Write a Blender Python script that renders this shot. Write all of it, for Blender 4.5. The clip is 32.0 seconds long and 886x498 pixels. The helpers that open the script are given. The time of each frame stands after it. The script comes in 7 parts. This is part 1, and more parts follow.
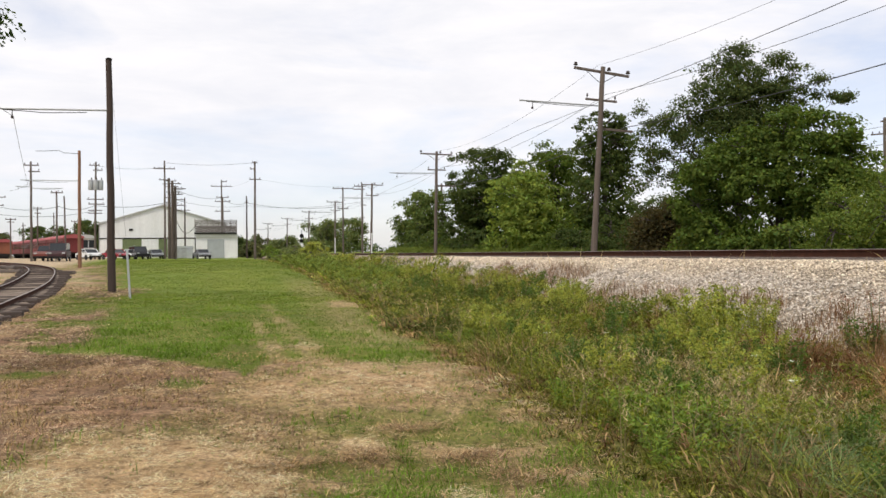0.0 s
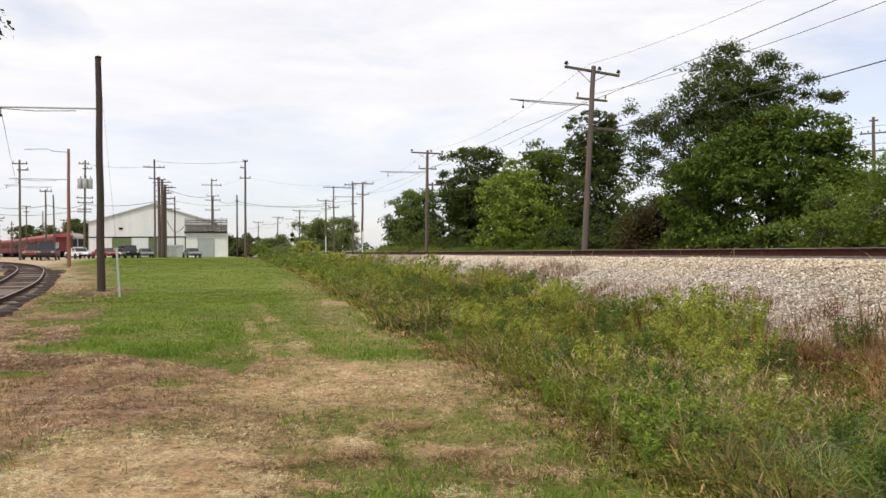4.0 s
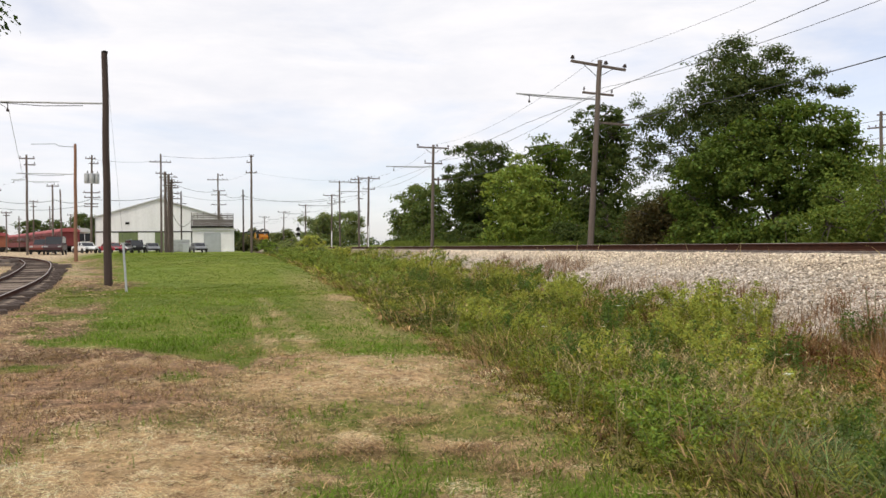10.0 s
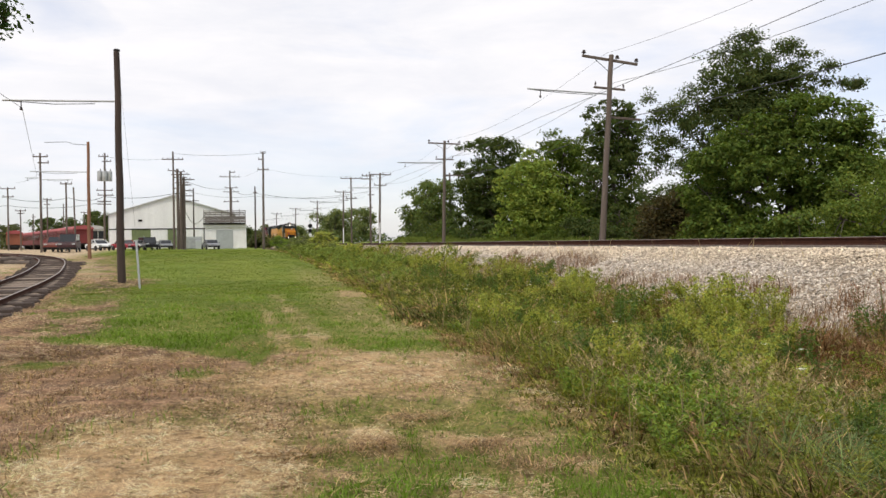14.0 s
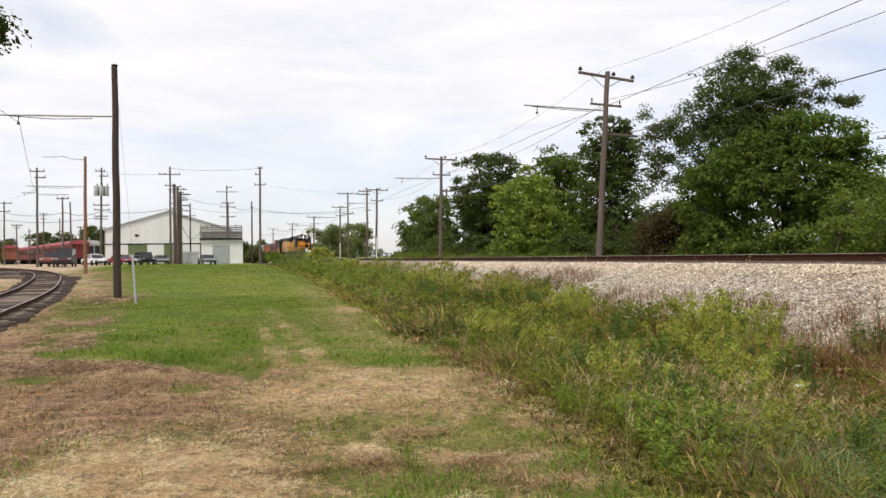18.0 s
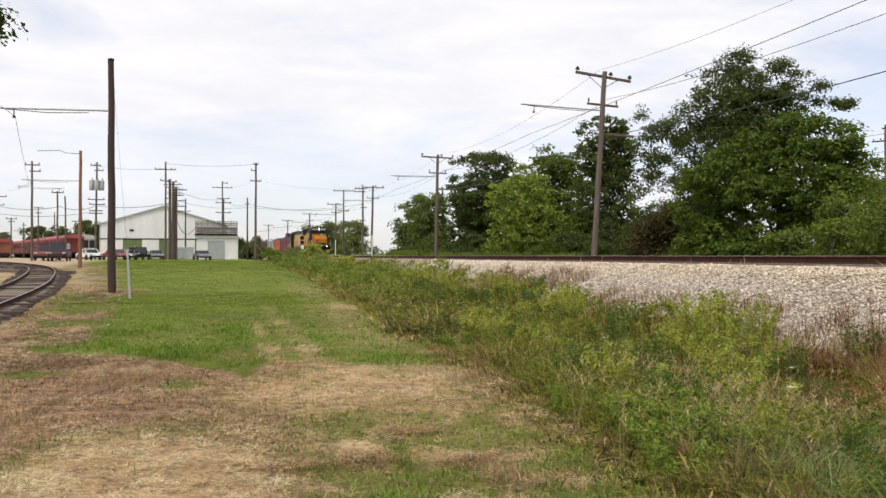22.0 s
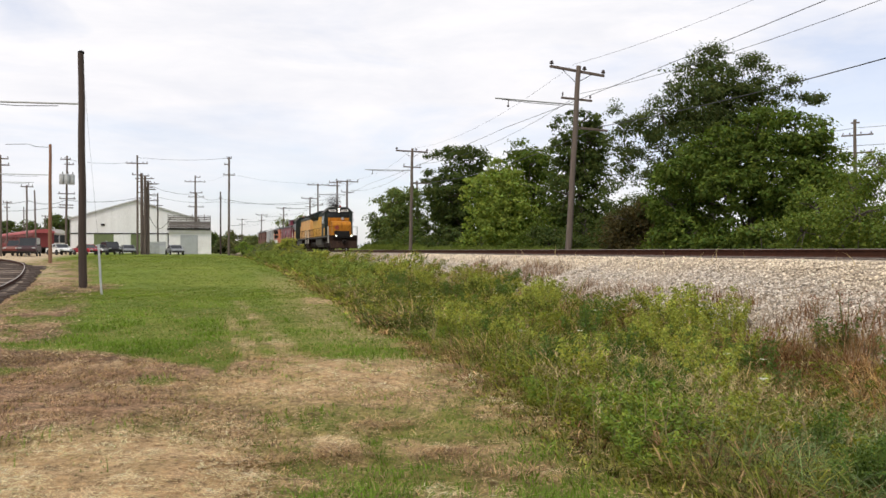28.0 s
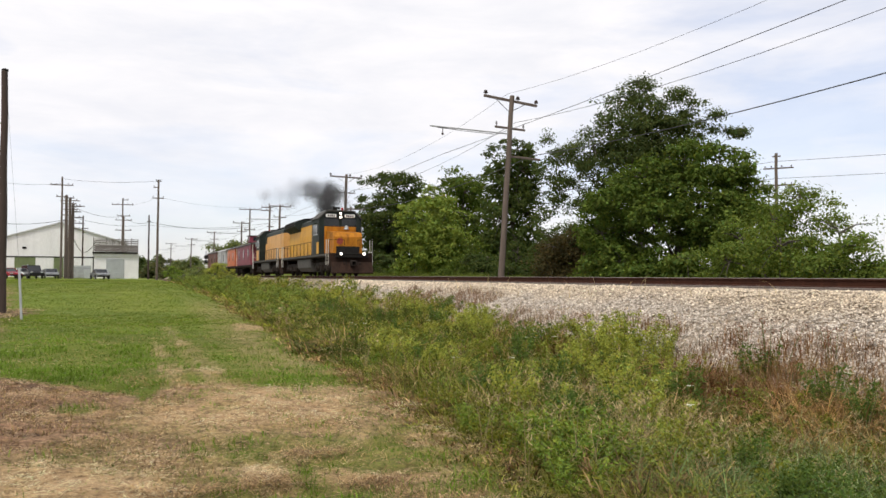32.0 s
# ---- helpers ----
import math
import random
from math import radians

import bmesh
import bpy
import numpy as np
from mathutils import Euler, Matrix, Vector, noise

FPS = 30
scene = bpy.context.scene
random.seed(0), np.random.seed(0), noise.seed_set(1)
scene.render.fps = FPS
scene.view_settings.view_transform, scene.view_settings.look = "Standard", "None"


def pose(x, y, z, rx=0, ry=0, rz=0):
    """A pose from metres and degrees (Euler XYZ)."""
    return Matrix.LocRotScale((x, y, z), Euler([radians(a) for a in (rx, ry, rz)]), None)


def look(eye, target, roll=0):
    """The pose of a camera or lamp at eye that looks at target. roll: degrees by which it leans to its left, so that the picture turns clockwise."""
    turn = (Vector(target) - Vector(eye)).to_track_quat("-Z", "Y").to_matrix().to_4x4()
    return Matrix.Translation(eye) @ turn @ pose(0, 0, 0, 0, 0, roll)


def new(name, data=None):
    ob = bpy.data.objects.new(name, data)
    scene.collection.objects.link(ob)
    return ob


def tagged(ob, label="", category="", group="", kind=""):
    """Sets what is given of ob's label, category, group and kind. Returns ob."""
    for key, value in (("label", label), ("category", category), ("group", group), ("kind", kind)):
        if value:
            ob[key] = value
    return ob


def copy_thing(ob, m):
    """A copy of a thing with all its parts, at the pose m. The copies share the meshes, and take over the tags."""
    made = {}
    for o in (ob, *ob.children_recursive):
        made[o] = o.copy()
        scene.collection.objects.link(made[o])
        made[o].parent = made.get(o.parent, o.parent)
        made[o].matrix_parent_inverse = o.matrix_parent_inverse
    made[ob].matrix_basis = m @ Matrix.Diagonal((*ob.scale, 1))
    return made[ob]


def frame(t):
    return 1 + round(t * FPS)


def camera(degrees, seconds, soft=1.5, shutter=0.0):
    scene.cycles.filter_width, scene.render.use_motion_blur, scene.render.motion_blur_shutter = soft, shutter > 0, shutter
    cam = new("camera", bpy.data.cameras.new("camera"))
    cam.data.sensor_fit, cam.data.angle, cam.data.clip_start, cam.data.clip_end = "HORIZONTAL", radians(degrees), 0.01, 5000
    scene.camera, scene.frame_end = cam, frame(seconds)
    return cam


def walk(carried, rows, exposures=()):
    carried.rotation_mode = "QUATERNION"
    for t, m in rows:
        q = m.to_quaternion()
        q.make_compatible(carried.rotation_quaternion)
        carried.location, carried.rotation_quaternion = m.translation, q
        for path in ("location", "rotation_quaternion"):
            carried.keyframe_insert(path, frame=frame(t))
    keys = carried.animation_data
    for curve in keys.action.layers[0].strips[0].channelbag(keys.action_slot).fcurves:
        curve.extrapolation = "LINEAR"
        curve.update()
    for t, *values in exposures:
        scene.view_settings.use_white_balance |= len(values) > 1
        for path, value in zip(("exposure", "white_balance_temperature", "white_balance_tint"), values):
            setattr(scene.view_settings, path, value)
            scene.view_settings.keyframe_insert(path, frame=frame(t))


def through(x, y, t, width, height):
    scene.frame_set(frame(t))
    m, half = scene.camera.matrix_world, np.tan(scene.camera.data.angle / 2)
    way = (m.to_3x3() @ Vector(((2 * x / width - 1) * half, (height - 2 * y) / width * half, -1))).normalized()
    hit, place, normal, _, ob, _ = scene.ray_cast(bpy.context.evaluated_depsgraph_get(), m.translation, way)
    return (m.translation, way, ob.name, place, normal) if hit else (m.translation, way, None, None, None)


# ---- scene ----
# ---- camera: stands still on the grass and pans; rows of seconds, heading, tilt, lean ----
EYE = (0.0, 0.0, 1.6)
cam = camera(53.4, 32.0, soft=1.5)
PATH = [
    (0, 13.30, 0.24, 0.50), (0.5, 13.59, 0.51, 0.66), (1, 13.76, 0.64, 0.79), (1.5, 13.93, 0.76, 0.66), (2, 14.02, 0.67, 0.64),
    (2.5, 13.81, 0.49, 0.66), (3, 13.81, 0.45, 0.70), (3.5, 13.92, 0.30, 0.49), (5.5, 13.78, 0.04, 0.65), (6, 13.80, 0.01, 0.66),
    (6.5, 13.74, -0.19, 0.73), (7, 13.69, -0.23, 0.56), (7.5, 13.52, -0.26, 0.63), (8, 13.48, -0.22, 0.47), (8.5, 13.43, -0.17, 0.53),
    (9, 13.43, -0.17, 0.46), (9.5, 13.51, -0.13, 0.36), (10, 13.51, -0.18, 0.49), (10.5, 13.51, -0.29, 0.36), (11, 13.44, -0.28, 0.51),
    (11.5, 13.08, -0.46, 1.04), (12, 13.00, -0.77, 0.71), (12.5, 12.86, -0.84, 0.61), (13, 12.73, -0.79, 0.57), (13.5, 12.73, -0.68, 0.75),
    (14, 12.75, -0.44, 0.74), (14.5, 12.67, -0.16, 0.69), (16.5, 12.49, 0.68, 0.59), (17, 12.54, 0.72, 0.74), (17.5, 12.85, 0.48, 0.94),
    (18, 12.98, 0.57, 0.61), (18.5, 13.22, 0.78, 0.31), (19, 13.20, 0.39, 0.20), (19.5, 13.21, 0.51, 0.02), (20, 13.25, 0.64, -0.07),
    (20.5, 13.22, 0.69, -0.19), (21, 13.13, 0.70, 0.10), (21.5, 13.07, 0.56, 0.23), (22, 13.28, 0.45, 0.00), (22.5, 13.45, 0.38, -0.13),
    (23, 13.47, 0.36, 0.05), (23.5, 13.45, 0.42, 0.12), (24, 13.53, 0.45, 0.28), (24.5, 13.75, 0.44, 0.27), (25, 13.91, 0.47, 0.39),
    (25.5, 14.01, 0.42, 0.20), (27.5, 14.74, 0.04, 0.26), (28, 14.92, 0.06, 0.14), (28.5, 15.14, 0.18, 0.13), (29, 15.38, 0.28, 0.16),
    (29.5, 15.56, 0.26, 0.18), (30, 15.94, 0.24, 0.16), (30.5, 16.85, 0.58, -0.02), (31, 17.58, 1.03, -0.18), (31.5, 18.45, 1.30, -0.25),
    (32, 19.24, 1.79, -0.28),
]
walk(cam, [(t, pose(*EYE, 90 + tilt, 0, -head) @ pose(0, 0, 0, 0, 0, -lean)) for t, head, tilt, lean in PATH])

# ---- daylight: bright, mostly overcast sky with a veiled high sun ----
SUN_UP, SUN_ROUND = 56.0, 226.0
world = bpy.data.worlds.new("overcast_sky")
scene.world = world
world.use_nodes = True
wt = world.node_tree
wt.nodes.clear()


def wnode(kind, **sets):
    n = wt.nodes.new(kind)
    for k, v in sets.items():
        n.inputs[k].default_value = v
    return n


sky = wt.nodes.new("ShaderNodeTexSky")
sky.sky_type, sky.sun_disc = "NISHITA", False
sky.sun_elevation, sky.sun_rotation = radians(SUN_UP), radians(SUN_ROUND)
skyc = wt.nodes.new("ShaderNodeMixRGB")
skyc.blend_type = "MULTIPLY"
skyc.inputs[0].default_value = 1.0
skyc.inputs[2].default_value = (0.150, 0.148, 0.165, 1)
wt.links.new(sky.outputs[0], skyc.inputs[1])
coord = wt.nodes.new("ShaderNodeTexCoord")
sq = wt.nodes.new("ShaderNodeMapping")
sq.inputs["Scale"].default_value = (1.0, 1.0, 4.2)
wt.links.new(coord.outputs["Generated"], sq.inputs[0])
big = wnode("ShaderNodeTexNoise", Scale=2.3, Detail=7.0, Roughness=0.56, Distortion=0.5)
wt.links.new(sq.outputs[0], big.inputs["Vector"])
cover = wt.nodes.new("ShaderNodeValToRGB")
cover.color_ramp.elements[0].position, cover.color_ramp.elements[1].position = 0.33, 0.54
cover.color_ramp.elements[0].color = (0.55, 0.55, 0.55, 1)
cover.color_ramp.elements[1].color = (1, 1, 1, 1)
# the cover thins out towards the horizon
up = wt.nodes.new("ShaderNodeSeparateXYZ")
wt.links.new(coord.outputs["Generated"], up.inputs[0])
thin = wt.nodes.new("ShaderNodeMapRange")
for k, v in (("From Min", 0.0), ("From Max", 0.30), ("To Min", -0.10), ("To Max", 0.07)):
    thin.inputs[k].default_value = v
wt.links.new(up.outputs["Z"], thin.inputs["Value"])
total = wt.nodes.new("ShaderNodeMath")
total.operation = "ADD"
wt.links.new(big.outputs["Fac"], total.inputs[0])
wt.links.new(thin.outputs[0], total.inputs[1])
wt.links.new(total.outputs[0], cover.inputs[0])
fine = wnode("ShaderNodeTexNoise", Scale=5.5, Detail=8.0, Roughness=0.6, Distortion=0.3)
wt.links.new(sq.outputs[0], fine.inputs["Vector"])
cloud = wt.nodes.new("ShaderNodeValToRGB")
cloud.color_ramp.elements[0].position, cloud.color_ramp.elements[1].position = 0.34, 0.60
cloud.color_ramp.elements[0].color = (0.905, 0.905, 0.955, 1)
cloud.color_ramp.elements[1].color = (1.02, 1.0, 1.02, 1)
wt.links.new(fine.outputs["Fac"], cloud.inputs[0])
mixs = wt.nodes.new("ShaderNodeMixRGB")
wt.links.new(cover.outputs[0], mixs.inputs[0])
wt.links.new(skyc.outputs[0], mixs.inputs[1])
wt.links.new(cloud.outputs[0], mixs.inputs[2])
bg = wnode("ShaderNodeBackground", Strength=1.0)
wt.links.new(mixs.outputs[0], bg.inputs[0])
wo = wt.nodes.new("ShaderNodeOutputWorld")
wt.links.new(bg.outputs[0], wo.inputs[0])

sun = new("sun", bpy.data.lights.new("sun", "SUN"))
sun.data.energy, sun.data.angle, sun.data.color = 2.4, radians(8), (1.0, 0.91, 0.78)
# the sky's sun stands at that bearing, counted from north towards east
sd = Vector((math.sin(radians(SUN_ROUND)) * math.cos(radians(SUN_UP)), math.cos(radians(SUN_ROUND)) * math.cos(radians(SUN_UP)), math.sin(radians(SUN_UP))))
sun.matrix_world = look(sd * 50, (0, 0, 0))
scene.view_settings.exposure = 0.0

# ---- materials ----
def mat(name, build):
    m = bpy.data.materials.new(name)
    m.use_nodes = True
    nt = m.node_tree
    p = nt.nodes["Principled BSDF"]
    build(nt, p)
    return m


def ramp(nt, src, stops):
    r = nt.nodes.new("ShaderNodeValToRGB")
    e = r.color_ramp.elements
    while len(e) < len(stops):
        e.new(0.5)
    for el, (pos, c) in zip(e, stops):
        el.position, el.color = pos, (*c, 1)
    nt.links.new(src, r.inputs[0])
    return r.outputs[0]


def noise_at(nt, scale, detail=5.0, rough=0.6, space="Object", stretch=None):
    c = nt.nodes.new("ShaderNodeTexCoord")
    n = nt.nodes.new("ShaderNodeTexNoise")
    n.inputs["Scale"].default_value, n.inputs["Detail"].default_value, n.inputs["Roughness"].default_value = scale, detail, rough
    src = c.outputs[space]
    if stretch:
        mp = nt.nodes.new("ShaderNodeMapping")
        mp.inputs["Scale"].default_value = stretch
        nt.links.new(src, mp.inputs[0])
        src = mp.outputs[0]
    nt.links.new(src, n.inputs["Vector"])
    return n.outputs["Fac"]


def mixc(nt, fac, a, b, mode="MIX"):
    m = nt.nodes.new("ShaderNodeMixRGB")
    m.blend_type = mode
    for i, v in enumerate((fac, a, b)):
        if isinstance(v, (int, float)):
            m.inputs[i].default_value = v
        elif isinstance(v, tuple):
            m.inputs[i].default_value = (*v, 1)
        else:
            nt.links.new(v, m.inputs[i])
    return m.outputs[0]


def bump(nt, p, src, strength, dist=0.02):
    b = nt.nodes.new("ShaderNodeBump")
    b.inputs["Strength"].default_value, b.inputs["Distance"].default_value = strength, dist
    nt.links.new(src, b.inputs["Height"])
    nt.links.new(b.outputs[0], p.inputs["Normal"])


def surface(name, base, dark, light=None, scale=3.0, grain=40.0, rough=0.75, metal=0.0, relief=0.15, stretch=None, dirt=0.25, spec=0.4):
    """Base colour with stains at one scale and grain at another."""
    light = light or tuple(min(1, c * 1.15 + 0.01) for c in base)

    def build(nt, p):
        stains = noise_at(nt, scale, 6, 0.65, stretch=stretch)
        g = noise_at(nt, grain, 3, 0.6, stretch=stretch)
        c = ramp(nt, stains, [(0.3, dark), (0.3 + dirt, base), (0.75, light)])
        c = mixc(nt, 0.35, c, ramp(nt, g, [(0.3, tuple(v * 0.6 for v in base)), (0.7, light)]))
        nt.links.new(c, p.inputs["Base Color"])
        p.inputs["Roughness"].default_value, p.inputs["Metallic"].default_value = rough, metal
        p.inputs["Specular IOR Level"].default_value = spec
        bump(nt, p, g, relief)
    return mat(name, build)


def tinted(name, rough=0.7, through=0.0, spec=0.3):
    """Base colour from the mesh's own colour layer; leaves let light through."""
    def build(nt, p):
        a = nt.nodes.new("ShaderNodeAttribute")
        a.attribute_name = "tint"
        g = noise_at(nt, 14.0, 3)
        c = mixc(nt, 0.25, a.outputs["Color"], mixc(nt, 1.0, a.outputs["Color"], ramp(nt, g, [(0.3, (0.55, 0.55, 0.5)), (0.7, (1.3, 1.3, 1.25))]), "MULTIPLY"))
        nt.links.new(c, p.inputs["Base Color"])
        p.inputs["Roughness"].default_value = rough
        p.inputs["Specular IOR Level"].default_value = spec
        if through:
            t = nt.nodes.new("ShaderNodeBsdfTranslucent")
            nt.links.new(mixc(nt, 1.0, c, (1.25, 1.35, 0.7), "MULTIPLY"), t.inputs[0])
            s = nt.nodes.new("ShaderNodeMixShader")
            s.inputs[0].default_value = through
            nt.links.new(p.outputs[0], s.inputs[1])
            nt.links.new(t.outputs[0], s.inputs[2])
            nt.links.new(s.outputs[0], nt.nodes["Material Output"].inputs[0])
    return mat(name, build)


def glow(name, colour, strength):
    def build(nt, p):
        p.inputs["Base Color"].default_value = (*colour, 1)
        p.inputs["Emission Color"].default_value = (*colour, 1)
        p.inputs["Emission Strength"].default_value = strength
    return mat(name, build)


def gloss(name, colour, rough=0.3, metal=0.0, wear=0.15):
    dk = tuple(c * (1 - wear * 2) for c in colour)
    return surface(name, colour, dk, scale=1.2, grain=9.0, rough=rough, metal=metal, relief=0.03)


WOOD_OLD = surface("weathered_pole_wood", (0.120, 0.094, 0.078), (0.06, 0.046, 0.038), (0.19, 0.155, 0.132), 1.2, 30, 0.85, stretch=(6, 6, 0.5))
WOOD_TAR = surface("creosoted_pole_wood", (0.052, 0.036, 0.030), (0.022, 0.016, 0.014), (0.085, 0.055, 0.043), 1.2, 30, 0.8, stretch=(6, 6, 0.4))
WOOD_RED = surface("brown_pole_wood", (0.24, 0.125, 0.075), (0.13, 0.07, 0.045), None, 1.0, 30, 0.85, stretch=(6, 6, 0.5))
TIE_WOOD = surface("tie_wood", (0.135, 0.112, 0.10), (0.045, 0.036, 0.032), (0.23, 0.195, 0.175), 2.5, 30, 0.9, stretch=(1, 6, 6))
SIDE_TIE = surface("dry_split_tie_wood", (0.070, 0.053, 0.046), (0.026, 0.020, 0.018), (0.15, 0.118, 0.10), 1.8, 26, 0.95, relief=0.5, stretch=(1, 6, 6))
RUST = surface("rusty_rail_steel", (0.052, 0.020, 0.012), (0.025, 0.011, 0.008), (0.085, 0.036, 0.021), 4, 60, 0.92, 0.0, spec=0.15)
RAILHEAD = surface("worn_rail_head", (0.33, 0.285, 0.26), (0.2, 0.16, 0.14), None, 4, 60, 0.45, 0.6)
STEEL_DK = surface("dark_sooty_steel", (0.017, 0.016, 0.0155), (0.009, 0.0085, 0.008), (0.036, 0.032, 0.029), 1.5, 20, 0.8, 0.0, spec=0.12)
STEEL_GR = surface("galvanised_steel", (0.42, 0.44, 0.45), (0.27, 0.28, 0.29), None, 2, 40, 0.5, 0.3)
WIRE = surface("dull_wire", (0.05, 0.052, 0.055), (0.035, 0.035, 0.038), None, 2, 10, 0.5, 0.3)
PORC = gloss("brown_porcelain", (0.045, 0.03, 0.028), 0.3)
WHITE_SIDING = surface("white_metal_siding", (0.80, 0.81, 0.82), (0.68, 0.69, 0.69), (0.85, 0.86, 0.865), 0.25, 4, 0.6, stretch=(3, 3, 0.4))
WHITE_PAINT = surface("white_paint", (0.82, 0.825, 0.83), (0.70, 0.70, 0.69), None, 0.8, 15, 0.6)
GREEN_DOOR = surface("olive_green_door_paint", (0.15, 0.19, 0.085), (0.1, 0.13, 0.06), None, 0.8, 10, 0.7)
GREY_PANEL = surface("grey_door_paint", (0.43, 0.46, 0.47), (0.33, 0.35, 0.36), None, 0.8, 15, 0.6)
ROOF_GREY = surface("grey_roof_sheet", (0.50, 0.51, 0.51), (0.38, 0.39, 0.39), None, 0.5, 8, 0.55)
DECK_WOOD = surface("weathered_deck_timber", (0.16, 0.145, 0.135), (0.085, 0.075, 0.07), None, 1.2, 20, 0.85)
GLASS_DK = gloss("tinted_glass", (0.02, 0.023, 0.027), 0.08, 0.0, 0.05)
RUBBER = surface("tyre_rubber", (0.025, 0.025, 0.026), (0.015, 0.015, 0.015), None, 4, 40, 0.85)
LEAF = tinted("leaf", 0.75, 0.34, 0.12)
BLADE = tinted("grass_blade", 0.7, 0.28, 0.14)
STONE_T = tinted("crushed_limestone", 0.9, 0.0, 0.2)
BARK = surface("tree_bark", (0.10, 0.085, 0.07), (0.05, 0.042, 0.036), (0.16, 0.14, 0.12), 2, 20, 0.95, relief=0.4, stretch=(4, 4, 0.7))


# ---- mesh tools ----
class Shape:
    """Collects vertices and faces of one part."""

    def __init__(self):
        self.v, self.f = [], []

    def add(self, verts, faces, m=None):
        n = len(self.v)
        self.v += [tuple(m @ Vector(p)) for p in verts] if m else [tuple(p) for p in verts]
        self.f += [tuple(i + n for i in f) for f in faces]
        return self

    def box(self, lo, hi, m=None, bev=0.0):
        """A box with chamfered edges."""
        b = min(bev, *(abs(h - l) * 0.45 for l, h in zip(lo, hi)))
        if b <= 0:
            vs = [(x, y, z) for z in (lo[2], hi[2]) for y in (lo[1], hi[1]) for x in (lo[0], hi[0])]
            return self.add(vs, [(0, 2, 3, 1), (4, 5, 7, 6), (0, 1, 5, 4), (2, 6, 7, 3), (0, 4, 6, 2), (1, 3, 7, 5)], m)
        bm = bmesh.new()
        bmesh.ops.create_cube(bm, size=1.0)
        for v in bm.verts:
            v.co = Vector([(l + h) / 2 + c * (h - l) for l, h, c in zip(lo, hi, v.co)])
        bmesh.ops.bevel(bm, geom=bm.edges[:], offset=b, segments=1, affect="EDGES")
        bm.verts.index_update()
        self.add([v.co for v in bm.verts], [[v.index for v in f.verts] for f in bm.faces], m)
        bm.free()
        return self

    def tube(self, pts, radii, n=8, caps=True, m=None):
        """A round bar along points with a radius at each."""
        pts = [Vector(p) for p in pts]
        if isinstance(radii, (int, float)):
            radii = [radii] * len(pts)
        vs, fs = [], []
        for i, (p, r) in enumerate(zip(pts, radii)):
            d = (pts[min(i + 1, len(pts) - 1)] - pts[max(i - 1, 0)]).normalized()
            a = d.cross(Vector((0, 0, 1)) if abs(d.z) < 0.9 else Vector((1, 0, 0))).normalized()
            b = d.cross(a)
            vs += [p + a * (r * math.cos(2 * math.pi * k / n)) + b * (r * math.sin(2 * math.pi * k / n)) for k in range(n)]
        for i in range(len(pts) - 1):
            fs += [(i * n + k, i * n + (k + 1) % n, (i + 1) * n + (k + 1) % n, (i + 1) * n + k) for k in range(n)]
        if caps:
            fs += [tuple(range(n))[::-1], tuple((len(pts) - 1) * n + k for k in range(n))]
        return self.add(vs, fs, m)

    def prism(self, outline, axis, lo, hi, m=None):
        """An outline in the two other axes, drawn out along axis."""
        n = len(outline)
        put = {"x": lambda a, b, w: (w, a, b), "y": lambda a, b, w: (a, w, b), "z": lambda a, b, w: (a, b, w)}[axis]
        vs = [put(a, b, w) for w in (lo, hi) for a, b in outline]
        fs = [(k, (k + 1) % n, n + (k + 1) % n, n + k) for k in range(n)] + [tuple(range(n))[::-1], tuple(range(n, 2 * n))]
        return self.add(vs, fs, m)

    def lathe(self, profile, n=12, m=None):
        """Radius and height pairs turned about z."""
        vs = [(r * math.cos(2 * math.pi * k / n), r * math.sin(2 * math.pi * k / n), z) for r, z in profile for k in range(n)]
        fs = [(i * n + k, i * n + (k + 1) % n, (i + 1) * n + (k + 1) % n, (i + 1) * n + k) for i in range(len(profile) - 1) for k in range(n)]
        return self.add(vs, fs + [tuple(range(n))[::-1], tuple((len(profile) - 1) * n + k for k in range(n))], m)


def mesh_of(name, sh, material, smooth=False):
    me = bpy.data.meshes.new(name)
    me.from_pydata(sh.v, [], sh.f)
    bm = bmesh.new()
    bm.from_mesh(me)
    bmesh.ops.recalc_face_normals(bm, faces=bm.faces)
    bm.to_mesh(me)
    bm.free()
    me.materials.append(material)
    if smooth:
        me.polygons.foreach_set("use_smooth", [True] * len(me.polygons))
        me.set_sharp_from_angle(angle=radians(40))
    return me


def part(name, sh, material, parent, label="", at=None, smooth=False):
    """Links a shape as one mesh object under a thing or a part."""
    ob = new(name, mesh_of(name, sh, material, smooth))
    ob.parent = parent
    if at:
        ob.matrix_basis = at
    return tagged(ob, label)


def thing(name, m, label, category, group="", kind=""):
    ob = new(name)
    ob.matrix_basis = m
    return tagged(ob, label, category, group, kind)


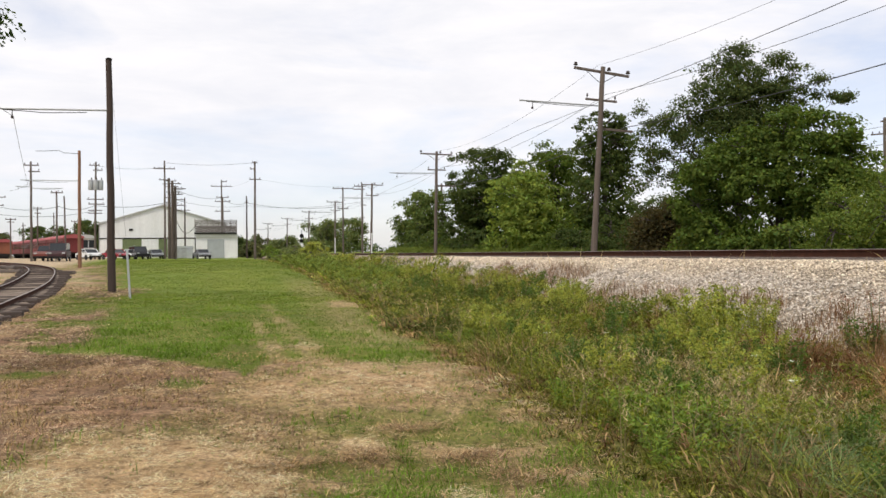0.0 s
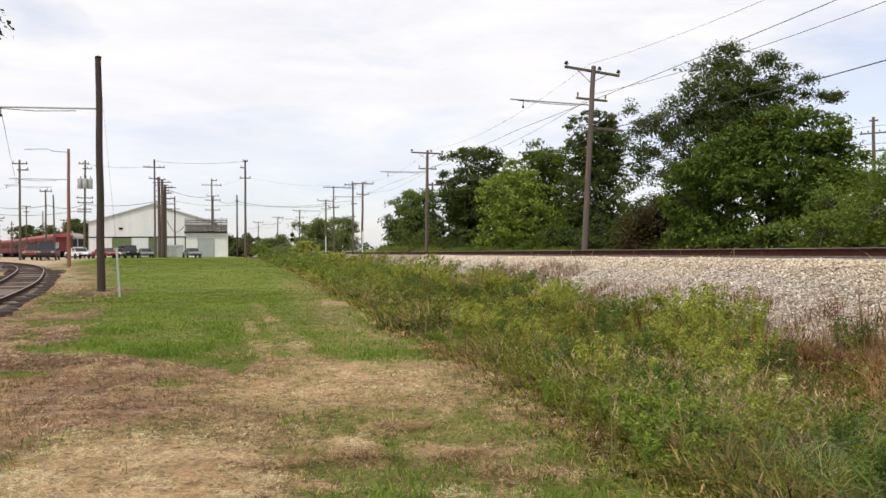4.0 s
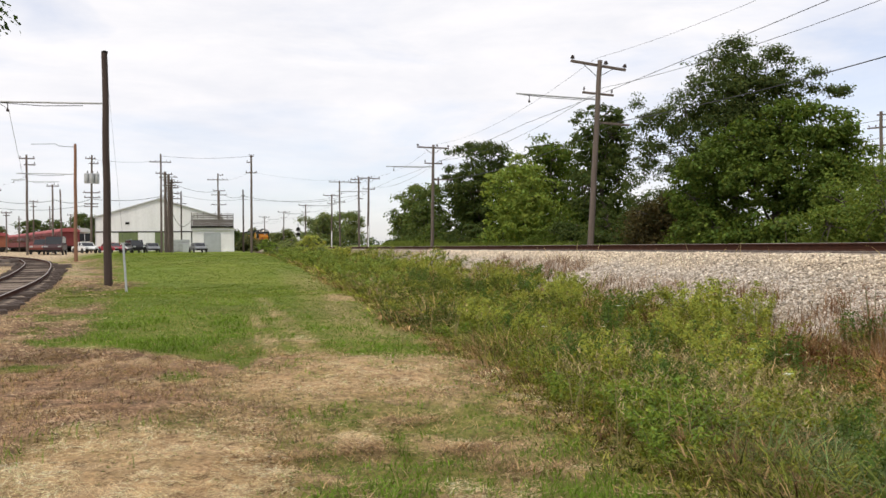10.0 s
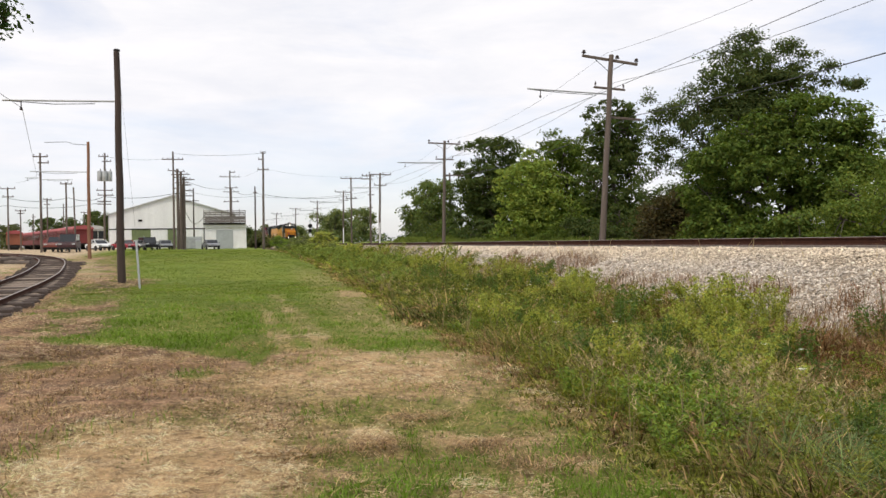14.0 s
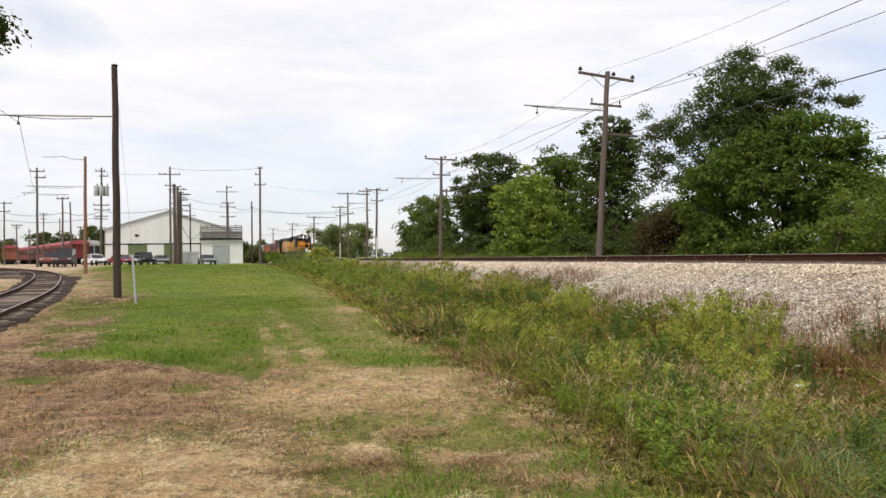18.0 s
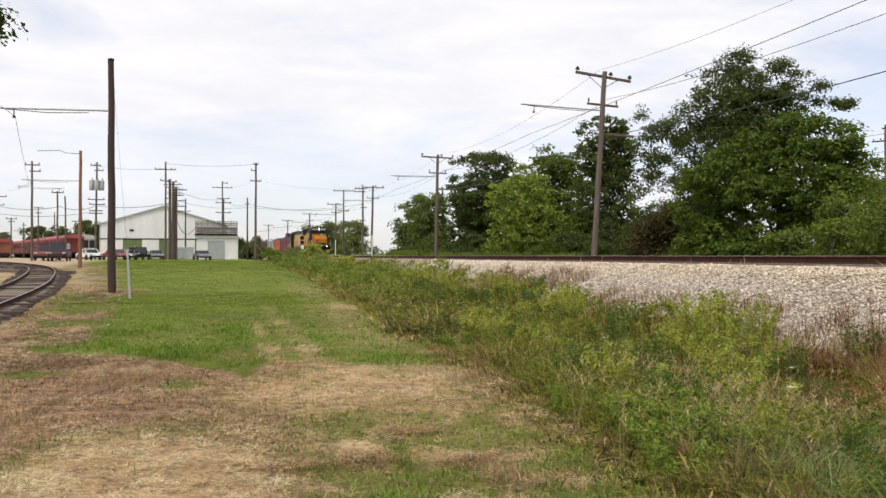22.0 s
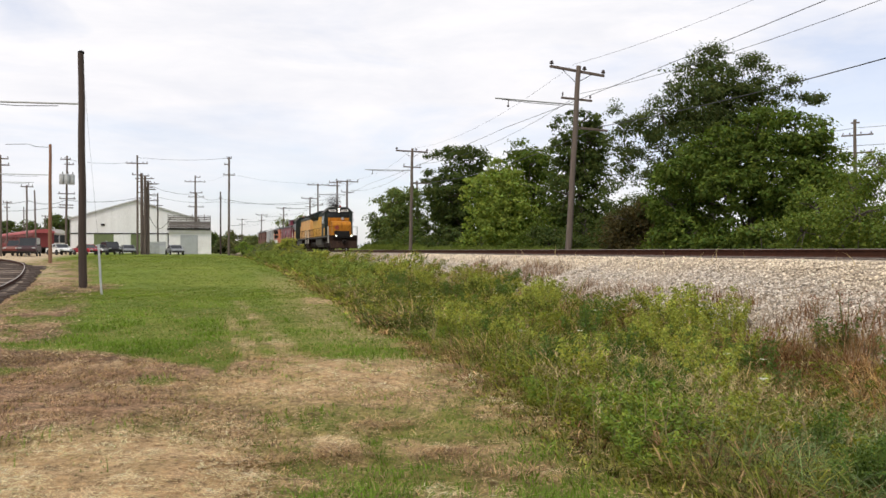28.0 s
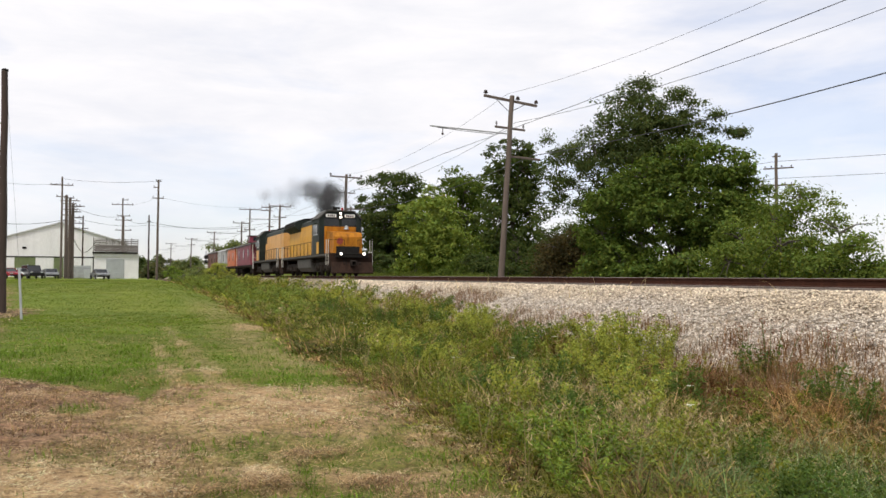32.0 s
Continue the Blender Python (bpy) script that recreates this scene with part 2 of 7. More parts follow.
def big_mesh(name, verts, quads, material, tint=None, tris=False, smooth=False):
    """A large joined mesh from arrays: verts (n,3), faces (m,4) or (m,3), tint (n,3)."""
    k = 3 if tris else 4
    me = bpy.data.meshes.new(name)
    me.vertices.add(len(verts))
    me.vertices.foreach_set("co", np.asarray(verts, np.float32).ravel())
    me.loops.add(len(quads) * k)
    me.loops.foreach_set("vertex_index", np.asarray(quads, np.int32).ravel())
    me.polygons.add(len(quads))
    me.polygons.foreach_set("loop_start", np.arange(0, len(quads) * k, k, dtype=np.int32))
    if smooth:
        me.polygons.foreach_set("use_smooth", np.ones(len(quads), bool))
    me.update(calc_edges=True)
    if tint is not None:
        a = me.attributes.new("tint", "FLOAT_COLOR", "POINT")
        a.data.foreach_set("color", np.concatenate([tint, np.ones((len(tint), 1))], 1).astype(np.float32).ravel())
    me.materials.append(material)
    return me


rng = np.random.default_rng(7)


def hash2(ix, iy, seed):
    h = np.sin(ix * 127.1 + iy * 311.7 + seed * 74.7) * 43758.5453
    return h - np.floor(h)


def vnoise(x, y, seed=0):
    """Smooth value noise, 0 to 1."""
    ix, iy = np.floor(x), np.floor(y)
    fx, fy = x - ix, y - iy
    fx, fy = fx * fx * (3 - 2 * fx), fy * fy * (3 - 2 * fy)
    a, b = hash2(ix, iy, seed), hash2(ix + 1, iy, seed)
    c, d = hash2(ix, iy + 1, seed), hash2(ix + 1, iy + 1, seed)
    return a + (b - a) * fx + (c - a) * fy + (a - b - c + d) * fx * fy


def fbm(x, y, seed=0, octaves=4):
    s, w, t = 0, 0.5, 0
    for i in range(octaves):
        s, t = s + w * vnoise(x * 2 ** i, y * 2 ** i, seed + i), t + w
        w *= 0.5
    return s / t


def smooth(a, b, x):
    t = np.clip((x - a) / (b - a), 0, 1)
    return t * t * (3 - 2 * t)

# ---- the lie of the land ----
TRACK_X = 13.5
BEND_Y, BEND = 110.0, 0.00036


def track_x(y):
    """The main track runs straight past the field, then bends away to the left."""
    d = np.clip(np.asarray(y, float) - BEND_Y, 0, 300)
    over = np.maximum(np.asarray(y, float) - BEND_Y - 300, 0)
    return TRACK_X - BEND * d * d - over * 2 * BEND * 300


def rail_z(x, y):
    """The rails climb gently towards the bend."""
    return 1.60 + 0.0008 * max(0.0, min(float(y), 300.0) - 70.0)


def track_pose(y, z=None):
    e = 0.5
    z = rail_z(0, y) if z is None else z
    dx = float(track_x(y + e) - track_x(y - e)) / (2 * e)
    return Matrix.Translation((float(track_x(y)), y, z)) @ pose(0, 0, 0, 0, 0, math.degrees(-math.atan(dx)))


def land_tilt(x, y):
    """The field lies a little higher on the yard's side than by the ditch."""
    return 0.0087 * np.clip(0.230 * y - 0.973 * x, -12, 60)


def field_z(x, y):
    """Height of the ground without the embankment."""
    return land_tilt(x, y) + 0.65 * smooth(10, 125, y) + (fbm(x * 0.35, y * 0.35, 3) - 0.5) * 0.10 + (fbm(x * 2.2, y * 2.2, 5, 3) - 0.5) * 0.085


PROFILE = [(-4.75, -0.02), (-4.1, 0.31), (-3.2, 0.78), (-2.35, 1.21), (-1.95, 1.34), (-1.5, 1.385), (-0.7, 1.39), (0.7, 1.39), (1.5, 1.385), (1.95, 1.34), (2.9, 0.95), (4.2, 0.5), (5.0, 0.2)]
PU, PZ = np.array([a for a, b in PROFILE]), np.array([b for a, b in PROFILE])


SIDE = [(-5.9, 12), (-6.2, 19), (-7.0, 27), (-7.75, 34), (-8.8, 42), (-10.1, 50), (-11.7, 59), (-13.5, 67.5), (-15.6, 75), (-18.3, 82), (-21.5, 88.5), (-26, 95), (-33, 102)]


def off_siding(x, y):
    """Distance from the siding's middle line, about."""
    side = np.interp(y, [p[1] for p in SIDE], [p[0] for p in SIDE], left=-99)
    return np.abs(x - side) * np.interp(y, [40, 60, 80, 100], [1.0, 0.97, 0.88, 0.7])


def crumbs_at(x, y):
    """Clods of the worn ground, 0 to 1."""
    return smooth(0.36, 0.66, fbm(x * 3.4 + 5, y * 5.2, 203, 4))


def ground_z(x, y):
    u = x - track_x(y)
    z = field_z(x, y) + 0.038 * crumbs_at(x, y) * (1 - smooth(13.0, 16.0, y)) * (1 - smooth(3.0, 3.6, x))
    z = z - 0.07 * (1 - smooth(1.10, 1.9, off_siding(x, y))) * (y < 101)
    z = z + 1.15 * smooth(4.6, 5.6, u) * (1 - smooth(6.4, 7.6, u)) * smooth(30, 42, y)
    z = z - 0.35 * smooth(-10.5, -7.5, u) * (1 - smooth(-6.5, -4.9, u))
    bank = smooth(-5.4, -4.6, u) * (1 - smooth(4.6, 6.0, u))
    return z * (1 - bank) + bank * (np.interp(u, PU, PZ) - 0.14 + 0.0008 * np.maximum(0, np.minimum(y, 300) - 70))


def axis_steps(parts):
    out = []
    for lo, hi, st in parts:
        out += list(np.arange(lo, hi, st))
    return np.array(out + [parts[-1][1]], float)


GX = axis_steps([(-900, -300, 100), (-300, -100, 20), (-100, -24, 4), (-24, -12, 0.6), (-12, -4.6, 0.2), (-4.6, 3.4, 0.075), (3.4, 16, 0.2), (16, 40, 1.2), (40, 100, 6), (100, 300, 25), (300, 1000, 100)])
GY = axis_steps([(-300, -60, 40), (-60, -6, 6), (-6, 2, 1.0), (2, 4.4, 0.2), (4.4, 14.6, 0.075), (14.6, 24, 0.2), (24, 50, 0.5), (50, 130, 2), (130, 330, 10), (330, 1500, 90)])


# what covers the mown ground: bare dirt, cut dry straw, green sward
def spot(x, y, cx, cy, rx, ry, turn=0.0):
    a = radians(turn)
    dx, dy = x - cx, y - cy
    u, v = (dx * math.cos(a) + dy * math.sin(a)) / rx, (-dx * math.sin(a) + dy * math.cos(a)) / ry
    return np.sqrt(u * u + v * v)

def ground_cover(x, y):
    """Shares of dry straw, bare dirt and gravelled yard at a place."""
    wob = (fbm(x * 0.8, y * 0.8, 11, 5) - 0.5) * 1.9
    wob2 = (fbm(x * 2.6, y * 2.6, 17) - 0.5) * 1.2
    w = wob * 0.7 + wob2 * 0.5

    def blot(cx, cy, rx, ry, turn=0.0, soft=0.45, rough=1.0):
        return 1 - smooth(1 - soft, 1 + soft, spot(x, y, cx, cy, rx, ry, turn) + w * rough)

    # where the lush green begins, with a tongue that reaches into the worn ground
    green_y = np.interp(x, [-6, -3.5, -2.9, -1.7, -0.9, -0.3, 0.12, 0.4, 0.95, 1.6, 2.5, 3.2], [17.0, 16.0, 14.9, 14.5, 13.2, 12.5, 11.5, 12.5, 12.9, 12.6, 12.3, 12.0])
    near = 1 - smooth(-0.25, 0.25, y - green_y + w * 0.45)
    straw = 0.8 * blot(3.3, 27, 0.6, 2.2)
    straw = np.maximum(straw, 0.78 * blot(1.12, 16.5, 0.24, 7.5, 1.2, 0.8, 1.0) * (0.45 + 0.55 * smooth(0.4, 0.6, fbm(x * 1.6, y * 0.9, 27))))
    straw = np.maximum(straw, 0.6 * blot(0.55, 16, 0.2, 5, 1.5, 0.8, 1.1) * (0.35 + 0.65 * smooth(0.42, 0.6, fbm(x * 1.6 + 9, y * 0.9, 27))))
    straw = np.maximum(straw, 0.34 * smooth(1.2, 2.4, x - 0.02 * (y - 14) + w * 0.5) * smooth(12, 15, y) * (1 - smooth(34, 60, y)))
    patchy = fbm(x * 1.9, y * 1.5, 23)
    pale = blot(-0.62, 6.5, 1.05, 1.6, 8, 0.35, 0.5)
    mid = blot(1.3, 10.5, 1.25, 1.9, -22, 0.35, 0.55)
    tufts = np.maximum(blot(-2.7, 12.3, 0.5, 0.35, 0, 0.5, 1.0), blot(-0.58, 11.0, 0.26, 0.32, 0, 0.5, 0.8))
    rusty = blot(-0.2, 8.6, 0.5, 0.75, 0, 0.5, 0.8)
    grassy = smooth(-0.05, 0.5, x + w * 0.45 - 0.18 * (y - 7)) * (1 - smooth(8.3, 9.5, y + w * 0.6 - 0.5 * np.maximum(x - 1.8, 0)))
    dirt = near * (1 - pale) * (1 - 0.85 * mid) * (1 - 0.9 * tufts) * (1 - 0.45 * rusty) * (1 - 0.82 * grassy)
    straw = np.maximum(straw, near * np.maximum(np.maximum(pale * (0.93 + 0.07 * smooth(0.3, 0.6, patchy)), mid * (0.78 + 0.22 * smooth(0.35, 0.6, patchy))), 0.75 * grassy * smooth(0.47, 0.62, patchy)))
    straw = np.maximum(straw, dirt * (0.12 + 0.55 * smooth(0.50, 0.66, patchy) + 0.30 * smooth(-1.2, 0.2, x)))
    left = smooth(-2.2, -2.9, x + 0.07 * (y - 15) + w * 0.7) * smooth(15.2, 17.0, y + wob2)
    left = left * (1 - 0.8 * smooth(0.58, 0.66, fbm(x * 0.55, y * 0.8, 31)) * (1 - smooth(26, 40, y)))
    left = np.maximum(left * (1 - smooth(25, 34, y)), smooth(-3.9, -5.4, x + 0.11 * (y - 35) + wob * 0.9) * smooth(25, 34, y) * (1 - smooth(75, 95, y)) * (1 - 0.7 * smooth(0.5, 0.6, fbm(x * 0.6, y * 0.4, 37))))
    left = left * (1 - 0.9 * np.maximum(blot(-4.3, 26.8, 1.0, 2.6, 4, 0.5, 0.6), blot(-3.5, 15.6, 0.8, 0.35, 0, 0.5, 0.8)))
    beside = 1 - smooth(1.3, 2.0, np.abs(x - np.interp(y, [12, 27, 42, 59, 75, 88], [-5.9, -7.0, -8.8, -11.7, -15.6, -21.3])) + w * 0.3)
    foot = blot(-4.5, 34.5, 1.0, 4.0, 0, 0.5)
    dirt = np.maximum(np.maximum(dirt, left), np.maximum(beside * (y < 90), foot * 0.8))
    straw = np.maximum(straw, 0.7 * left * smooth(0.42, 0.58, fbm(x * 1.1, y * 0.9, 39)))
    yard = 0.55 * smooth(1.35, 1.7, off_siding(x, y) + w * 0.2) * (1 - smooth(2.3, 3.0, off_siding(x, y) + w * 0.5)) * smooth(35, 41, y) * (1 - smooth(66, 74, y)) * (x > np.interp(y, [p[1] for p in SIDE], [p[0] for p in SIDE]))
    yard = np.maximum(yard, smooth(-11, -14, x + 0.08 * (y - 60) + wob) * smooth(30, 50, y))
    return np.clip(straw, 0, 1), np.clip(dirt, 0, 1), np.clip(yard, 0, 1)


GREEN, STRAW, DIRT, YARD = np.array((0.118, 0.160, 0.024)), np.array((0.39, 0.275, 0.165)), np.array((0.280, 0.178, 0.122)), np.array((0.46, 0.37, 0.27))


def cover_tint(x, y):
    straw, dirt, yard = (a[:, None] for a in ground_cover(x, y))
    n = fbm(x * 0.5, y * 0.5, 41)[:, None]
    g = GREEN * (0.75 + 0.6 * n)
    g = g + (1 - smooth(0.35, 0.6, fbm(x * 0.25, y * 0.12, 47)))[:, None] * np.array((0.032, 0.022, 0.007))
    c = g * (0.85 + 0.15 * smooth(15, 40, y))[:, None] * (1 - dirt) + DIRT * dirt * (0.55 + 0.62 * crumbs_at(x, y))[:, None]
    c = c * (1 - yard) + YARD * yard
    c = c * (1 - straw) + STRAW * straw
    ditch = (smooth(0.0, 0.9, x - np.interp(y, [0, 5.3, 10, 27, 53, 98, 140], [2.6, 2.8, 3.2, 3.95, 4.85, 5.7, 4.2])) * (1 - smooth(-4.6, -4.0, x - track_x(y))))[:, None]
    c = c * (1 - ditch) + np.array((0.078, 0.058, 0.028)) * ditch
    c = c * (1 - 0.45 * (1 - smooth(0.6, 1.3, spot(x, y, -4.5, 33.0, 1.0, 4.6) + 1.2 * (fbm(x * 1.7, y * 1.7, 43) - 0.5))))[:, None]
    bed = (0.35 * (1 - smooth(0.8, 1.5, off_siding(x, y))) * (y < 101))[:, None]
    return c * (1 - bed) + np.array((0.10, 0.072, 0.054)) * bed


gx, gy = np.meshgrid(GX, GY)
gx, gy = gx.ravel(), gy.ravel()
gv = np.stack([gx, gy, ground_z(gx, gy)], 1)
nx = len(GX)
ii, jj = np.meshgrid(np.arange(nx - 1), np.arange(len(GY) - 1))
k0 = (jj * nx + ii).ravel()


def soil(nt, p):
    a = nt.nodes.new("ShaderNodeAttribute")
    a.attribute_name = "tint"
    g = noise_at(nt, 24, 6, 0.7)
    b = noise_at(nt, 3.5, 6, 0.65)
    k = noise_at(nt, 8.5, 4, 0.6)
    # the bump's noises also darken the colour, as shade between clumps
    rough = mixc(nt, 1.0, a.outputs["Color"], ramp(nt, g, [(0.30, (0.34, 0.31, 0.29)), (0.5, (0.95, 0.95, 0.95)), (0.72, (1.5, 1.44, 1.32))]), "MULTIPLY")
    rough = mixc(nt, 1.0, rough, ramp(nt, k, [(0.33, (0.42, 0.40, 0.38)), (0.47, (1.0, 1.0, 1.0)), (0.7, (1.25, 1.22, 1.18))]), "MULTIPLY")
    even = mixc(nt, 1.0, a.outputs["Color"], ramp(nt, g, [(0.30, (0.78, 0.80, 0.76)), (0.7, (1.16, 1.14, 1.1))]), "MULTIPLY")
    sep = nt.nodes.new("ShaderNodeSeparateColor")
    nt.links.new(a.outputs["Color"], sep.inputs[0])
    dif = nt.nodes.new("ShaderNodeMath")
    dif.operation = "SUBTRACT"
    nt.links.new(sep.outputs[1], dif.inputs[0])
    nt.links.new(sep.outputs[0], dif.inputs[1])
    green = nt.nodes.new("ShaderNodeMapRange")
    green.inputs["From Min"].default_value, green.inputs["From Max"].default_value = -0.02, 0.025
    nt.links.new(dif.outputs[0], green.inputs["Value"])
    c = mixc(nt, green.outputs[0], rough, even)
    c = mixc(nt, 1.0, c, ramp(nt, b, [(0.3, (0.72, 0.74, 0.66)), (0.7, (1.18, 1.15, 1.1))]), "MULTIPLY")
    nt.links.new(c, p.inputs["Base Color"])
    p.inputs["Roughness"].default_value = 0.95
    p.inputs["Specular IOR Level"].default_value = 0.15
    bump(nt, p, mixc(nt, 0.5, g, k), 0.8, 0.06)


SOIL = mat("mown_grass_and_soil", soil)
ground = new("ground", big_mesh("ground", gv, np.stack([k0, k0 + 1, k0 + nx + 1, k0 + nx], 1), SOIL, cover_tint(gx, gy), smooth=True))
tagged(ground, "mown green field with dry straw and bare brown dirt patches", "ground", kind="structure")


# ---- the main track: ballast bed, ties, rails ----
def ballast_mat(nt, p):
    v = nt.nodes.new("ShaderNodeTexVoronoi")
    c = nt.nodes.new("ShaderNodeTexCoord")
    v.inputs["Scale"].default_value = 24
    nt.links.new(c.outputs["Object"], v.inputs["Vector"])
    b = noise_at(nt, 0.6, 5)
    sep = nt.nodes.new("ShaderNodeSeparateColor")
    nt.links.new(v.outputs["Color"], sep.inputs[0])
    col = ramp(nt, sep.outputs[0], [(0.0, (0.36, 0.31, 0.255)), (0.4, (0.52, 0.455, 0.38)), (1.0, (0.66, 0.59, 0.50))])
    col = mixc(nt, 1.0, col, ramp(nt, b, [(0.35, (0.8, 0.75, 0.68)), (0.65, (1.05, 1.03, 1.0))]), "MULTIPLY")
    # shade between the stones, put into the colour at the cell edges
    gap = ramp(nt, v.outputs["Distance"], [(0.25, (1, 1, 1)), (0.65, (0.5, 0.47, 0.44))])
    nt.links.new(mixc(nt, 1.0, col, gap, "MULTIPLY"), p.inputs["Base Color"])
    p.inputs["Roughness"].default_value = 0.95
    bump(nt, p, v.outputs["Distance"], 0.9, 0.05)


BALLAST = mat("limestone_ballast", ballast_mat)
BU = np.array(sorted(set(np.round(np.concatenate([np.arange(-4.7, -1.5, 0.1), PU]), 3))))
BY = axis_steps([(-120, 0, 12), (0, 50, 0.3), (50, 120, 2), (120, 420, 8)])


def ballast_z(u, y):
    z = np.interp(u, PU, PZ)
    side = smooth(-1.6, -2.2, u)
    return z + 0.0008 * np.maximum(0, np.minimum(y, 300) - 70) + side * ((fbm(u * 1.2 + 7, y * 0.9, 61) - 0.5) * 0.16 + (fbm(u * 5, y * 5, 63, 2) - 0.5) * 0.06)


bu, by = np.meshgrid(BU, BY)
bu, by = bu.ravel(), by.ravel()
nb = len(BU)
ii, jj = np.meshgrid(np.arange(nb - 1), np.arange(len(BY) - 1))
k0 = (jj * nb + ii).ravel()
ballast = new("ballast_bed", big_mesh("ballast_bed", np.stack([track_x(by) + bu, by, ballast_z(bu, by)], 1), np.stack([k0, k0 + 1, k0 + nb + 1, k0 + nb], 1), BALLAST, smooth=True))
tagged(ballast, "pale crushed limestone ballast bank of the railway", "ballast", kind="structure")

RAIL_SECTION = [(-0.068, 0.0), (0.068, 0.0), (0.068, 0.012), (0.010, 0.030), (0.010, 0.128), (0.036, 0.138), (0.036, 0.165), (0.028, 0.172), (-0.028, 0.172), (-0.036, 0.165), (-0.036, 0.138), (-0.010, 0.128), (-0.010, 0.030), (-0.068, 0.012)]


def rail_shape(centre, offset, top, section=RAIL_SECTION, pick=None):
    """A rail section swept along a line of (x, y) points at an offset to the right."""
    pts = [Vector(p) for p in centre]
    sh = Shape()
    n = len(section)
    vs, fs = [], []
    for i, p in enumerate(pts):
        d = (pts[min(i + 1, len(pts) - 1)] - pts[max(i - 1, 0)]).normalized()
        r = Vector((d.y, -d.x))
        z = top(p.x, p.y) if callable(top) else top
        for a, b in section:
            q = p + r * (offset + a)
            vs.append((q.x, q.y, z - 0.172 + b))
    for i in range(len(pts) - 1):
        fs += [(i * n + k, i * n + (k + 1) % n, (i + 1) * n + (k + 1) % n, (i + 1) * n + k) for k in range(n)]
    fs += [tuple(range(n)), tuple((len(pts) - 1) * n + k for k in range(n))]
    return sh.add(vs, fs)


HEAD_SECTION = [(-0.037, 0.166), (0.037, 0.166), (0.031, 0.1755), (-0.031, 0.1755)]
main_line = [(float(track_x(y)), y) for y in axis_steps([(-110, 70, 15), (70, 415, 6)])]
main_track = thing("railway_track", Matrix(), "rusty steel rails on dark timber ties over pale ballast", "railway track", kind="structure")
for off in (-0.755, 0.755):
    r = part("rail", rail_shape(main_line, off, rail_z), RUST, main_track)
    part("rail_head", rail_shape(main_line, off, rail_z, HEAD_SECTION), RAILHEAD, r, "worn bright running surface")
tie_me = mesh_of("tie", Shape().box((-1.3, -0.115, -0.16), (1.3, 0.115, 0.0), bev=0.015), TIE_WOOD)
y = 4.0
while y < 130:
    t = new("tie", tie_me)
    t.parent = main_track
    t.matrix_basis = track_pose(y, rail_z(0, y) - 0.174) @ pose(random.uniform(-0.03, 0.03), 0, 0, 0, 0, random.uniform(-0.8, 0.8))
    y += 0.55 if y < 60 else 0.9

# ---- the siding that curves away across the field ----


def bend(points, step):
    """Even points on a smooth line through the given ones (Catmull-Rom)."""
    out, p = [], [Vector(q) for q in points]
    for i in range(len(p) - 1):
        a, b, c, d = p[max(i - 1, 0)], p[i], p[i + 1], p[min(i + 2, len(p) - 1)]
        n = max(2, int((c - b).length / step))
        for k in range(n):
            t = k / n
            out.append(0.5 * ((2 * b) + (c - a) * t + (2 * a - 5 * b + 4 * c - d) * t * t + (3 * b - a - 3 * c + d) * t ** 3))
    return out + [p[-1]]


def side_z(x, y):
    return 0.65 * float(smooth(10, 125, y)) + 0.20 + float(land_tilt(x, y))


SIDE_RAIL = [(a * 0.8, 0.045 + b * 0.735) for a, b in RAIL_SECTION]
SIDE_HEAD = [(a * 0.72, b) for a, b in HEAD_SECTION]
side_pts = bend(SIDE, 1.0)
side_line = [tuple(p) for p in side_pts]
siding = thing("siding_track", Matrix(), "curved siding of worn rails on dark weathered ties", "railway track", kind="structure")
for off in (-0.755, 0.755):
    r = part("rail", rail_shape(side_line, off, side_z, SIDE_RAIL), RUST, siding)
    part("rail_head", rail_shape(side_line, off, side_z, SIDE_HEAD), RAILHEAD, r, "bright worn running surface")
bed_n = len(side_pts)
bed_v, bed_o = [], (-1.15, -0.95, -0.4, 0.5, 0.95, 1.15)
for i, p in enumerate(side_pts):
    d = (side_pts[min(i + 1, bed_n - 1)] - side_pts[max(i - 1, 0)]).normalized()
    for o in bed_o:
        bed_v.append((p.x + d.y * o, p.y - d.x * o, side_z(p.x, p.y) - (0.178 if abs(o) < 1.0 else 0.26) + 0.012 * math.sin(i * 2.1 + o * 3)))
bed_f = [(i * 6 + k, i * 6 + k + 1, (i + 1) * 6 + k + 1, (i + 1) * 6 + k) for i in range(bed_n - 1) for k in range(5)]
CINDER = surface("dark_cinder_ballast", (0.20, 0.150, 0.112), (0.07, 0.054, 0.043), (0.36, 0.285, 0.215), 1.6, 26, 0.95, relief=0.7)
tagged(new("cinder_bed", mesh_of("cinder_bed", Shape().add(bed_v, bed_f), CINDER)), "dark cinder bed under the siding", "ballast", kind="structure")
side_tie = mesh_of("tie", Shape().box((-1.3, -0.12, -0.19), (1.3, 0.12, 0.0), bev=0.025), SIDE_TIE)
fine_pts = bend(SIDE, 0.72)
for i, p in enumerate(fine_pts[:-1]):
    d = fine_pts[i + 1] - p
    t = new("tie", side_tie)
    t.parent = siding
    wide = 1.0 + (0.30 * min(1, max(0, (p.y - 50) / 14)) if p.y < 66 else 0)
    t.matrix_basis = Matrix.Translation((p.x + (wide - 1) * 1.2, p.y, side_z(p.x, p.y) - 0.170 + random.choice((-0.015, -0.01, 0.0, 0.03, 0.05)))) @ pose(0, 0, 0, random.uniform(-1, 1), 0, math.degrees(math.atan2(d.y, d.x)) - 90 + random.uniform(-5, 5)) @ Matrix.Diagonal((wide * random.uniform(0.92, 1.18), random.uniform(0.85, 1.15), 1, 1))

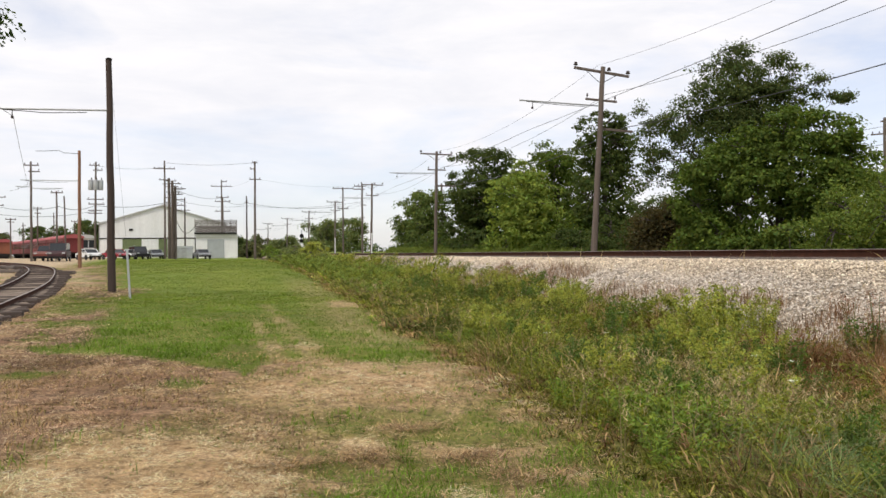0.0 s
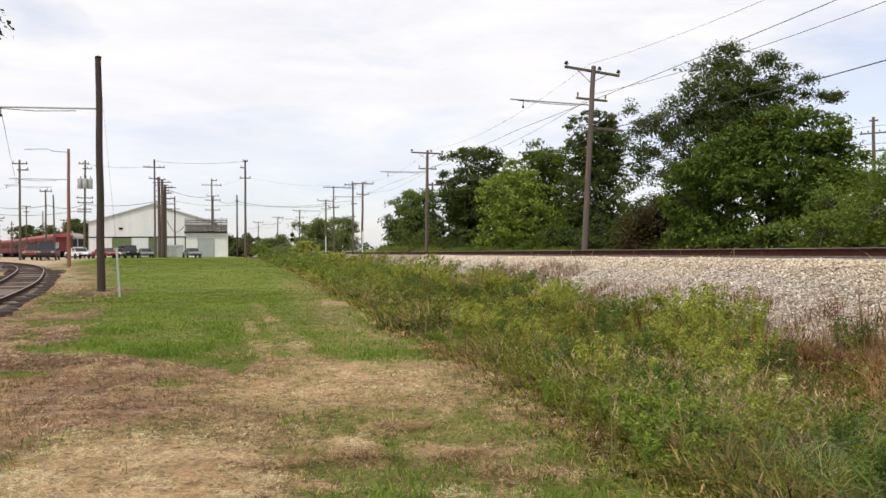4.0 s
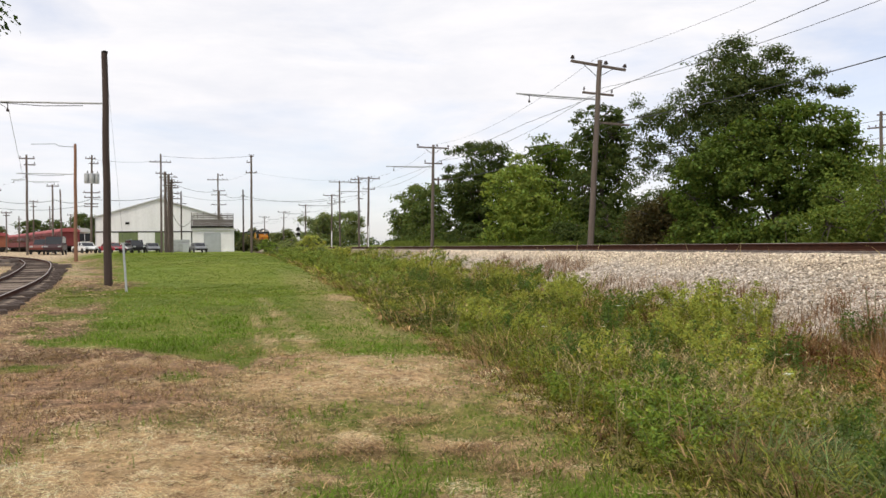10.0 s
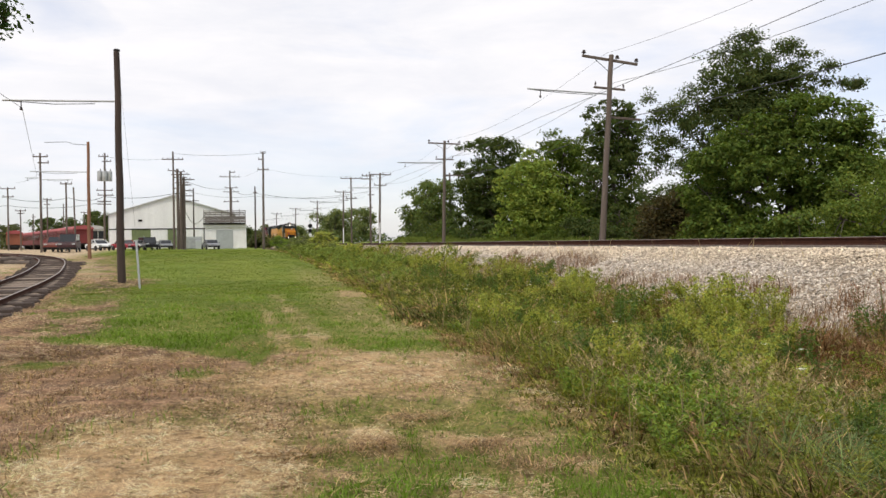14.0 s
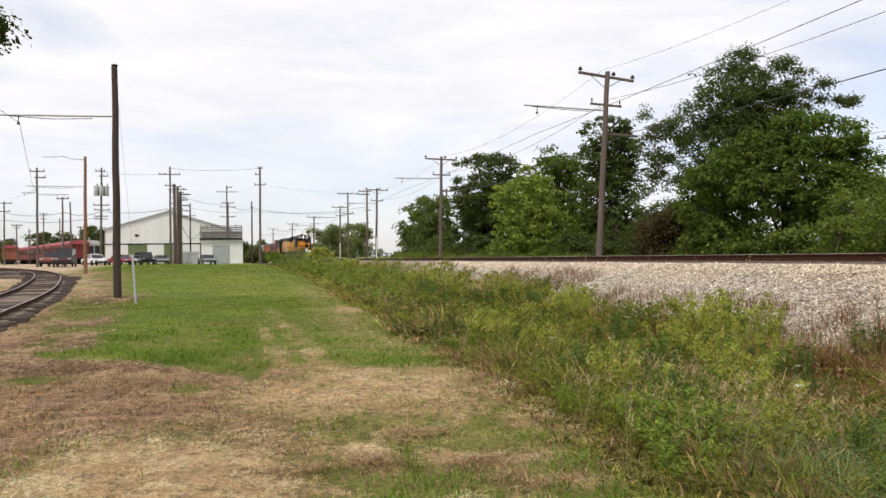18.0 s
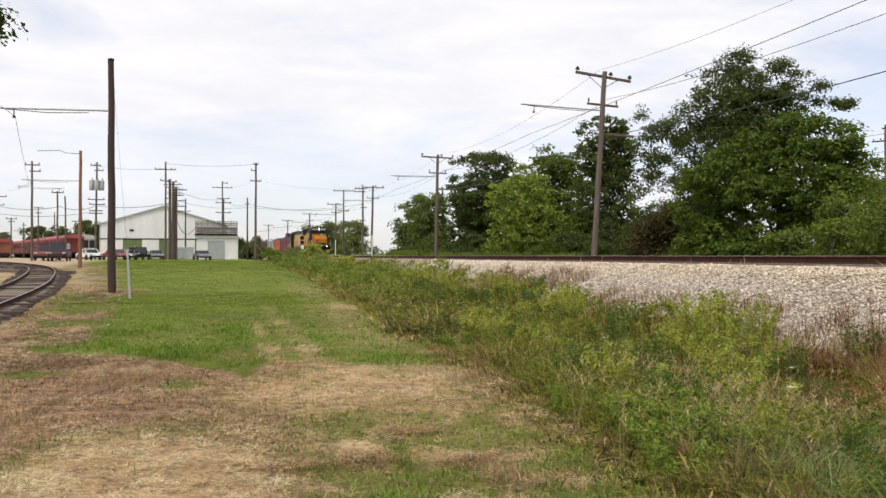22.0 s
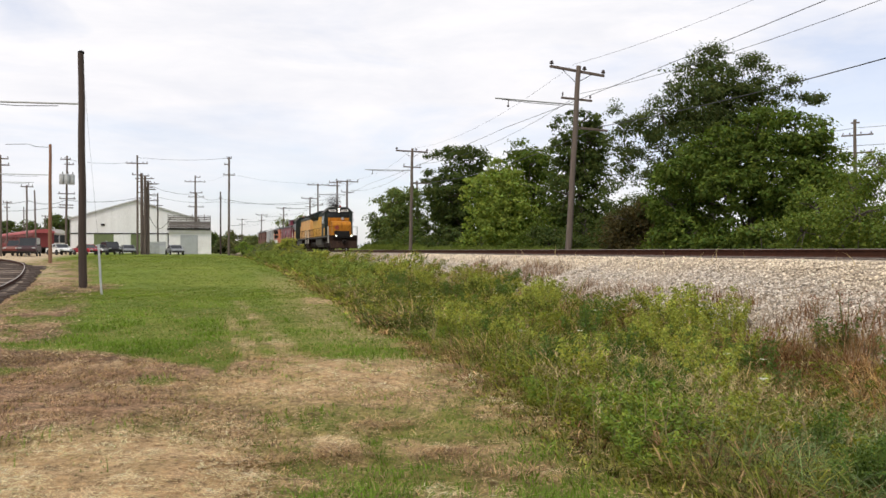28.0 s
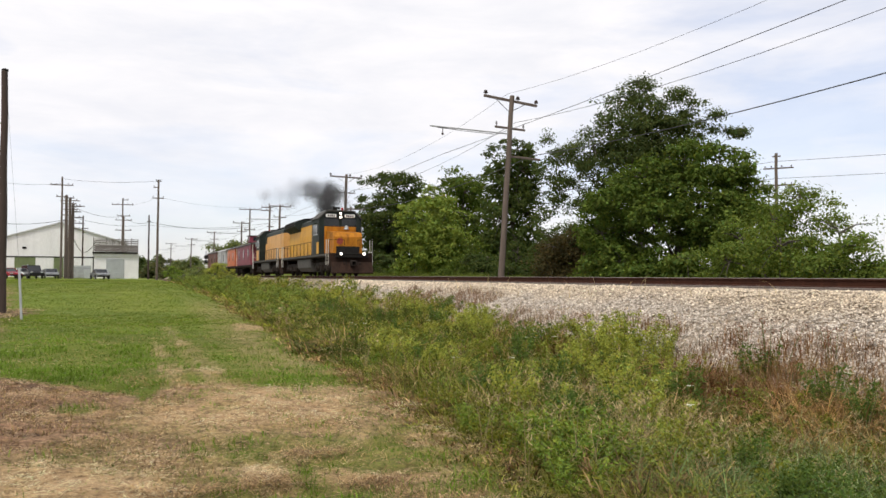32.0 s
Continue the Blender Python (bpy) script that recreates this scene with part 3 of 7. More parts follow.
# ---- poles and wires ----
def gz(x, y):
    return float(ground_z(np.array([x]), np.array([y]))[0])


def crossarm(pole, z, left, right, turn, mat_, pins=(), thick=0.055, brace=True, pin_r=0.07, dip=0.0):
    """A crossarm on a pole with pin insulators at the given places along it."""
    m = pose(0, 0.14, z, 0, dip, 0)
    root = pose(0, 0, 0, 0, 0, turn)
    arm = part("crossarm", Shape().box((-left, -thick, -thick * 1.1), (right, thick, thick * 1.1), bev=0.012), mat_, pole, at=root @ m)
    for px in pins:
        part("insulator", Shape().tube([(px, 0, 0.05), (px, 0, 0.16)], 0.016, 6).lathe([(0.02, 0.12), (pin_r, 0.13), (pin_r * 1.05, 0.17), (pin_r * 0.6, 0.20), (pin_r * 0.8, 0.235), (pin_r * 0.45, 0.28), (0.01, 0.285)], 10, pose(px, 0, 0)), PORC, arm, "dark porcelain insulator", smooth=True)
    if brace:
        for s in (-1, 1):
            d = min(left, right) * 0.55
            part("brace", Shape().tube([(s * d, 0.02, -0.04), (0, -0.05, -d * 0.75)], 0.016, 5), STEEL_DK, arm)
    return arm


def utility_pole(x, y, h, r, material, label, lean=(0, 0), group="utility poles", name="utility_pole", sink=0.0):
    p = thing(name, Matrix.Translation((x, y, gz(x, y) - 0.05 - sink)) @ pose(0, 0, 0, lean[0], lean[1], 0), label, "utility pole", group)
    n = 9
    pts = [(0.012 * math.sin(i * 1.7 + x), 0.012 * math.cos(i * 2.1 + y), h * i / n) for i in range(n + 1)]
    part("shaft", Shape().tube(pts, [r * (1 - 0.30 * i / n) for i in range(n + 1)], 12), material, p, smooth=True)
    return p


def bracket(pole, z, length, turn, rise=0.0, rod=True):
    """A pipe arm that carries a trolley wire, with its hanger."""
    root = pose(0, 0, z, 0, 0, turn)
    arm = part("bracket_arm", Shape().tube([(0, 0, 0), (-length, 0, rise)], 0.035, 8), STEEL_GR if rod else WOOD_OLD, pole, "slim pipe bracket arm", at=root)
    part("truss_rod", Shape().tube([(-length * 0.2, 0.0, -0.10), (-length * 0.55, 0, -0.14), (-length * 0.92, 0, -0.03 + rise)], 0.014, 5), STEEL_DK, arm)
    part("hanger", Shape().tube([(-length * 0.84, 0, rise), (-length * 0.84, 0, rise - 0.32)], 0.02, 6).lathe([(0.02, 0), (0.06, 0.02), (0.05, 0.09), (0.02, 0.12)], 8, pose(-length * 0.84, 0, rise - 0.36)), PORC, arm, "hanger with insulator")
    return arm


# the line beside the main track: even spacing, bracket arms over the rails
LINE_Y = [3.8, 39.2, 74.2, 111.0, 148.0, 184.0, 220.0, 256.0]
LINE_H = [9.7, 9.75, 9.75, 9.9, 9.8, 9.8, 9.8, 9.8]
line_tops = []
for i, (ly, lh) in enumerate(zip(LINE_Y, LINE_H)):
    tr = track_pose(ly)
    turn = math.degrees(tr.to_euler().z)
    lx = float(track_x(ly)) + (3.10 if i == 1 else 3.35)
    p = utility_pole(lx, ly, lh, 0.16, WOOD_OLD, "weathered grey wooden line pole with crossarms and trolley bracket", (0, 3.6 if i == 1 else random.uniform(0.3, 1.2)), "poles beside the main track")
    crossarm(p, lh - 0.22, 1.42, 1.42, turn, WOOD_OLD, (-1.35, 0.36, 1.35), pin_r=0.105, dip=3.2 if i == 1 else 0.6)
    crossarm(p, lh - 1.58, 0.75, 0.85, turn, WOOD_OLD, (-0.68, 0.75), 0.045, False, 0.05)
    bracket(p, lh - 1.88, 4.1, turn, -0.10)
    if i < 3:
        crossarm(p, lh - 2.95, 0.05, 1.75, turn, WOOD_OLD, (), 0.05, False)
    if i in (3, 4):
        part("cable_guard", Shape().box((-0.06, -0.24, 0.9), (0.06, -0.15, 3.6), bev=0.02), WHITE_PAINT, p, "white plastic cable guard")
    line_tops.append((lx, ly, gz(lx, ly) - 0.05, lh, turn))


def wire(name, points, r, label, sag=0.25, group="overhead wires", lift=False):
    """A hanging wire through its supports; spans sag."""
    pts = []
    if lift:
        points = [(x, y, z + float(land_tilt(x, y))) for x, y, z in points]
    for a, b in zip(points[:-1], points[1:]):
        a, b = Vector(a), Vector(b)
        n = 12
        for k in range(n):
            t = k / n
            q = a.lerp(b, t)
            q.z -= 4 * sag * t * (1 - t)
            pts.append(q)
    pts.append(Vector(points[-1]))
    ob = new(name, mesh_of(name, Shape().tube(pts, r, 5), WIRE, True))
    return tagged(ob, label, "wire", group)


def on_line(off, drop, i):
    lx, ly, lz, lh, turn = line_tops[i]
    a = radians(turn)
    return (lx + off * math.cos(a), ly + off * math.sin(a), lz + lh - drop)


for off, drop, r, sag in ((0.36, -0.05, 0.0065, 0.80), (0.75, 1.33, 0.010, 0.75), (1.7, 2.9, 0.019, 0.5)):
    first = on_line(off, drop, 0)
    back = (first[0], -34.0, first[2])
    n = 3 if drop == 2.9 else len(line_tops)
    wire("line_wire", [back] + [on_line(off, drop, i) for i in range(n)], r, "dark overhead line wire sagging between poles", sag)
wire("trolley_wire", [(TRACK_X, -34, 7.30)] + [(float(track_x(y)), y, 7.34 + rail_z(0, y) - 1.60) for y in LINE_Y], 0.010, "thin trolley wire above the main track", 0.12)

# ---- poles of the yard ----
def plain_pole(x, y, h, r, material, label, arms=(), lean=(0, 0), turn=0.0, **kw):
    """arms: (height, left, right, pins)."""
    p = utility_pole(x, y, h, r, material, label, lean, **kw)
    for z, l, rr, pins in arms:
        crossarm(p, z, l, rr, turn, WOOD_OLD if material != WOOD_TAR else WOOD_TAR, pins, 0.06, False, 0.075)
    return p


Y_GRP = "poles in the yard"
pole_a = utility_pole(-4.55, 35.4, 8.85, 0.155, WOOD_TAR, "dark creosoted wooden pole with a slim bracket arm", (0, -0.3), Y_GRP)
bracket(pole_a, 6.95, 4.05, 0, -0.02)
part("top_cap", Shape().lathe([(0.11, 8.84), (0.12, 8.86), (0.115, 8.92), (0.04, 8.95)], 10), STEEL_DK, pole_a)
pole_b = utility_pole(-11.95, 74.4, 9.35, 0.15, WOOD_RED, "bare brown wooden pole with a bracket arm", (0, 0.2), Y_GRP)
bracket(pole_b, 6.95, 4.3, 0, 0.02)
part("pull_off", Shape().tube([(0, 0, 9.1), (-1.1, 0, 9.15), (-1.5, 0, 9.32), (-3.2, 0, 9.25)], 0.022, 6), STEEL_DK, pole_b, "bent pull-off rod")
l1 = plain_pole(-22.25, 107, 11.3, 0.15, WOOD_OLD, "grey wooden pole with small crossarms and bracket", ((10.9, 0.8, 0.8, (-0.7, 0.7)), (10.2, 0.3, 0.9, (0.8,))), group=Y_GRP)
bracket(l1, 8.3, 3.4, 180, 0)
bracket(l1, 8.5, 1.6, 0, 0)
plain_pole(-22.5, 123, 9.0, 0.14, WOOD_OLD, "grey wooden pole with one crossarm", ((8.8, 0.75, 0.75, (-0.65, 0.65)),), group=Y_GRP)
plain_pole(-23.5, 135, 9.1, 0.14, WOOD_OLD, "bare grey wooden pole", (), (0, -1.2), group=Y_GRP)
l5 = plain_pole(-19.6, 135, 14.1, 0.17, WOOD_OLD, "grey wooden pole carrying three transformers", ((13.6, 0.9, 0.5, (-0.8, -0.3, 0.4)), (12.9, 0.4, 0.9, (0.3, 0.8)), (8.7, 1.2, 1.1, (-1, 1)), (8.0, 1.0, 1.2, (-0.9, 1)), (7.1, 1.0, 0.9, ()), (6.7, 1.0, 0.9, ())), (0, 0.8), group=Y_GRP)
for dx, dy in ((-0.62, -0.25), (0.10, -0.52), (0.72, -0.2)):
    c = part("transformer", Shape().lathe([(0.34, 10.0), (0.36, 10.05), (0.36, 11.35), (0.33, 11.42), (0.08, 11.5)], 14, pose(dx, dy, 0)), STEEL_GR, l5, "grey transformer can", smooth=True)
    part("bushing", Shape().lathe([(0.05, 11.45), (0.09, 11.5), (0.06, 11.6), (0.085, 11.66), (0.03, 11.8)], 8, pose(dx + 0.1, dy, 0)), PORC, c)
plain_pole(-36.0, 150, 10.0, 0.15, WOOD_OLD, "grey wooden pole with two crossarms", ((9.8, 1.1, 1.1, (-1, 0, 1)), (8.5, 0.85, 0.85, (-0.7, 0.7))), group=Y_GRP)
plain_pole(-34.2, 150, 6.5, 0.13, WOOD_OLD, "short grey pole with a crossarm", ((6.3, 0.8, 0.8, (-0.7, 0.7)), (5.9, 0.5, 0.5, ())), group=Y_GRP)
plain_pole(-34.3, 170, 9.3, 0.14, WOOD_OLD, "grey wooden pole with crossarms", ((9.1, 0.75, 0.75, (-0.6, 0.6)), (8.2, 0.5, 0.5, ())), group=Y_GRP)
plain_pole(-41.0, 190, 7.2, 0.13, WOOD_OLD, "thin grey wooden pole", ((6.6, 0.3, 0.4, ()),), group=Y_GRP)
plain_pole(-35.3, 190, 9.2, 0.14, WOOD_OLD, "thin grey wooden pole", (), group=Y_GRP)
plain_pole(-31.4, 190, 7.6, 0.14, WOOD_OLD, "grey wooden pole with a crossarm", ((7.4, 0.7, 0.7, (-0.6, 0.6)),), group=Y_GRP)
plain_pole(-10.3, 140, 15.0, 0.17, WOOD_OLD, "tall grey wooden pole with crossarms", ((13.8, 1.65, 1.5, (-1.5, -0.8, 0.8, 1.4)), (12.1, 0.8, 0.8, (-0.7, 0.7)), (11.5, 0.3, 1.3, (1.2,))), group=Y_GRP)
for i, (px, py, ph) in enumerate(((-9.70, 141, 12.4), (-9.42, 143.5, 12.2), (-8.92, 141.6, 11.3))):
    plain_pole(px, py, ph, 0.27, WOOD_OLD, "thick grey pole of the clustered line", tuple((ph - 0.4 - 0.85 * k, 0.4 + 0.2 * (k % 2), 1.1 + 0.25 * ((k + i) % 3), (0.9,)) for k in range(5 if i != 1 else 3)), (0, 0.25 * (i - 1)), group=Y_GRP)
plain_pole(-8.97, 170, 11.2, 0.16, WOOD_TAR, "dark pole before the barn", ((8.9, 0.3, 0.9, ()),), group=Y_GRP)
plain_pole(-2.4, 175, 15.0, 0.17, WOOD_OLD, "grey wooden pole with several crossarms", ((14.7, 0.1, 1.0, (0.9,)), (13.8, 1.95, 1.9, (-1.8, -0.9, 0.9, 1.7)), (11.7, 1.0, 1.4, (-0.9, 1.2)), (10.9, 1.3, 1.7, (-1.1, 1.5)), (9.0, 1.3, 1.6, (-1, 1.4))), group=Y_GRP)
plain_pole(-2.2, 174.6, 11.6, 0.2, WOOD_OLD, "shorter grey pole beside a taller one", (), group=Y_GRP)
plain_pole(2.84, 130, 14.2, 0.18, WOOD_OLD, "tall grey wooden pole with short crossarm", ((11.6, 0.8, 0.8, (-0.7, 0.7)), (14.0, 0.35, 0.35, (-0.3, 0.3)), (13.1, 0.7, 0.1, (-0.6,))), (0, 0.3), group=Y_GRP)
plain_pole(1.97, 150, 10.4, 0.15, WOOD_TAR, "dark wooden pole beside the hut", ((9.4, 0.3, 0.3, ()),), group=Y_GRP)
p606 = plain_pole(18.0, 150, 12.5, 0.16, WOOD_OLD, "grey wooden line pole with a wide crossarm", ((12.3, 1.75, 1.75, (-1.6, -0.8, 0.8, 1.6)), (8.9, 0.95, 0.95, (-0.8, 0.8))), group="poles beside the main track")
p640 = plain_pole(18.45, 130, 11.4, 0.17, WOOD_OLD, "grey wooden pole with crowded crossarms at its top", ((11.2, 1.2, 0.6, (-1.1, -0.5, 0.5)), (10.75, 1.3, 0.4, (-1.2, -0.4)), (8.4, 0.3, 0.6, ()), (6.5, 0.4, 0.4, ())), group="poles beside the main track")
far_p = plain_pole(60, 71.5, 13.8, 0.2, WOOD_OLD, "grey power pole rising behind the bushes", ((12.3, 1.25, 1.6, (-1.1, -0.5, 0.5, 1.4)), (10.6, 1.5, 1.6, (-1.4, -0.8, 0.8, 1.4)), (13.5, 0.4, 0.4, ())), turn=-52, group="power poles")

plain_pole(32, 136, 12.0, 0.2, WOOD_OLD, "grey power pole showing above the trees", ((11.6, 2.0, 2.0, (-1.8, -0.9, 0.9, 1.8)), (9.9, 2.0, 2.0, (-1.8, -0.9, 0.9, 1.8))), turn=-66, group="power poles")


def guy_guard(x, y, top, label="pale leaning metal guy-wire guard", r=0.035):
    g = thing("guy_guard", Matrix.Translation((x, y, gz(x, y) - 0.1)), label, "guy guard", "guy guards")
    part("tube", Shape().tube([(0, 0, 0), top], r, 8), STEEL_GR, g, smooth=True)
    part("anchor_eye", Shape().tube([(-0.05, 0, 0.02), (0, 0, 0.14), (0.05, 0, 0.02)], 0.012, 5), STEEL_DK, g)


guy_guard(-3.37, 30.7, (-0.13, 0.3, 1.75), r=0.037)
guy_guard(-20.75, 113, (-0.55, 0, 1.9), r=0.05)
guy_guard(-12.9, 140, (-1.9, 0, 2.2), r=0.06)

# the block signal beside the bend
sig = thing("block_signal", Matrix.Translation((9.15, 125, gz(9.15, 125) - 0.05)), "black round-headed railway signal with a white box", "signal")
part("mast", Shape().tube([(0, 0, 0), (0, 0, 4.9)], [0.08, 0.06], 8), STEEL_GR, sig)
part("target", Shape().lathe([(0.30, 0), (0.30, 0.06), (0.1, 0.1)], 20, pose(0, -0.1, 4.05, 90)), STEEL_DK, sig, "black round signal target")
part("lower_head", Shape().lathe([(0.26, 0), (0.26, 0.06), (0.1, 0.1)], 20, pose(0, -0.1, 3.40, 90)), STEEL_DK, sig, "black round signal target")
part("relay_case", Shape().box((-0.22, -0.2, 1.9), (0.22, 0.2, 2.95), bev=0.03), WHITE_PAINT, sig, "white relay case")

# wires across the yard
for pts, r, sag in (
    ([(-10.3, 140, 15.3), (2.84, 130, 14.6)], 0.02, 0.35),
    ([(-19.6, 135, 14.2), (-10.3, 140, 14.6)], 0.018, 0.4),
    ([(-8.9, 141.6, 11.4), (-2.3, 175, 12.2), (1.97, 150, 9.9), (18.2, 150, 9.6)], 0.030, 0.7),
    ([(-8.9, 141.6, 9.8), (1.97, 150, 9.4), (18.45, 130, 9.2)], 0.020, 0.6),
    ([(-36, 150, 8.9), (-22.2, 123, 7.6), (-19.6, 135, 8.4), (-9.7, 141, 9.4)], 0.035, 0.5),
    ([(-60, 150, 7.6), (-36, 150, 7.7), (-19.6, 135, 7.6)], 0.03, 0.6),
    ([(-2.3, 175, 14.4), (2.84, 130, 12.4), (18.0, 150, 12.9)], 0.009, 0.5),
    ([(-9.1, 141, 7.6), (-8.97, 170, 5.2), (-6.3, 158.5, 6.8)], 0.05, 0.5),
):
    wire("yard_cable", pts, r, "dark overhead cable strung across the yard", sag, "yard cables", True)
wire("trolley_wire", [(-7.3, 6, 6.9), (-7.95, 35.4, 6.65), (-15.7, 74.4, 6.95), (-24.5, 106, 8.4)], 0.010, "thin trolley wire above the curved siding", 0.10, lift=True)
wire("guy_wire", [(-4.55, 35.4, 8.5), (-3.5, 31.0, 1.75)], 0.0035, "thin steel guy wire", 0.0, lift=True)
wire("power_line", [(32, 136, 12.2), (60, 71.5, 13.2), (88, 7, 13.0)], 0.02, "thin power line behind the trees", 0.6)
wire("power_line", [(32, 136, 10.5), (60, 71.5, 11.5), (88, 7, 11.3)], 0.02, "thin power line behind the trees", 0.6)

# ---- trees and bushes ----
def leaf_cloud(name, centres, spread, per, size, tint, seed, droop=0.35, wild=0.18, slim=0.32):
    """Many small pointed leaves about the given clump centres: one mesh."""
    r = np.random.default_rng(seed)
    c = np.repeat(centres, per, 0)
    s = np.repeat(spread, per)[:, None]
    n = len(c)
    d = r.normal(size=(n, 3))
    d /= np.linalg.norm(d, axis=1)[:, None]
    pos = c + d * s * (r.random((n, 1)) ** 0.5) * np.array((1, 1, 0.62))
    # leaves turn their faces outwards and to the light, and hang a little
    face = d * 0.75 + np.array((0, 0, 0.65)) + r.normal(size=(n, 3)) * 0.42
    a = np.cross(face, r.normal(size=(n, 3))) - np.array((0, 0, droop * 0.5))
    a /= np.linalg.norm(a, axis=1)[:, None] + 1e-9
    b = np.cross(face, a)
    b /= np.linalg.norm(b, axis=1)[:, None] + 1e-9
    L = (size * (0.6 + 0.8 * r.random(n)))[:, None]
    v = np.stack([pos - a * L * 0.5, pos + b * L * slim - a * L * 0.08, pos + a * L * 0.5, pos - b * L * slim - a * L * 0.08], 1)
    clump = np.repeat(r.normal(size=(len(centres), 1)), per, 0)
    k = np.clip(1 + wild * (0.6 * clump + r.normal(size=(n, 1))), 0.45, 1.8)
    col = np.clip(np.array(tint)[None] * k, 0.004, 0.6) * (1 + np.array((0.10, 0.0, -0.1)) * r.normal(size=(n, 1)))
    return big_mesh(name, v.reshape(-1, 3), np.arange(n * 4).reshape(n, 4), LEAF, np.repeat(np.clip(col, 0.004, 1), 4, 0))


def crown_points(lobes, n, seed, hollow=0.25, bulge=0.6, domes_per=5):
    """Clump centres on the upper sides of many small domes that cover the lobes."""
    r = np.random.default_rng(seed)
    lo = np.array(lobes, float)
    vol = (lo[:, 3] * lo[:, 4] * lo[:, 5]) ** 0.67
    m = max(len(lobes), n // domes_per)
    pick = np.concatenate([np.arange(len(lobes)), r.choice(len(lobes), m - len(lobes), p=vol / vol.sum())]) if m > len(lobes) else r.choice(len(lobes), m, p=vol / vol.sum())
    d = r.normal(size=(m, 3))
    d /= np.linalg.norm(d, axis=1)[:, None]
    rad = (hollow + (1 - hollow) * r.random((m, 1)) ** 0.45) * (1 + 0.10 * r.normal(size=(m, 1)))
    domes = lo[pick, :3] + d * rad * lo[pick, 3:] * 0.80
    size = lo[pick, 3:].mean(1) * bulge * (0.6 + 0.8 * r.random(m))
    k = r.integers(0, m, n)
    q = r.normal(size=(n, 3)) + np.array((0, 0, 0.55)) + d[k] * 0.7
    q /= np.linalg.norm(q, axis=1)[:, None]
    return domes[k] + q * size[k][:, None] * np.array((1.15, 1.15, 0.6)) * (0.75 + 0.35 * r.random((n, 1)))


def tree(name, x, y, lobes, clumps, per, size, tint, label, category="tree", spread=0.45, trunk_r=0.18, seed=1, group="", stems=1, fork=0.3, droop=0.35, z=None, wild=0.18, hollow=0.25, bulge=0.6, domes_per=5):
    """Trunk with limbs into each lobe and twigs to the leaf clumps; lobes are (dx, dy, z, rx, ry, rz)."""
    base = Matrix.Translation((x, y, (gz(x, y) if z is None else z) - 0.08))
    t = thing(name, base, label, category, group)
    r = random.Random(seed)
    pts = crown_points(lobes, clumps, seed, hollow, bulge, domes_per)
    pts[:, 2] = np.maximum(pts[:, 2], 0.12)
    top = max(l[2] for l in lobes)
    sh = Shape()
    for s in range(stems):
        ox, oy = (0, 0) if stems == 1 else (r.uniform(-1, 1) * 0.8, r.uniform(-1, 1) * 0.8)
        line = [(ox + 0.10 * math.sin(k * 1.3 + seed + s) * k / 3, oy + 0.10 * math.cos(k * 1.1 + seed) * k / 3, top * 0.86 * k / 6) for k in range(7)]
        sh.tube(line, [trunk_r * (1.15 if k == 0 else 1 - 0.155 * k) for k in range(7)], 8)
    part("trunk", sh, BARK, t, "rough brown bark", smooth=True)
    twigs = Shape()
    for l in lobes:
        a = Vector((0, 0, max(0.3, min(l[2] - l[5] * 0.4, top * fork + r.uniform(0, top * 0.3)))))
        b = Vector(l[:3])
        mid = a.lerp(b, 0.5) + Vector((r.uniform(-0.3, 0.3), r.uniform(-0.3, 0.3), 0.25))
        part("limb", Shape().tube([a, mid, b, b + (b - mid) * (0.3 if l[3] > 0.9 else 0.02)], [trunk_r * 0.36 * min(1, l[3]), trunk_r * 0.25 * min(1, l[3] * 0.8), trunk_r * 0.12 * min(1, l[3] * 0.7), 0.010], 6), BARK, t)
    for q in pts[:: max(1, len(pts) // 110)]:
        l = min(lobes, key=lambda o: (Vector(o[:3]) - Vector(q)).length)
        a = Vector(l[:3])
        twigs.tube([a, a.lerp(Vector(q), 0.5) + Vector((0, 0, 0.12)), q], [0.035, 0.022, 0.008], 4, caps=False)
    tagged(part("twig_mass", twigs, BARK, t), kind="stuff")
    cr = new("crown", leaf_cloud("crown", pts, spread * (0.6 + 0.8 * np.random.default_rng(seed).random(len(pts))), per, size, tint, seed, droop, wild))
    cr.parent = t
    return t


def round_lobes(w, h, low, n, seed, taper=0.5):
    """Lobes that fill a crown of width w from height low to h."""
    r = random.Random(seed)
    out = []
    for i in range(n):
        f = (i + 0.5) / n
        z = low + (h - low) * (0.12 + 0.80 * f)
        reach = w * 0.5 * (1 - taper * f) * (0.35 + 0.5 * r.random())
        a = i * 2.4 + r.uniform(-0.4, 0.4)
        s = (h - low) * 0.20 * (1.15 - 0.5 * f)
        out.append((reach * math.cos(a), reach * math.sin(a), min(z, h - s * 0.8), s * 1.25 * (w / (h - low)) ** 0.5, s * 1.25 * (w / (h - low)) ** 0.5, s))
    return out


DARK, MID, FRESH, OLIVE, SHRUB = (0.066, 0.090, 0.025), (0.088, 0.124, 0.022), (0.205, 0.262, 0.052), (0.090, 0.105, 0.038), (0.34, 0.36, 0.085)
R = "trees behind the main track"
# tall airy tree, with the broad dense one before it
def lobe(dx, dy, z, r, rz=None):
    return (dx, dy, z, r, r, rz or r)


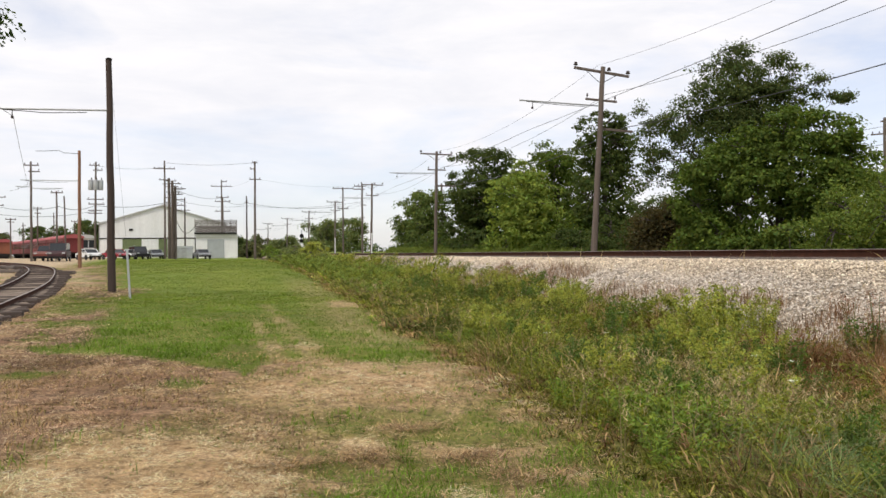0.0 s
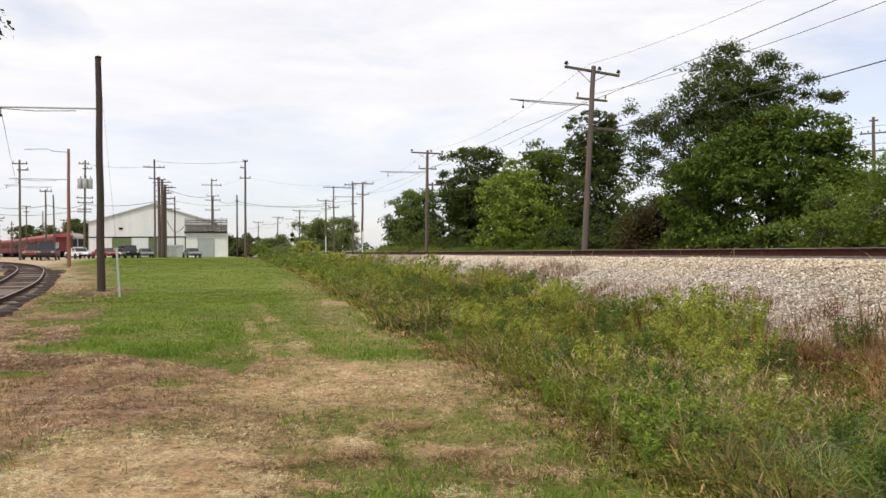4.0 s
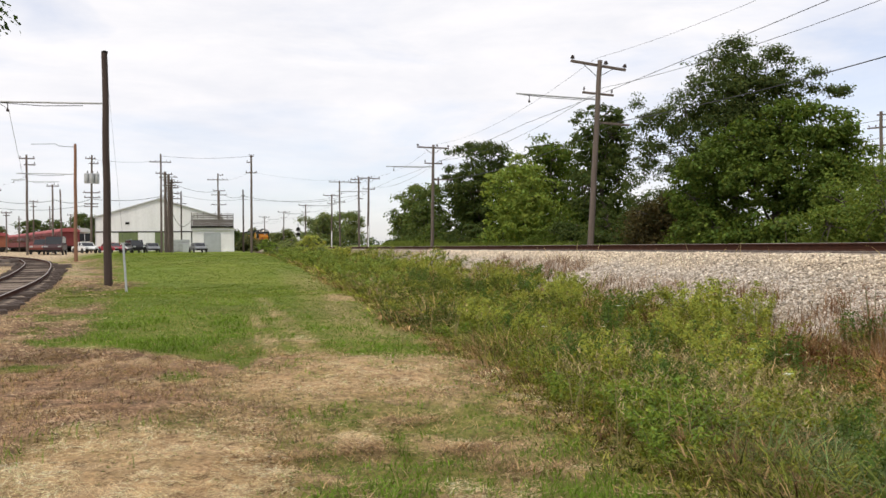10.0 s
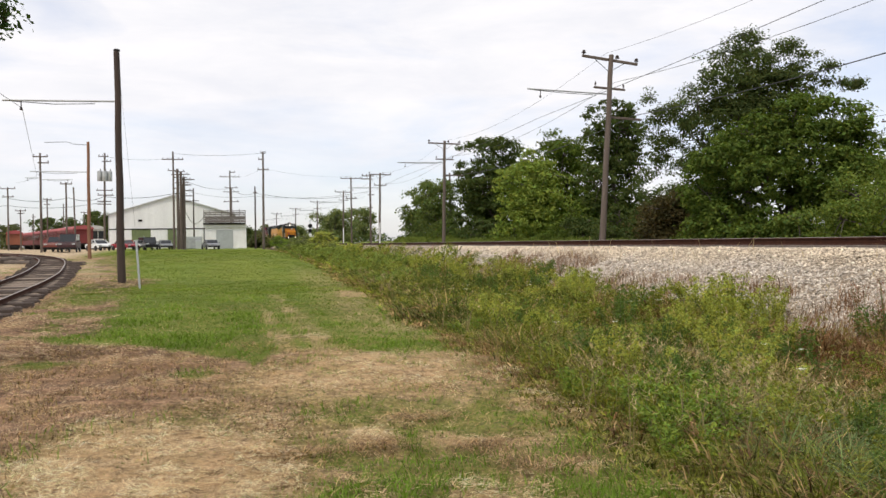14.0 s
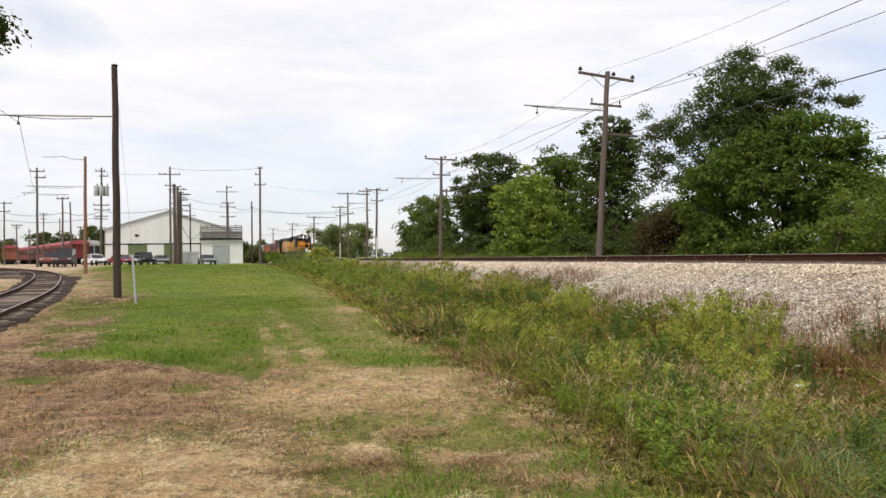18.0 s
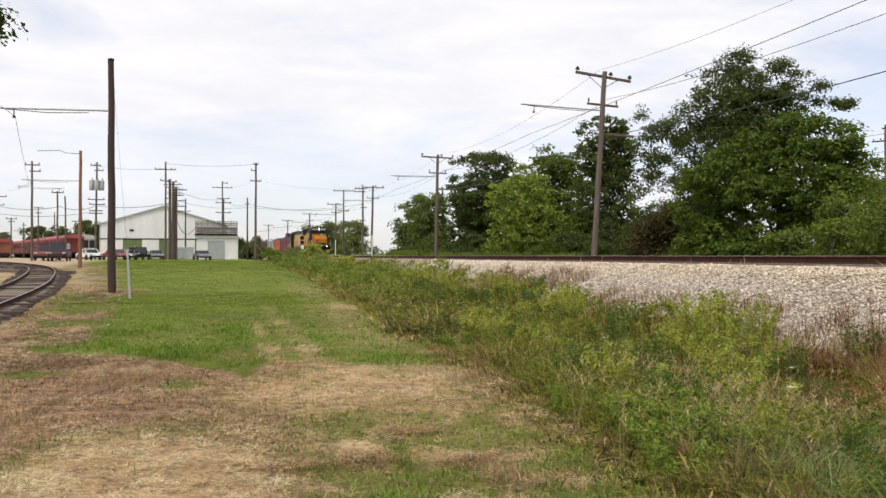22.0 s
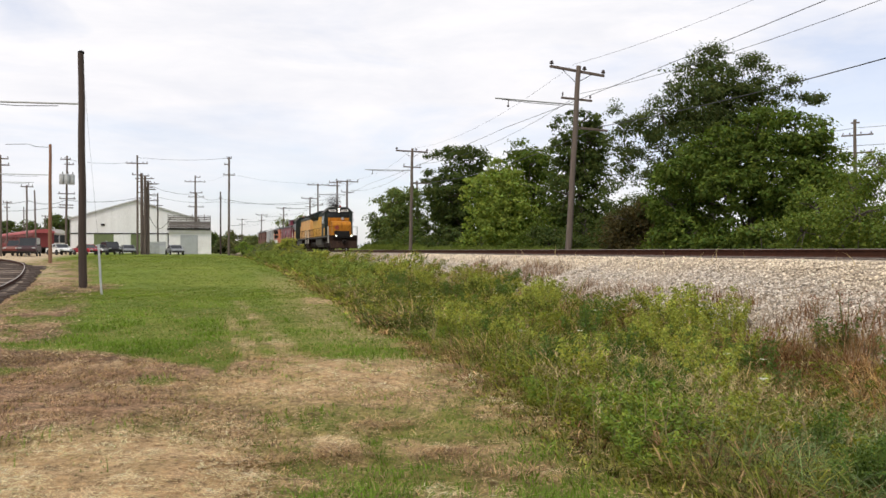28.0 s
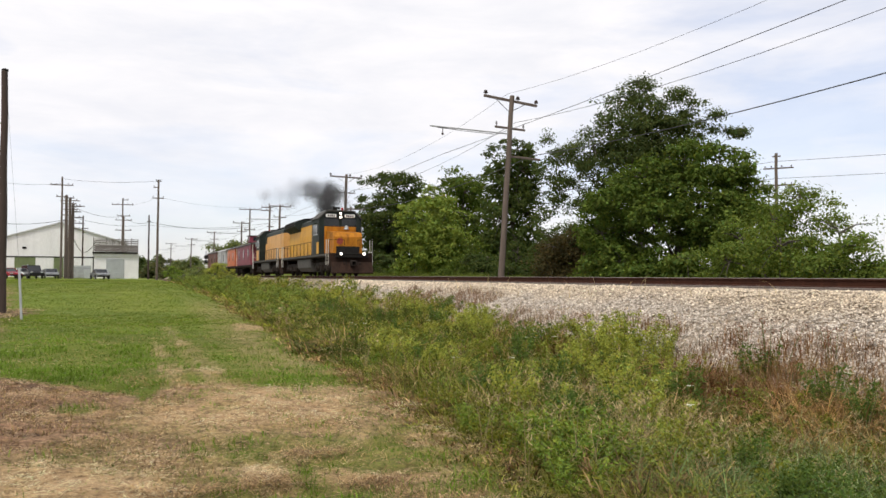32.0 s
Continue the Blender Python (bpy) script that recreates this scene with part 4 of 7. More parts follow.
tall = [lobe(0, 0, 11.6, 0.7), lobe(0.2, 0, 10.7, 1.0), lobe(-0.8, 0.4, 10.2, 1.1), lobe(0.6, -0.3, 9.8, 1.2), lobe(-1.4, 0.7, 9.2, 1.1), lobe(-0.4, 0, 9.0, 1.4), lobe(0.9, -0.5, 8.9, 1.1), lobe(-2.0, 1.0, 8.2, 1.2), lobe(-0.8, 0.4, 7.8, 1.5), lobe(0.8, -0.4, 7.7, 1.5), lobe(-2.6, 1.4, 7.0, 0.8), lobe(-1.2, 0.6, 6.4, 1.6), lobe(0.8, -0.4, 6.3, 1.7), lobe(-2.7, 1.5, 5.6, 0.8), lobe(-1.5, 0.8, 4.8, 1.3), lobe(0.5, 0, 4.5, 1.6), lobe(-2.0, 1.1, 3.6, 0.9)]
tall += [lobe(-3.9, 2.3, 8.9, 0.45, 0.5), lobe(-3.5, 2.0, 8.1, 0.6, 0.7), lobe(-4.0, 2.2, 7.2, 0.55, 0.8), lobe(-3.5, 1.9, 6.2, 0.55, 0.9), lobe(-3.8, 2.1, 5.2, 0.4, 0.8), lobe(1.5, -0.9, 10.9, 0.5, 0.35), lobe(2.4, -1.5, 10.4, 0.55, 0.35), lobe(3.2, -2.1, 9.7, 0.5, 0.3), lobe(3.9, -2.7, 9.0, 0.45, 0.22), lobe(1.2, -0.7, 9.9, 0.9), lobe(1.7, -1.0, 9.1, 0.9, 0.7), lobe(-3.0, 1.7, 7.8, 0.85), lobe(-3.1, 1.8, 6.6, 0.8), lobe(2.6, -1.6, 9.5, 0.6, 0.4), lobe(1.9, -1.2, 9.7, 0.6, 0.4), lobe(3.4, -2.3, 9.0, 0.45, 0.25)]
tree("airy_tree", 24.2, 39.0, tall, 1250, 46, 0.125, (0.076, 0.101, 0.032), "tall loose-crowned tree with drooping dark green leaves", spread=0.50, hollow=0.1, bulge=0.6, domes_per=4, trunk_r=0.24, seed=5, group=R, droop=0.6)
tree("broad_tree", 22.6, 33.3, [lobe(0.2, -0.1, 6.75, 1.5, 1.1), lobe(-1.2, 0.6, 6.1, 1.4, 1.1), lobe(1.5, -0.9, 6.3, 1.4, 1.0), lobe(-2.4, 1.2, 4.9, 1.4, 1.1), lobe(2.4, -1.4, 5.2, 1.3, 1.0), lobe(0.2, -1.0, 5.2, 1.6, 1.2), lobe(3.1, -1.8, 3.9, 1.0, 0.9), lobe(-3.0, 1.5, 3.7, 1.2, 1.0), lobe(-1.2, -0.6, 4.0, 1.6, 1.2), lobe(1.4, -1.6, 3.9, 1.6, 1.2), lobe(2.7, -1.6, 2.7, 1.3, 1.0), lobe(-2.4, 0.6, 2.4, 1.4, 1.1), lobe(0.1, -1.2, 2.5, 1.6, 1.2), lobe(-0.9, -1.0, 1.3, 1.4, 0.9), lobe(1.6, -1.6, 1.3, 1.4, 0.9)], 1500, 46, 0.16, (0.096, 0.138, 0.026), "broad dense deciduous tree with full green crown", spread=0.44, hollow=0.3, bulge=0.55, domes_per=7, trunk_r=0.22, seed=9, group=R, wild=0.24)
tree("slender_tree", 24.0, 54.5, round_lobes(3.6, 11.0, 1.5, 13, 12, 0.5) + [lobe(0, 0, 5.5, 1.0, 3.8)], 520, 38, 0.20, DARK, "slender tall tree with dark green leaves", spread=0.5, trunk_r=0.2, hollow=0.1, bulge=0.7, domes_per=4, seed=13, group=R, droop=0.5)
tree("young_tree", 22.0, 64.6, round_lobes(5.2, 8.3, 0.5, 13, 16, 0.5) + [lobe(0, 0, 4.2, 2.1, 3.4), lobe(0, -0.6, 2.6, 2.3, 2.2)], 900, 34, 0.215, FRESH, "young tree with fresh light green leaves", spread=0.5, hollow=0.15, bulge=0.65, domes_per=5, trunk_r=0.16, seed=17, group=R)
tree("back_tree", 25.6, 67.5, round_lobes(5.0, 10.3, 3.0, 10, 20, 0.3) + [lobe(0, 0, 6.2, 2.0, 3.2)], 520, 24, 0.24, MID, "rounded green tree behind smaller ones", spread=0.65, trunk_r=0.2, seed=21, group=R)
tree("conical_tree", 24.2, 84.0, round_lobes(7.8, 11.5, 1.0, 15, 24, 0.6) + [lobe(0, 0, 5.2, 2.8, 4.3), lobe(0, 0, 7.6, 1.6, 2.6)], 900, 30, 0.27, DARK, "large dark green tree with tapering crown", spread=0.65, hollow=0.15, bulge=0.65, domes_per=5, trunk_r=0.24, seed=25, group=R)
tree("small_tree", 24.0, 119.0, round_lobes(6.4, 9.4, 0.5, 12, 28, 0.5), 320, 26, 0.34, (0.125, 0.160, 0.048), "green tree at the end of the row", spread=0.85, trunk_r=0.2, seed=29, group=R)
tree("small_tree", 23.0, 103.0, round_lobes(5.6, 8.6, 0.5, 11, 31, 0.5), 280, 26, 0.32, (0.110, 0.145, 0.042), "green tree in the row by the track", spread=0.8, trunk_r=0.2, seed=32, group=R)
for i, (bx, by_, w, h, col) in enumerate([(22.2, 27.6, 4.2, 4.2, (0.135, 0.180, 0.036)), (22.0, 24.9, 4.4, 5.0, (0.140, 0.186, 0.037)), (21.9, 22.7, 3.0, 3.2, (0.125, 0.170, 0.034)), (21.6, 31.0, 4.0, 2.8, (0.12, 0.165, 0.034)), (21.2, 35.6, 3.6, 2.5, (0.12, 0.165, 0.034)), (21.0, 41.5, 3.6, 3.6, (0.085, 0.070, 0.030)), (21.0, 38.4, 3.0, 1.9, (0.105, 0.14, 0.03)), (22.6, 43.5, 4.0, 3.4, DARK), (21.4, 47.0, 4.2, 3.4, DARK), (21.6, 52.5, 4.0, 3.2, DARK), (21.8, 58.0, 4.2, 2.8, MID), (21.6, 70.0, 4.4, 2.8, MID), (21.8, 77.0, 4.6, 3.2, DARK), (21.6, 91.0, 5.0, 3.2, MID), (22.0, 110, 5.0, 3.0, DARK), (24.5, 45.5, 5.0, 4.4, DARK), (24.5, 72.5, 5.0, 5.6, DARK), (25, 92, 6, 6.4, DARK), (25, 60, 5, 5.2, MID), (25.5, 49.5, 4.6, 5.2, DARK), (25.6, 36.0, 6.5, 3.4, DARK), (22.0, 41.0, 3.0, 4.4, (0.085, 0.070, 0.030)), (23.2, 41.5, 4.6, 4.6, DARK), (27.0, 42.0, 6.5, 4.2, DARK), (26.0, 31.0, 6.0, 3.2, DARK), (28.5, 50.0, 6, 4.6, DARK), (28.5, 66, 7, 5.0, DARK), (28.5, 80, 7, 5.0, DARK)]):
    tree("bush", bx, by_, round_lobes(w, h, 0.0, 8, 40 + i, 0.35) + [(0, 0, h * 0.42, w * 0.32, w * 0.32, h * 0.36)], 190 if by_ > 60 else 400, 34 if by_ > 30 else 60, 0.105 if by_ < 30 else 0.135 if by_ < 60 else 0.26, col, "leafy green bush in the undergrowth beside the track", "bush", 0.5, 0.05, 50 + i, "bushes behind the main track", 3)
for i, (bx, by_, w, h, col) in enumerate([(8.4, 96, 3.4, 2.5, FRESH), (9.6, 104, 3.6, 2.7, FRESH), (7.4, 108, 3.6, 2.3, OLIVE), (9.9, 114, 3.2, 2.4, FRESH), (8.8, 88, 2.6, 1.7, OLIVE), (6.6, 116, 4.2, 2.2, OLIVE), (8.8, 124, 4.0, 2.6, FRESH), (9.8, 82, 2.2, 1.3, FRESH), (5.4, 128, 4.6, 2.2, MID)]):
    tree("shrub", bx, by_, round_lobes(w, h, 0.0, 8, 160 + i, 0.4), 170, 24, 0.14, SHRUB if col == FRESH else tuple(c * 1.9 for c in col), "yellow-green shrub on the near side of the bank", "shrub", 0.4, 0.04, 170 + i, "shrubs beside the bank", 3)
# woods farther down the line
for i, (bx, by_, w, h) in enumerate([(20.5, 205, 12, 8.6), (27.5, 215, 11, 9.8), (14.5, 245, 12, 5.2), (24, 245, 12, 8.4)]):
    tree("far_tree", bx, by_, round_lobes(w, h, 0.0, 12, 80 + i, 0.4), 300, 22, 0.5, (0.15, 0.18, 0.068), "distant rounded green tree by the line", "tree", 1.3, 0.25, 90 + i, "distant trees")

# ---- grass, straw and weeds ----
def blades(name, x, y, z, h, w, heading, bend_, tint, segs=2, flat=0.0):
    """Tapering grass blades, one mesh. bend_: how far the tip leans, in parts of the height."""
    n = len(x)
    dx, dy = np.cos(heading), np.sin(heading)
    turn = heading + math.pi / 2 + rng.normal(size=n) * 0.6
    sx, sy = np.cos(turn), np.sin(turn)
    v = np.zeros((n, (segs + 1) * 2, 3))
    for k in range(segs + 1):
        f = k / segs
        out = bend_ * h * f ** 1.8
        up = h * (f - 0.35 * np.minimum(bend_, 1.6) * f ** 2.6) * (1 - flat)
        half = w * 0.5 * (1 - 0.86 * f ** 1.4)
        for s, j in ((-1, 0), (1, 1)):
            v[:, 2 * k + j, 0] = x + dx * out + s * sx * half
            v[:, 2 * k + j, 1] = y + dy * out + s * sy * half
            v[:, 2 * k + j, 2] = z + up
    base = (np.arange(n) * (segs + 1) * 2)[:, None]
    q = np.concatenate([base + np.array([2 * k, 2 * k + 1, 2 * k + 3, 2 * k + 2]) for k in range(segs)], 0)
    return new(name, big_mesh(name, v.reshape(-1, 3), q, BLADE, np.repeat(np.clip(tint, 0.004, 0.8), (segs + 1) * 2, 0)))


EDGE_Y, EDGE_X = np.array([0, 5.3, 7.8, 10, 14, 18.5, 27, 53, 98, 140]), np.array([2.5, 2.72, 2.95, 3.1, 3.3, 3.45, 3.85, 4.75, 5.6, 4.0])


def weed_edge(y):
    """Where the mown strip ends and the tall growth of the ditch begins."""
    return np.interp(y, EDGE_Y, EDGE_X) + (fbm(y * 0.55, y * 0 + 3.3, 71) - 0.5) * 0.7


def scatter(n, x0, x1, y0, y1, power=1.0):
    """Random places, denser towards y0."""
    return x0 + (x1 - x0) * rng.random(n), y0 + (y1 - y0) * rng.random(n) ** power


def shade_of(n, amount=0.25):
    return np.clip(1 + amount * rng.normal(size=(n, 1)), 0.35, 1.9)


# short sward
gxs, gys = scatter(300000, -7.5, 4.2, 4.6, 34, 2.2)
st, di, ya = ground_cover(gxs, gys)
patch = smooth(0.30, 0.62, fbm(gxs * 2.1, gys * 2.1, 83))
keep = (rng.random(len(gxs)) > np.maximum(np.maximum(st * 0.97, di * 0.985), ya)) & (gxs < weed_edge(gys) + 0.3) & (rng.random(len(gxs)) < 0.45 + 0.55 * patch) & (np.abs(gxs) < 0.32 * gys + 2.4)
gxs, gys, patch = gxs[keep], gys[keep], patch[keep]
n = len(gxs)
lush = smooth(0.45, 0.75, fbm(gxs * 0.6, gys * 0.6, 87))
h = (0.026 + 0.036 * rng.random(n)) * (0.7 + 0.7 * lush) * (1 + gys * 0.008)
dry = (rng.random(n) < 0.12)[:, None]
tint = np.where(dry, np.array((0.34, 0.27, 0.13)), (np.array((0.125, 0.205, 0.024)) + smooth(15, 30, gys)[:, None] * np.array((0.022, 0.002, 0.003))) * (0.8 + 0.5 * lush[:, None])) * shade_of(n, 0.2)
lawn = blades("lawn_grass", gxs, gys, ground_z(gxs, gys) - 0.006, h, 0.006 * (1 + gys * 0.07), rng.random(n) * 6.28, 0.3 + 0.9 * rng.random(n), tint, 1)
tagged(lawn, "short mown green grass with a few dry blades", "grass", kind="stuff")

# coarser sward farther out
fxs, fys = scatter(110000, -14, 7.5, 28, 122, 1.5)
st, di, ya = ground_cover(fxs, fys)
keep = (rng.random(len(fxs)) > np.maximum(np.maximum(st * 0.8, di * 0.93), ya)) & (fxs < weed_edge(fys) + 0.5) & (fxs > -0.26 * fys - 1)
fxs, fys = fxs[keep], fys[keep]
n = len(fxs)
lush = smooth(0.4, 0.7, fbm(fxs * 0.3, fys * 0.15, 89))
tint = np.where((rng.random(n) < 0.07)[:, None], np.array((0.27, 0.24, 0.08)), np.array((0.142, 0.190, 0.027)) * (0.88 + 0.35 * lush[:, None])) * shade_of(n, 0.06)
far_lawn = blades("field_grass", fxs, fys, ground_z(fxs, fys) - 0.006, (0.018 + 0.024 * rng.random(n)) * (1 + fys * 0.003), 0.014 + 0.0007 * fys, rng.random(n) * 6.28, 0.3 + 0.8 * rng.random(n), tint, 1)
tagged(far_lawn, "green field grass stretching to the yard", "grass", kind="stuff")

# cut straw lying about, pale on the straw, brown on the dirt
sxs, sys_ = scatter(230000, -5.5, 3.6, 4.6, 24, 2.2)
st, di, ya = ground_cover(sxs, sys_)
wad = fbm(sxs * 4.2 + 3, sys_ * 2.6, 90, 3)
keep = (rng.random(len(sxs)) < np.maximum(np.maximum(st, di * 0.8), 0.16) * (0.22 + 0.38 * st + (0.78 - 0.38 * st) * smooth(0.36, 0.56, wad))) & (sxs < weed_edge(sys_) + 0.2) & (np.abs(sxs) < 0.32 * sys_ + 2.2)
sxs, sys_, st, di, wad = sxs[keep], sys_[keep], st[keep], di[keep], wad[keep]
n = len(sxs)
pale = (np.clip(st * 1.2, 0, 1) * (1 - 0.25 * rng.random(n)))[:, None]
# straw low between the wads is tinted darker, painting the shade there
tint = (np.array((0.70, 0.525, 0.345)) * pale + np.array((0.40, 0.262, 0.175)) * (1 - pale)) * shade_of(n, 0.36) * (0.74 + 0.55 * smooth(0.35, 0.7, wad))[:, None]
mats = fbm(sxs * 1.6, sys_ * 1.6, 91)
head_ = 6.28 * fbm(sxs * 0.8, sys_ * 0.8, 93) * 2 + rng.normal(size=n) * 1.6
straw_ob = blades("cut_straw", sxs, sys_, ground_z(sxs, sys_) + 0.008 + (0.07 * mats ** 2 + 0.06 * smooth(0.5, 0.7, wad)) * rng.random(n), 0.025 + 0.07 * rng.random(n), 0.0034 * (1 + sys_ * 0.07), head_, 1.1 + 1.2 * rng.random(n), tint, 2, 0.86)
tagged(straw_ob, "dry cut straw lying matted on the ground", "straw", kind="stuff")
# litter on the bare dirt: chips, crumbs and dead leaf bits
cx_, cy_ = scatter(90000, -5.5, 1.2, 4.8, 30, 1.9)
st, di, ya = ground_cover(cx_, cy_)
keep = (rng.random(len(cx_)) < di * (1 - 0.6 * st)) & (np.abs(cx_) < 0.32 * cy_ + 2.2)
cx_, cy_ = cx_[keep], cy_[keep]
n = len(cx_)
tone = rng.random(n)[:, None]
tint = np.where(tone < 0.42, np.array((0.085, 0.055, 0.04)), np.where(tone < 0.8, np.array((0.30, 0.20, 0.14)), np.array((0.52, 0.41, 0.28)))) * shade_of(n, 0.3)
litter = blades("dirt_litter", cx_, cy_, ground_z(cx_, cy_) + 0.006 + 0.02 * rng.random(n), 0.015 + 0.035 * rng.random(n), 0.007 + 0.012 * rng.random(n), rng.random(n) * 6.28, 0.9 + 0.8 * rng.random(n), tint, 1, 0.75)
tagged(litter, "brown chips and dead leaf bits on the bare dirt", "litter", kind="stuff")
# coarse crumbs, chips and dead stems between the siding and the green
qx, qy = scatter(60000, -7.5, -1.2, 13, 44, 1.5)
st, di, ya = ground_cover(qx, qy)
wad = fbm(qx * 2.2, qy * 1.3, 96, 3)
keep = (rng.random(len(qx)) < di * (0.25 + 0.75 * smooth(0.40, 0.58, wad))) & (off_siding(qx, qy) > 1.4)
qx, qy, wad = qx[keep], qy[keep], wad[keep]
n = len(qx)
tone = (rng.random(n) * 0.5 + 0.8 * (wad - 0.25))[:, None]
tint = np.where(tone < 0.34, np.array((0.075, 0.048, 0.034)), np.where(tone < 0.55, np.array((0.30, 0.19, 0.13)), np.array((0.56, 0.42, 0.28)))) * shade_of(n, 0.3)
crumbs = blades("dirt_litter", qx, qy, ground_z(qx, qy) + 0.005 + 0.03 * rng.random(n), 0.03 + 0.06 * rng.random(n), 0.012 + 0.0011 * qy, rng.random(n) * 6.28, 0.8 + 0.8 * rng.random(n), tint, 1, 0.65)
tagged(crumbs, "brown crumbs, chips and dead stems on the dirt", "litter", kind="stuff")
# mown stubble that stands in the worn ground
bx_, by2 = scatter(60000, -4.6, 0.8, 4.8, 14.5, 1.5)
st, di, ya = ground_cover(bx_, by2)
keep = (rng.random(len(bx_)) < di * smooth(0.36, 0.58, fbm(bx_ * 2.4, by2 * 2.4, 95))) & (np.abs(bx_) < 0.32 * by2 + 2.2)
bx_, by2 = bx_[keep], by2[keep]
n = len(bx_)
tone = rng.random(n)[:, None]
tint = np.where(tone < 0.45, np.array((0.12, 0.068, 0.044)), np.where(tone < 0.85, np.array((0.36, 0.23, 0.12)), np.array((0.24, 0.22, 0.06)))) * shade_of(n, 0.3)
stub = blades("mown_stubble", bx_, by2, ground_z(bx_, by2) - 0.005, 0.03 + 0.07 * rng.random(n) ** 1.5, 0.005 + 0.004 * rng.random(n), rng.random(n) * 6.28, 0.2 + 0.9 * rng.random(n), tint, 1)
tagged(stub, "short brown mown stubble standing in the dirt", "stubble", kind="stuff")
# rank grass in a few places: the edge of the green, tufts in the worn ground
tx_, ty_ = scatter(60000, -4.0, 3.2, 4.8, 20, 1.6)
st, di, ya = ground_cover(tx_, ty_)
keep = (rng.random(len(tx_)) < smooth(0.52, 0.64, fbm(tx_ * 1.3 + 4, ty_ * 1.3, 99)) * (1 - np.maximum(st, di)) ** 2) & (tx_ < weed_edge(ty_))
tx_, ty_ = tx_[keep], ty_[keep]
n = len(tx_)
rank = blades("rank_grass", tx_, ty_, ground_z(tx_, ty_) - 0.006, 0.06 + 0.09 * rng.random(n), 0.007 + 0.0004 * ty_, rng.random(n) * 6.28, 0.3 + 0.9 * rng.random(n), np.array((0.135, 0.215, 0.026)) * shade_of(n, 0.25), 2)
tagged(rank, "rank bright green grass tufts", "grass", kind="stuff")
# grass behind and beside the standing place
ox_, oy_ = scatter(26000, -8.5, 2.2, -5, 4.9)
nn = len(ox_)
back = blades("lawn_grass", ox_, oy_, ground_z(ox_, oy_) - 0.006, 0.05 + 0.07 * rng.random(nn), 0.012 + 0 * ox_, rng.random(nn) * 6.28, 0.3 + 0.9 * rng.random(nn), np.where((rng.random(nn) < smooth(0.4, 0.65, fbm(ox_, oy_, 103)))[:, None], np.array((0.5, 0.36, 0.2)), np.array((0.15, 0.215, 0.03))) * shade_of(nn, 0.22), 1)
tagged(back, "mown grass mixed with dry straw", "grass", kind="stuff")
# lumps of raked hay
hx, hy = scatter(30000, -3.8, 3.2, 4.8, 14, 1.4)
lump = smooth(0.56, 0.70, fbm(hx * 1.5 + hy * 0.5, hy * 2.6, 97)) * (0.35 + 0.65 * smooth(-0.9, 0.2, hx))
keep = (rng.random(len(hx)) < lump) & (hx < weed_edge(hy))
hx, hy = hx[keep], hy[keep]
for px_, py_, wx_, wy2 in ((2.0, 5.85, 0.2, 0.10), (1.75, 6.5, 0.16, 0.09), (0.95, 6.6, 0.15, 0.10), (0.3, 6.6, 0.2, 0.08), (1.5, 7.6, 0.2, 0.12)):
    hx, hy = np.concatenate([hx, px_ + wx_ * rng.normal(size=420)]), np.concatenate([hy, py_ + wy2 * rng.normal(size=420)])
n = len(hx)
hay = blades("hay_clumps", hx, hy, ground_z(hx, hy) + 0.05 * rng.random(n), 0.06 + 0.12 * rng.random(n), 0.006 + 0 * hx, rng.random(n) * 6.28, 0.8 + 1.0 * rng.random(n), np.where((rng.random(n) < 0.5)[:, None], np.array((0.23, 0.14, 0.085)), np.array((0.42, 0.29, 0.16))) * shade_of(n, 0.45), 2, 0.5)
tagged(hay, "brownish clumps of raked hay on the grass", "hay", kind="stuff")


# stands of one kind in the ditch: middle, half widths, turn, colour, share, height
STANDS = [
    (7.75, 8.7, 0.75, 1.15, -20, (0.42, 0.29, 0.145), 0.72, 1.05),
    (8.35, 11.4, 1.0, 2.1, -25, (0.175, 0.090, 0.048), 0.8, 0.9),
    (4.9, 8.5, 0.9, 2.5, -30, (0.25, 0.18, 0.11), 0.32, 1.05),
    (5.5, 6.3, 1.2, 1.1, -35, (0.085, 0.150, 0.040), 0.6, 1.0),
    (5.2, 12.6, 0.8, 1.0, 0, (0.15, 0.11, 0.055), 0.35, 0.9),
    (4.6, 13.5, 0.9, 3.0, -10, (0.115, 0.165, 0.030), 0.45, 1.15),
    (9.4, 16.0, 0.9, 1.6, 0, (0.19, 0.225, 0.045), 0.6, 1.1),
    (3.3, 7.6, 0.6, 2.2, -10, (0.20, 0.205, 0.06), 0.55, 0.6),
]


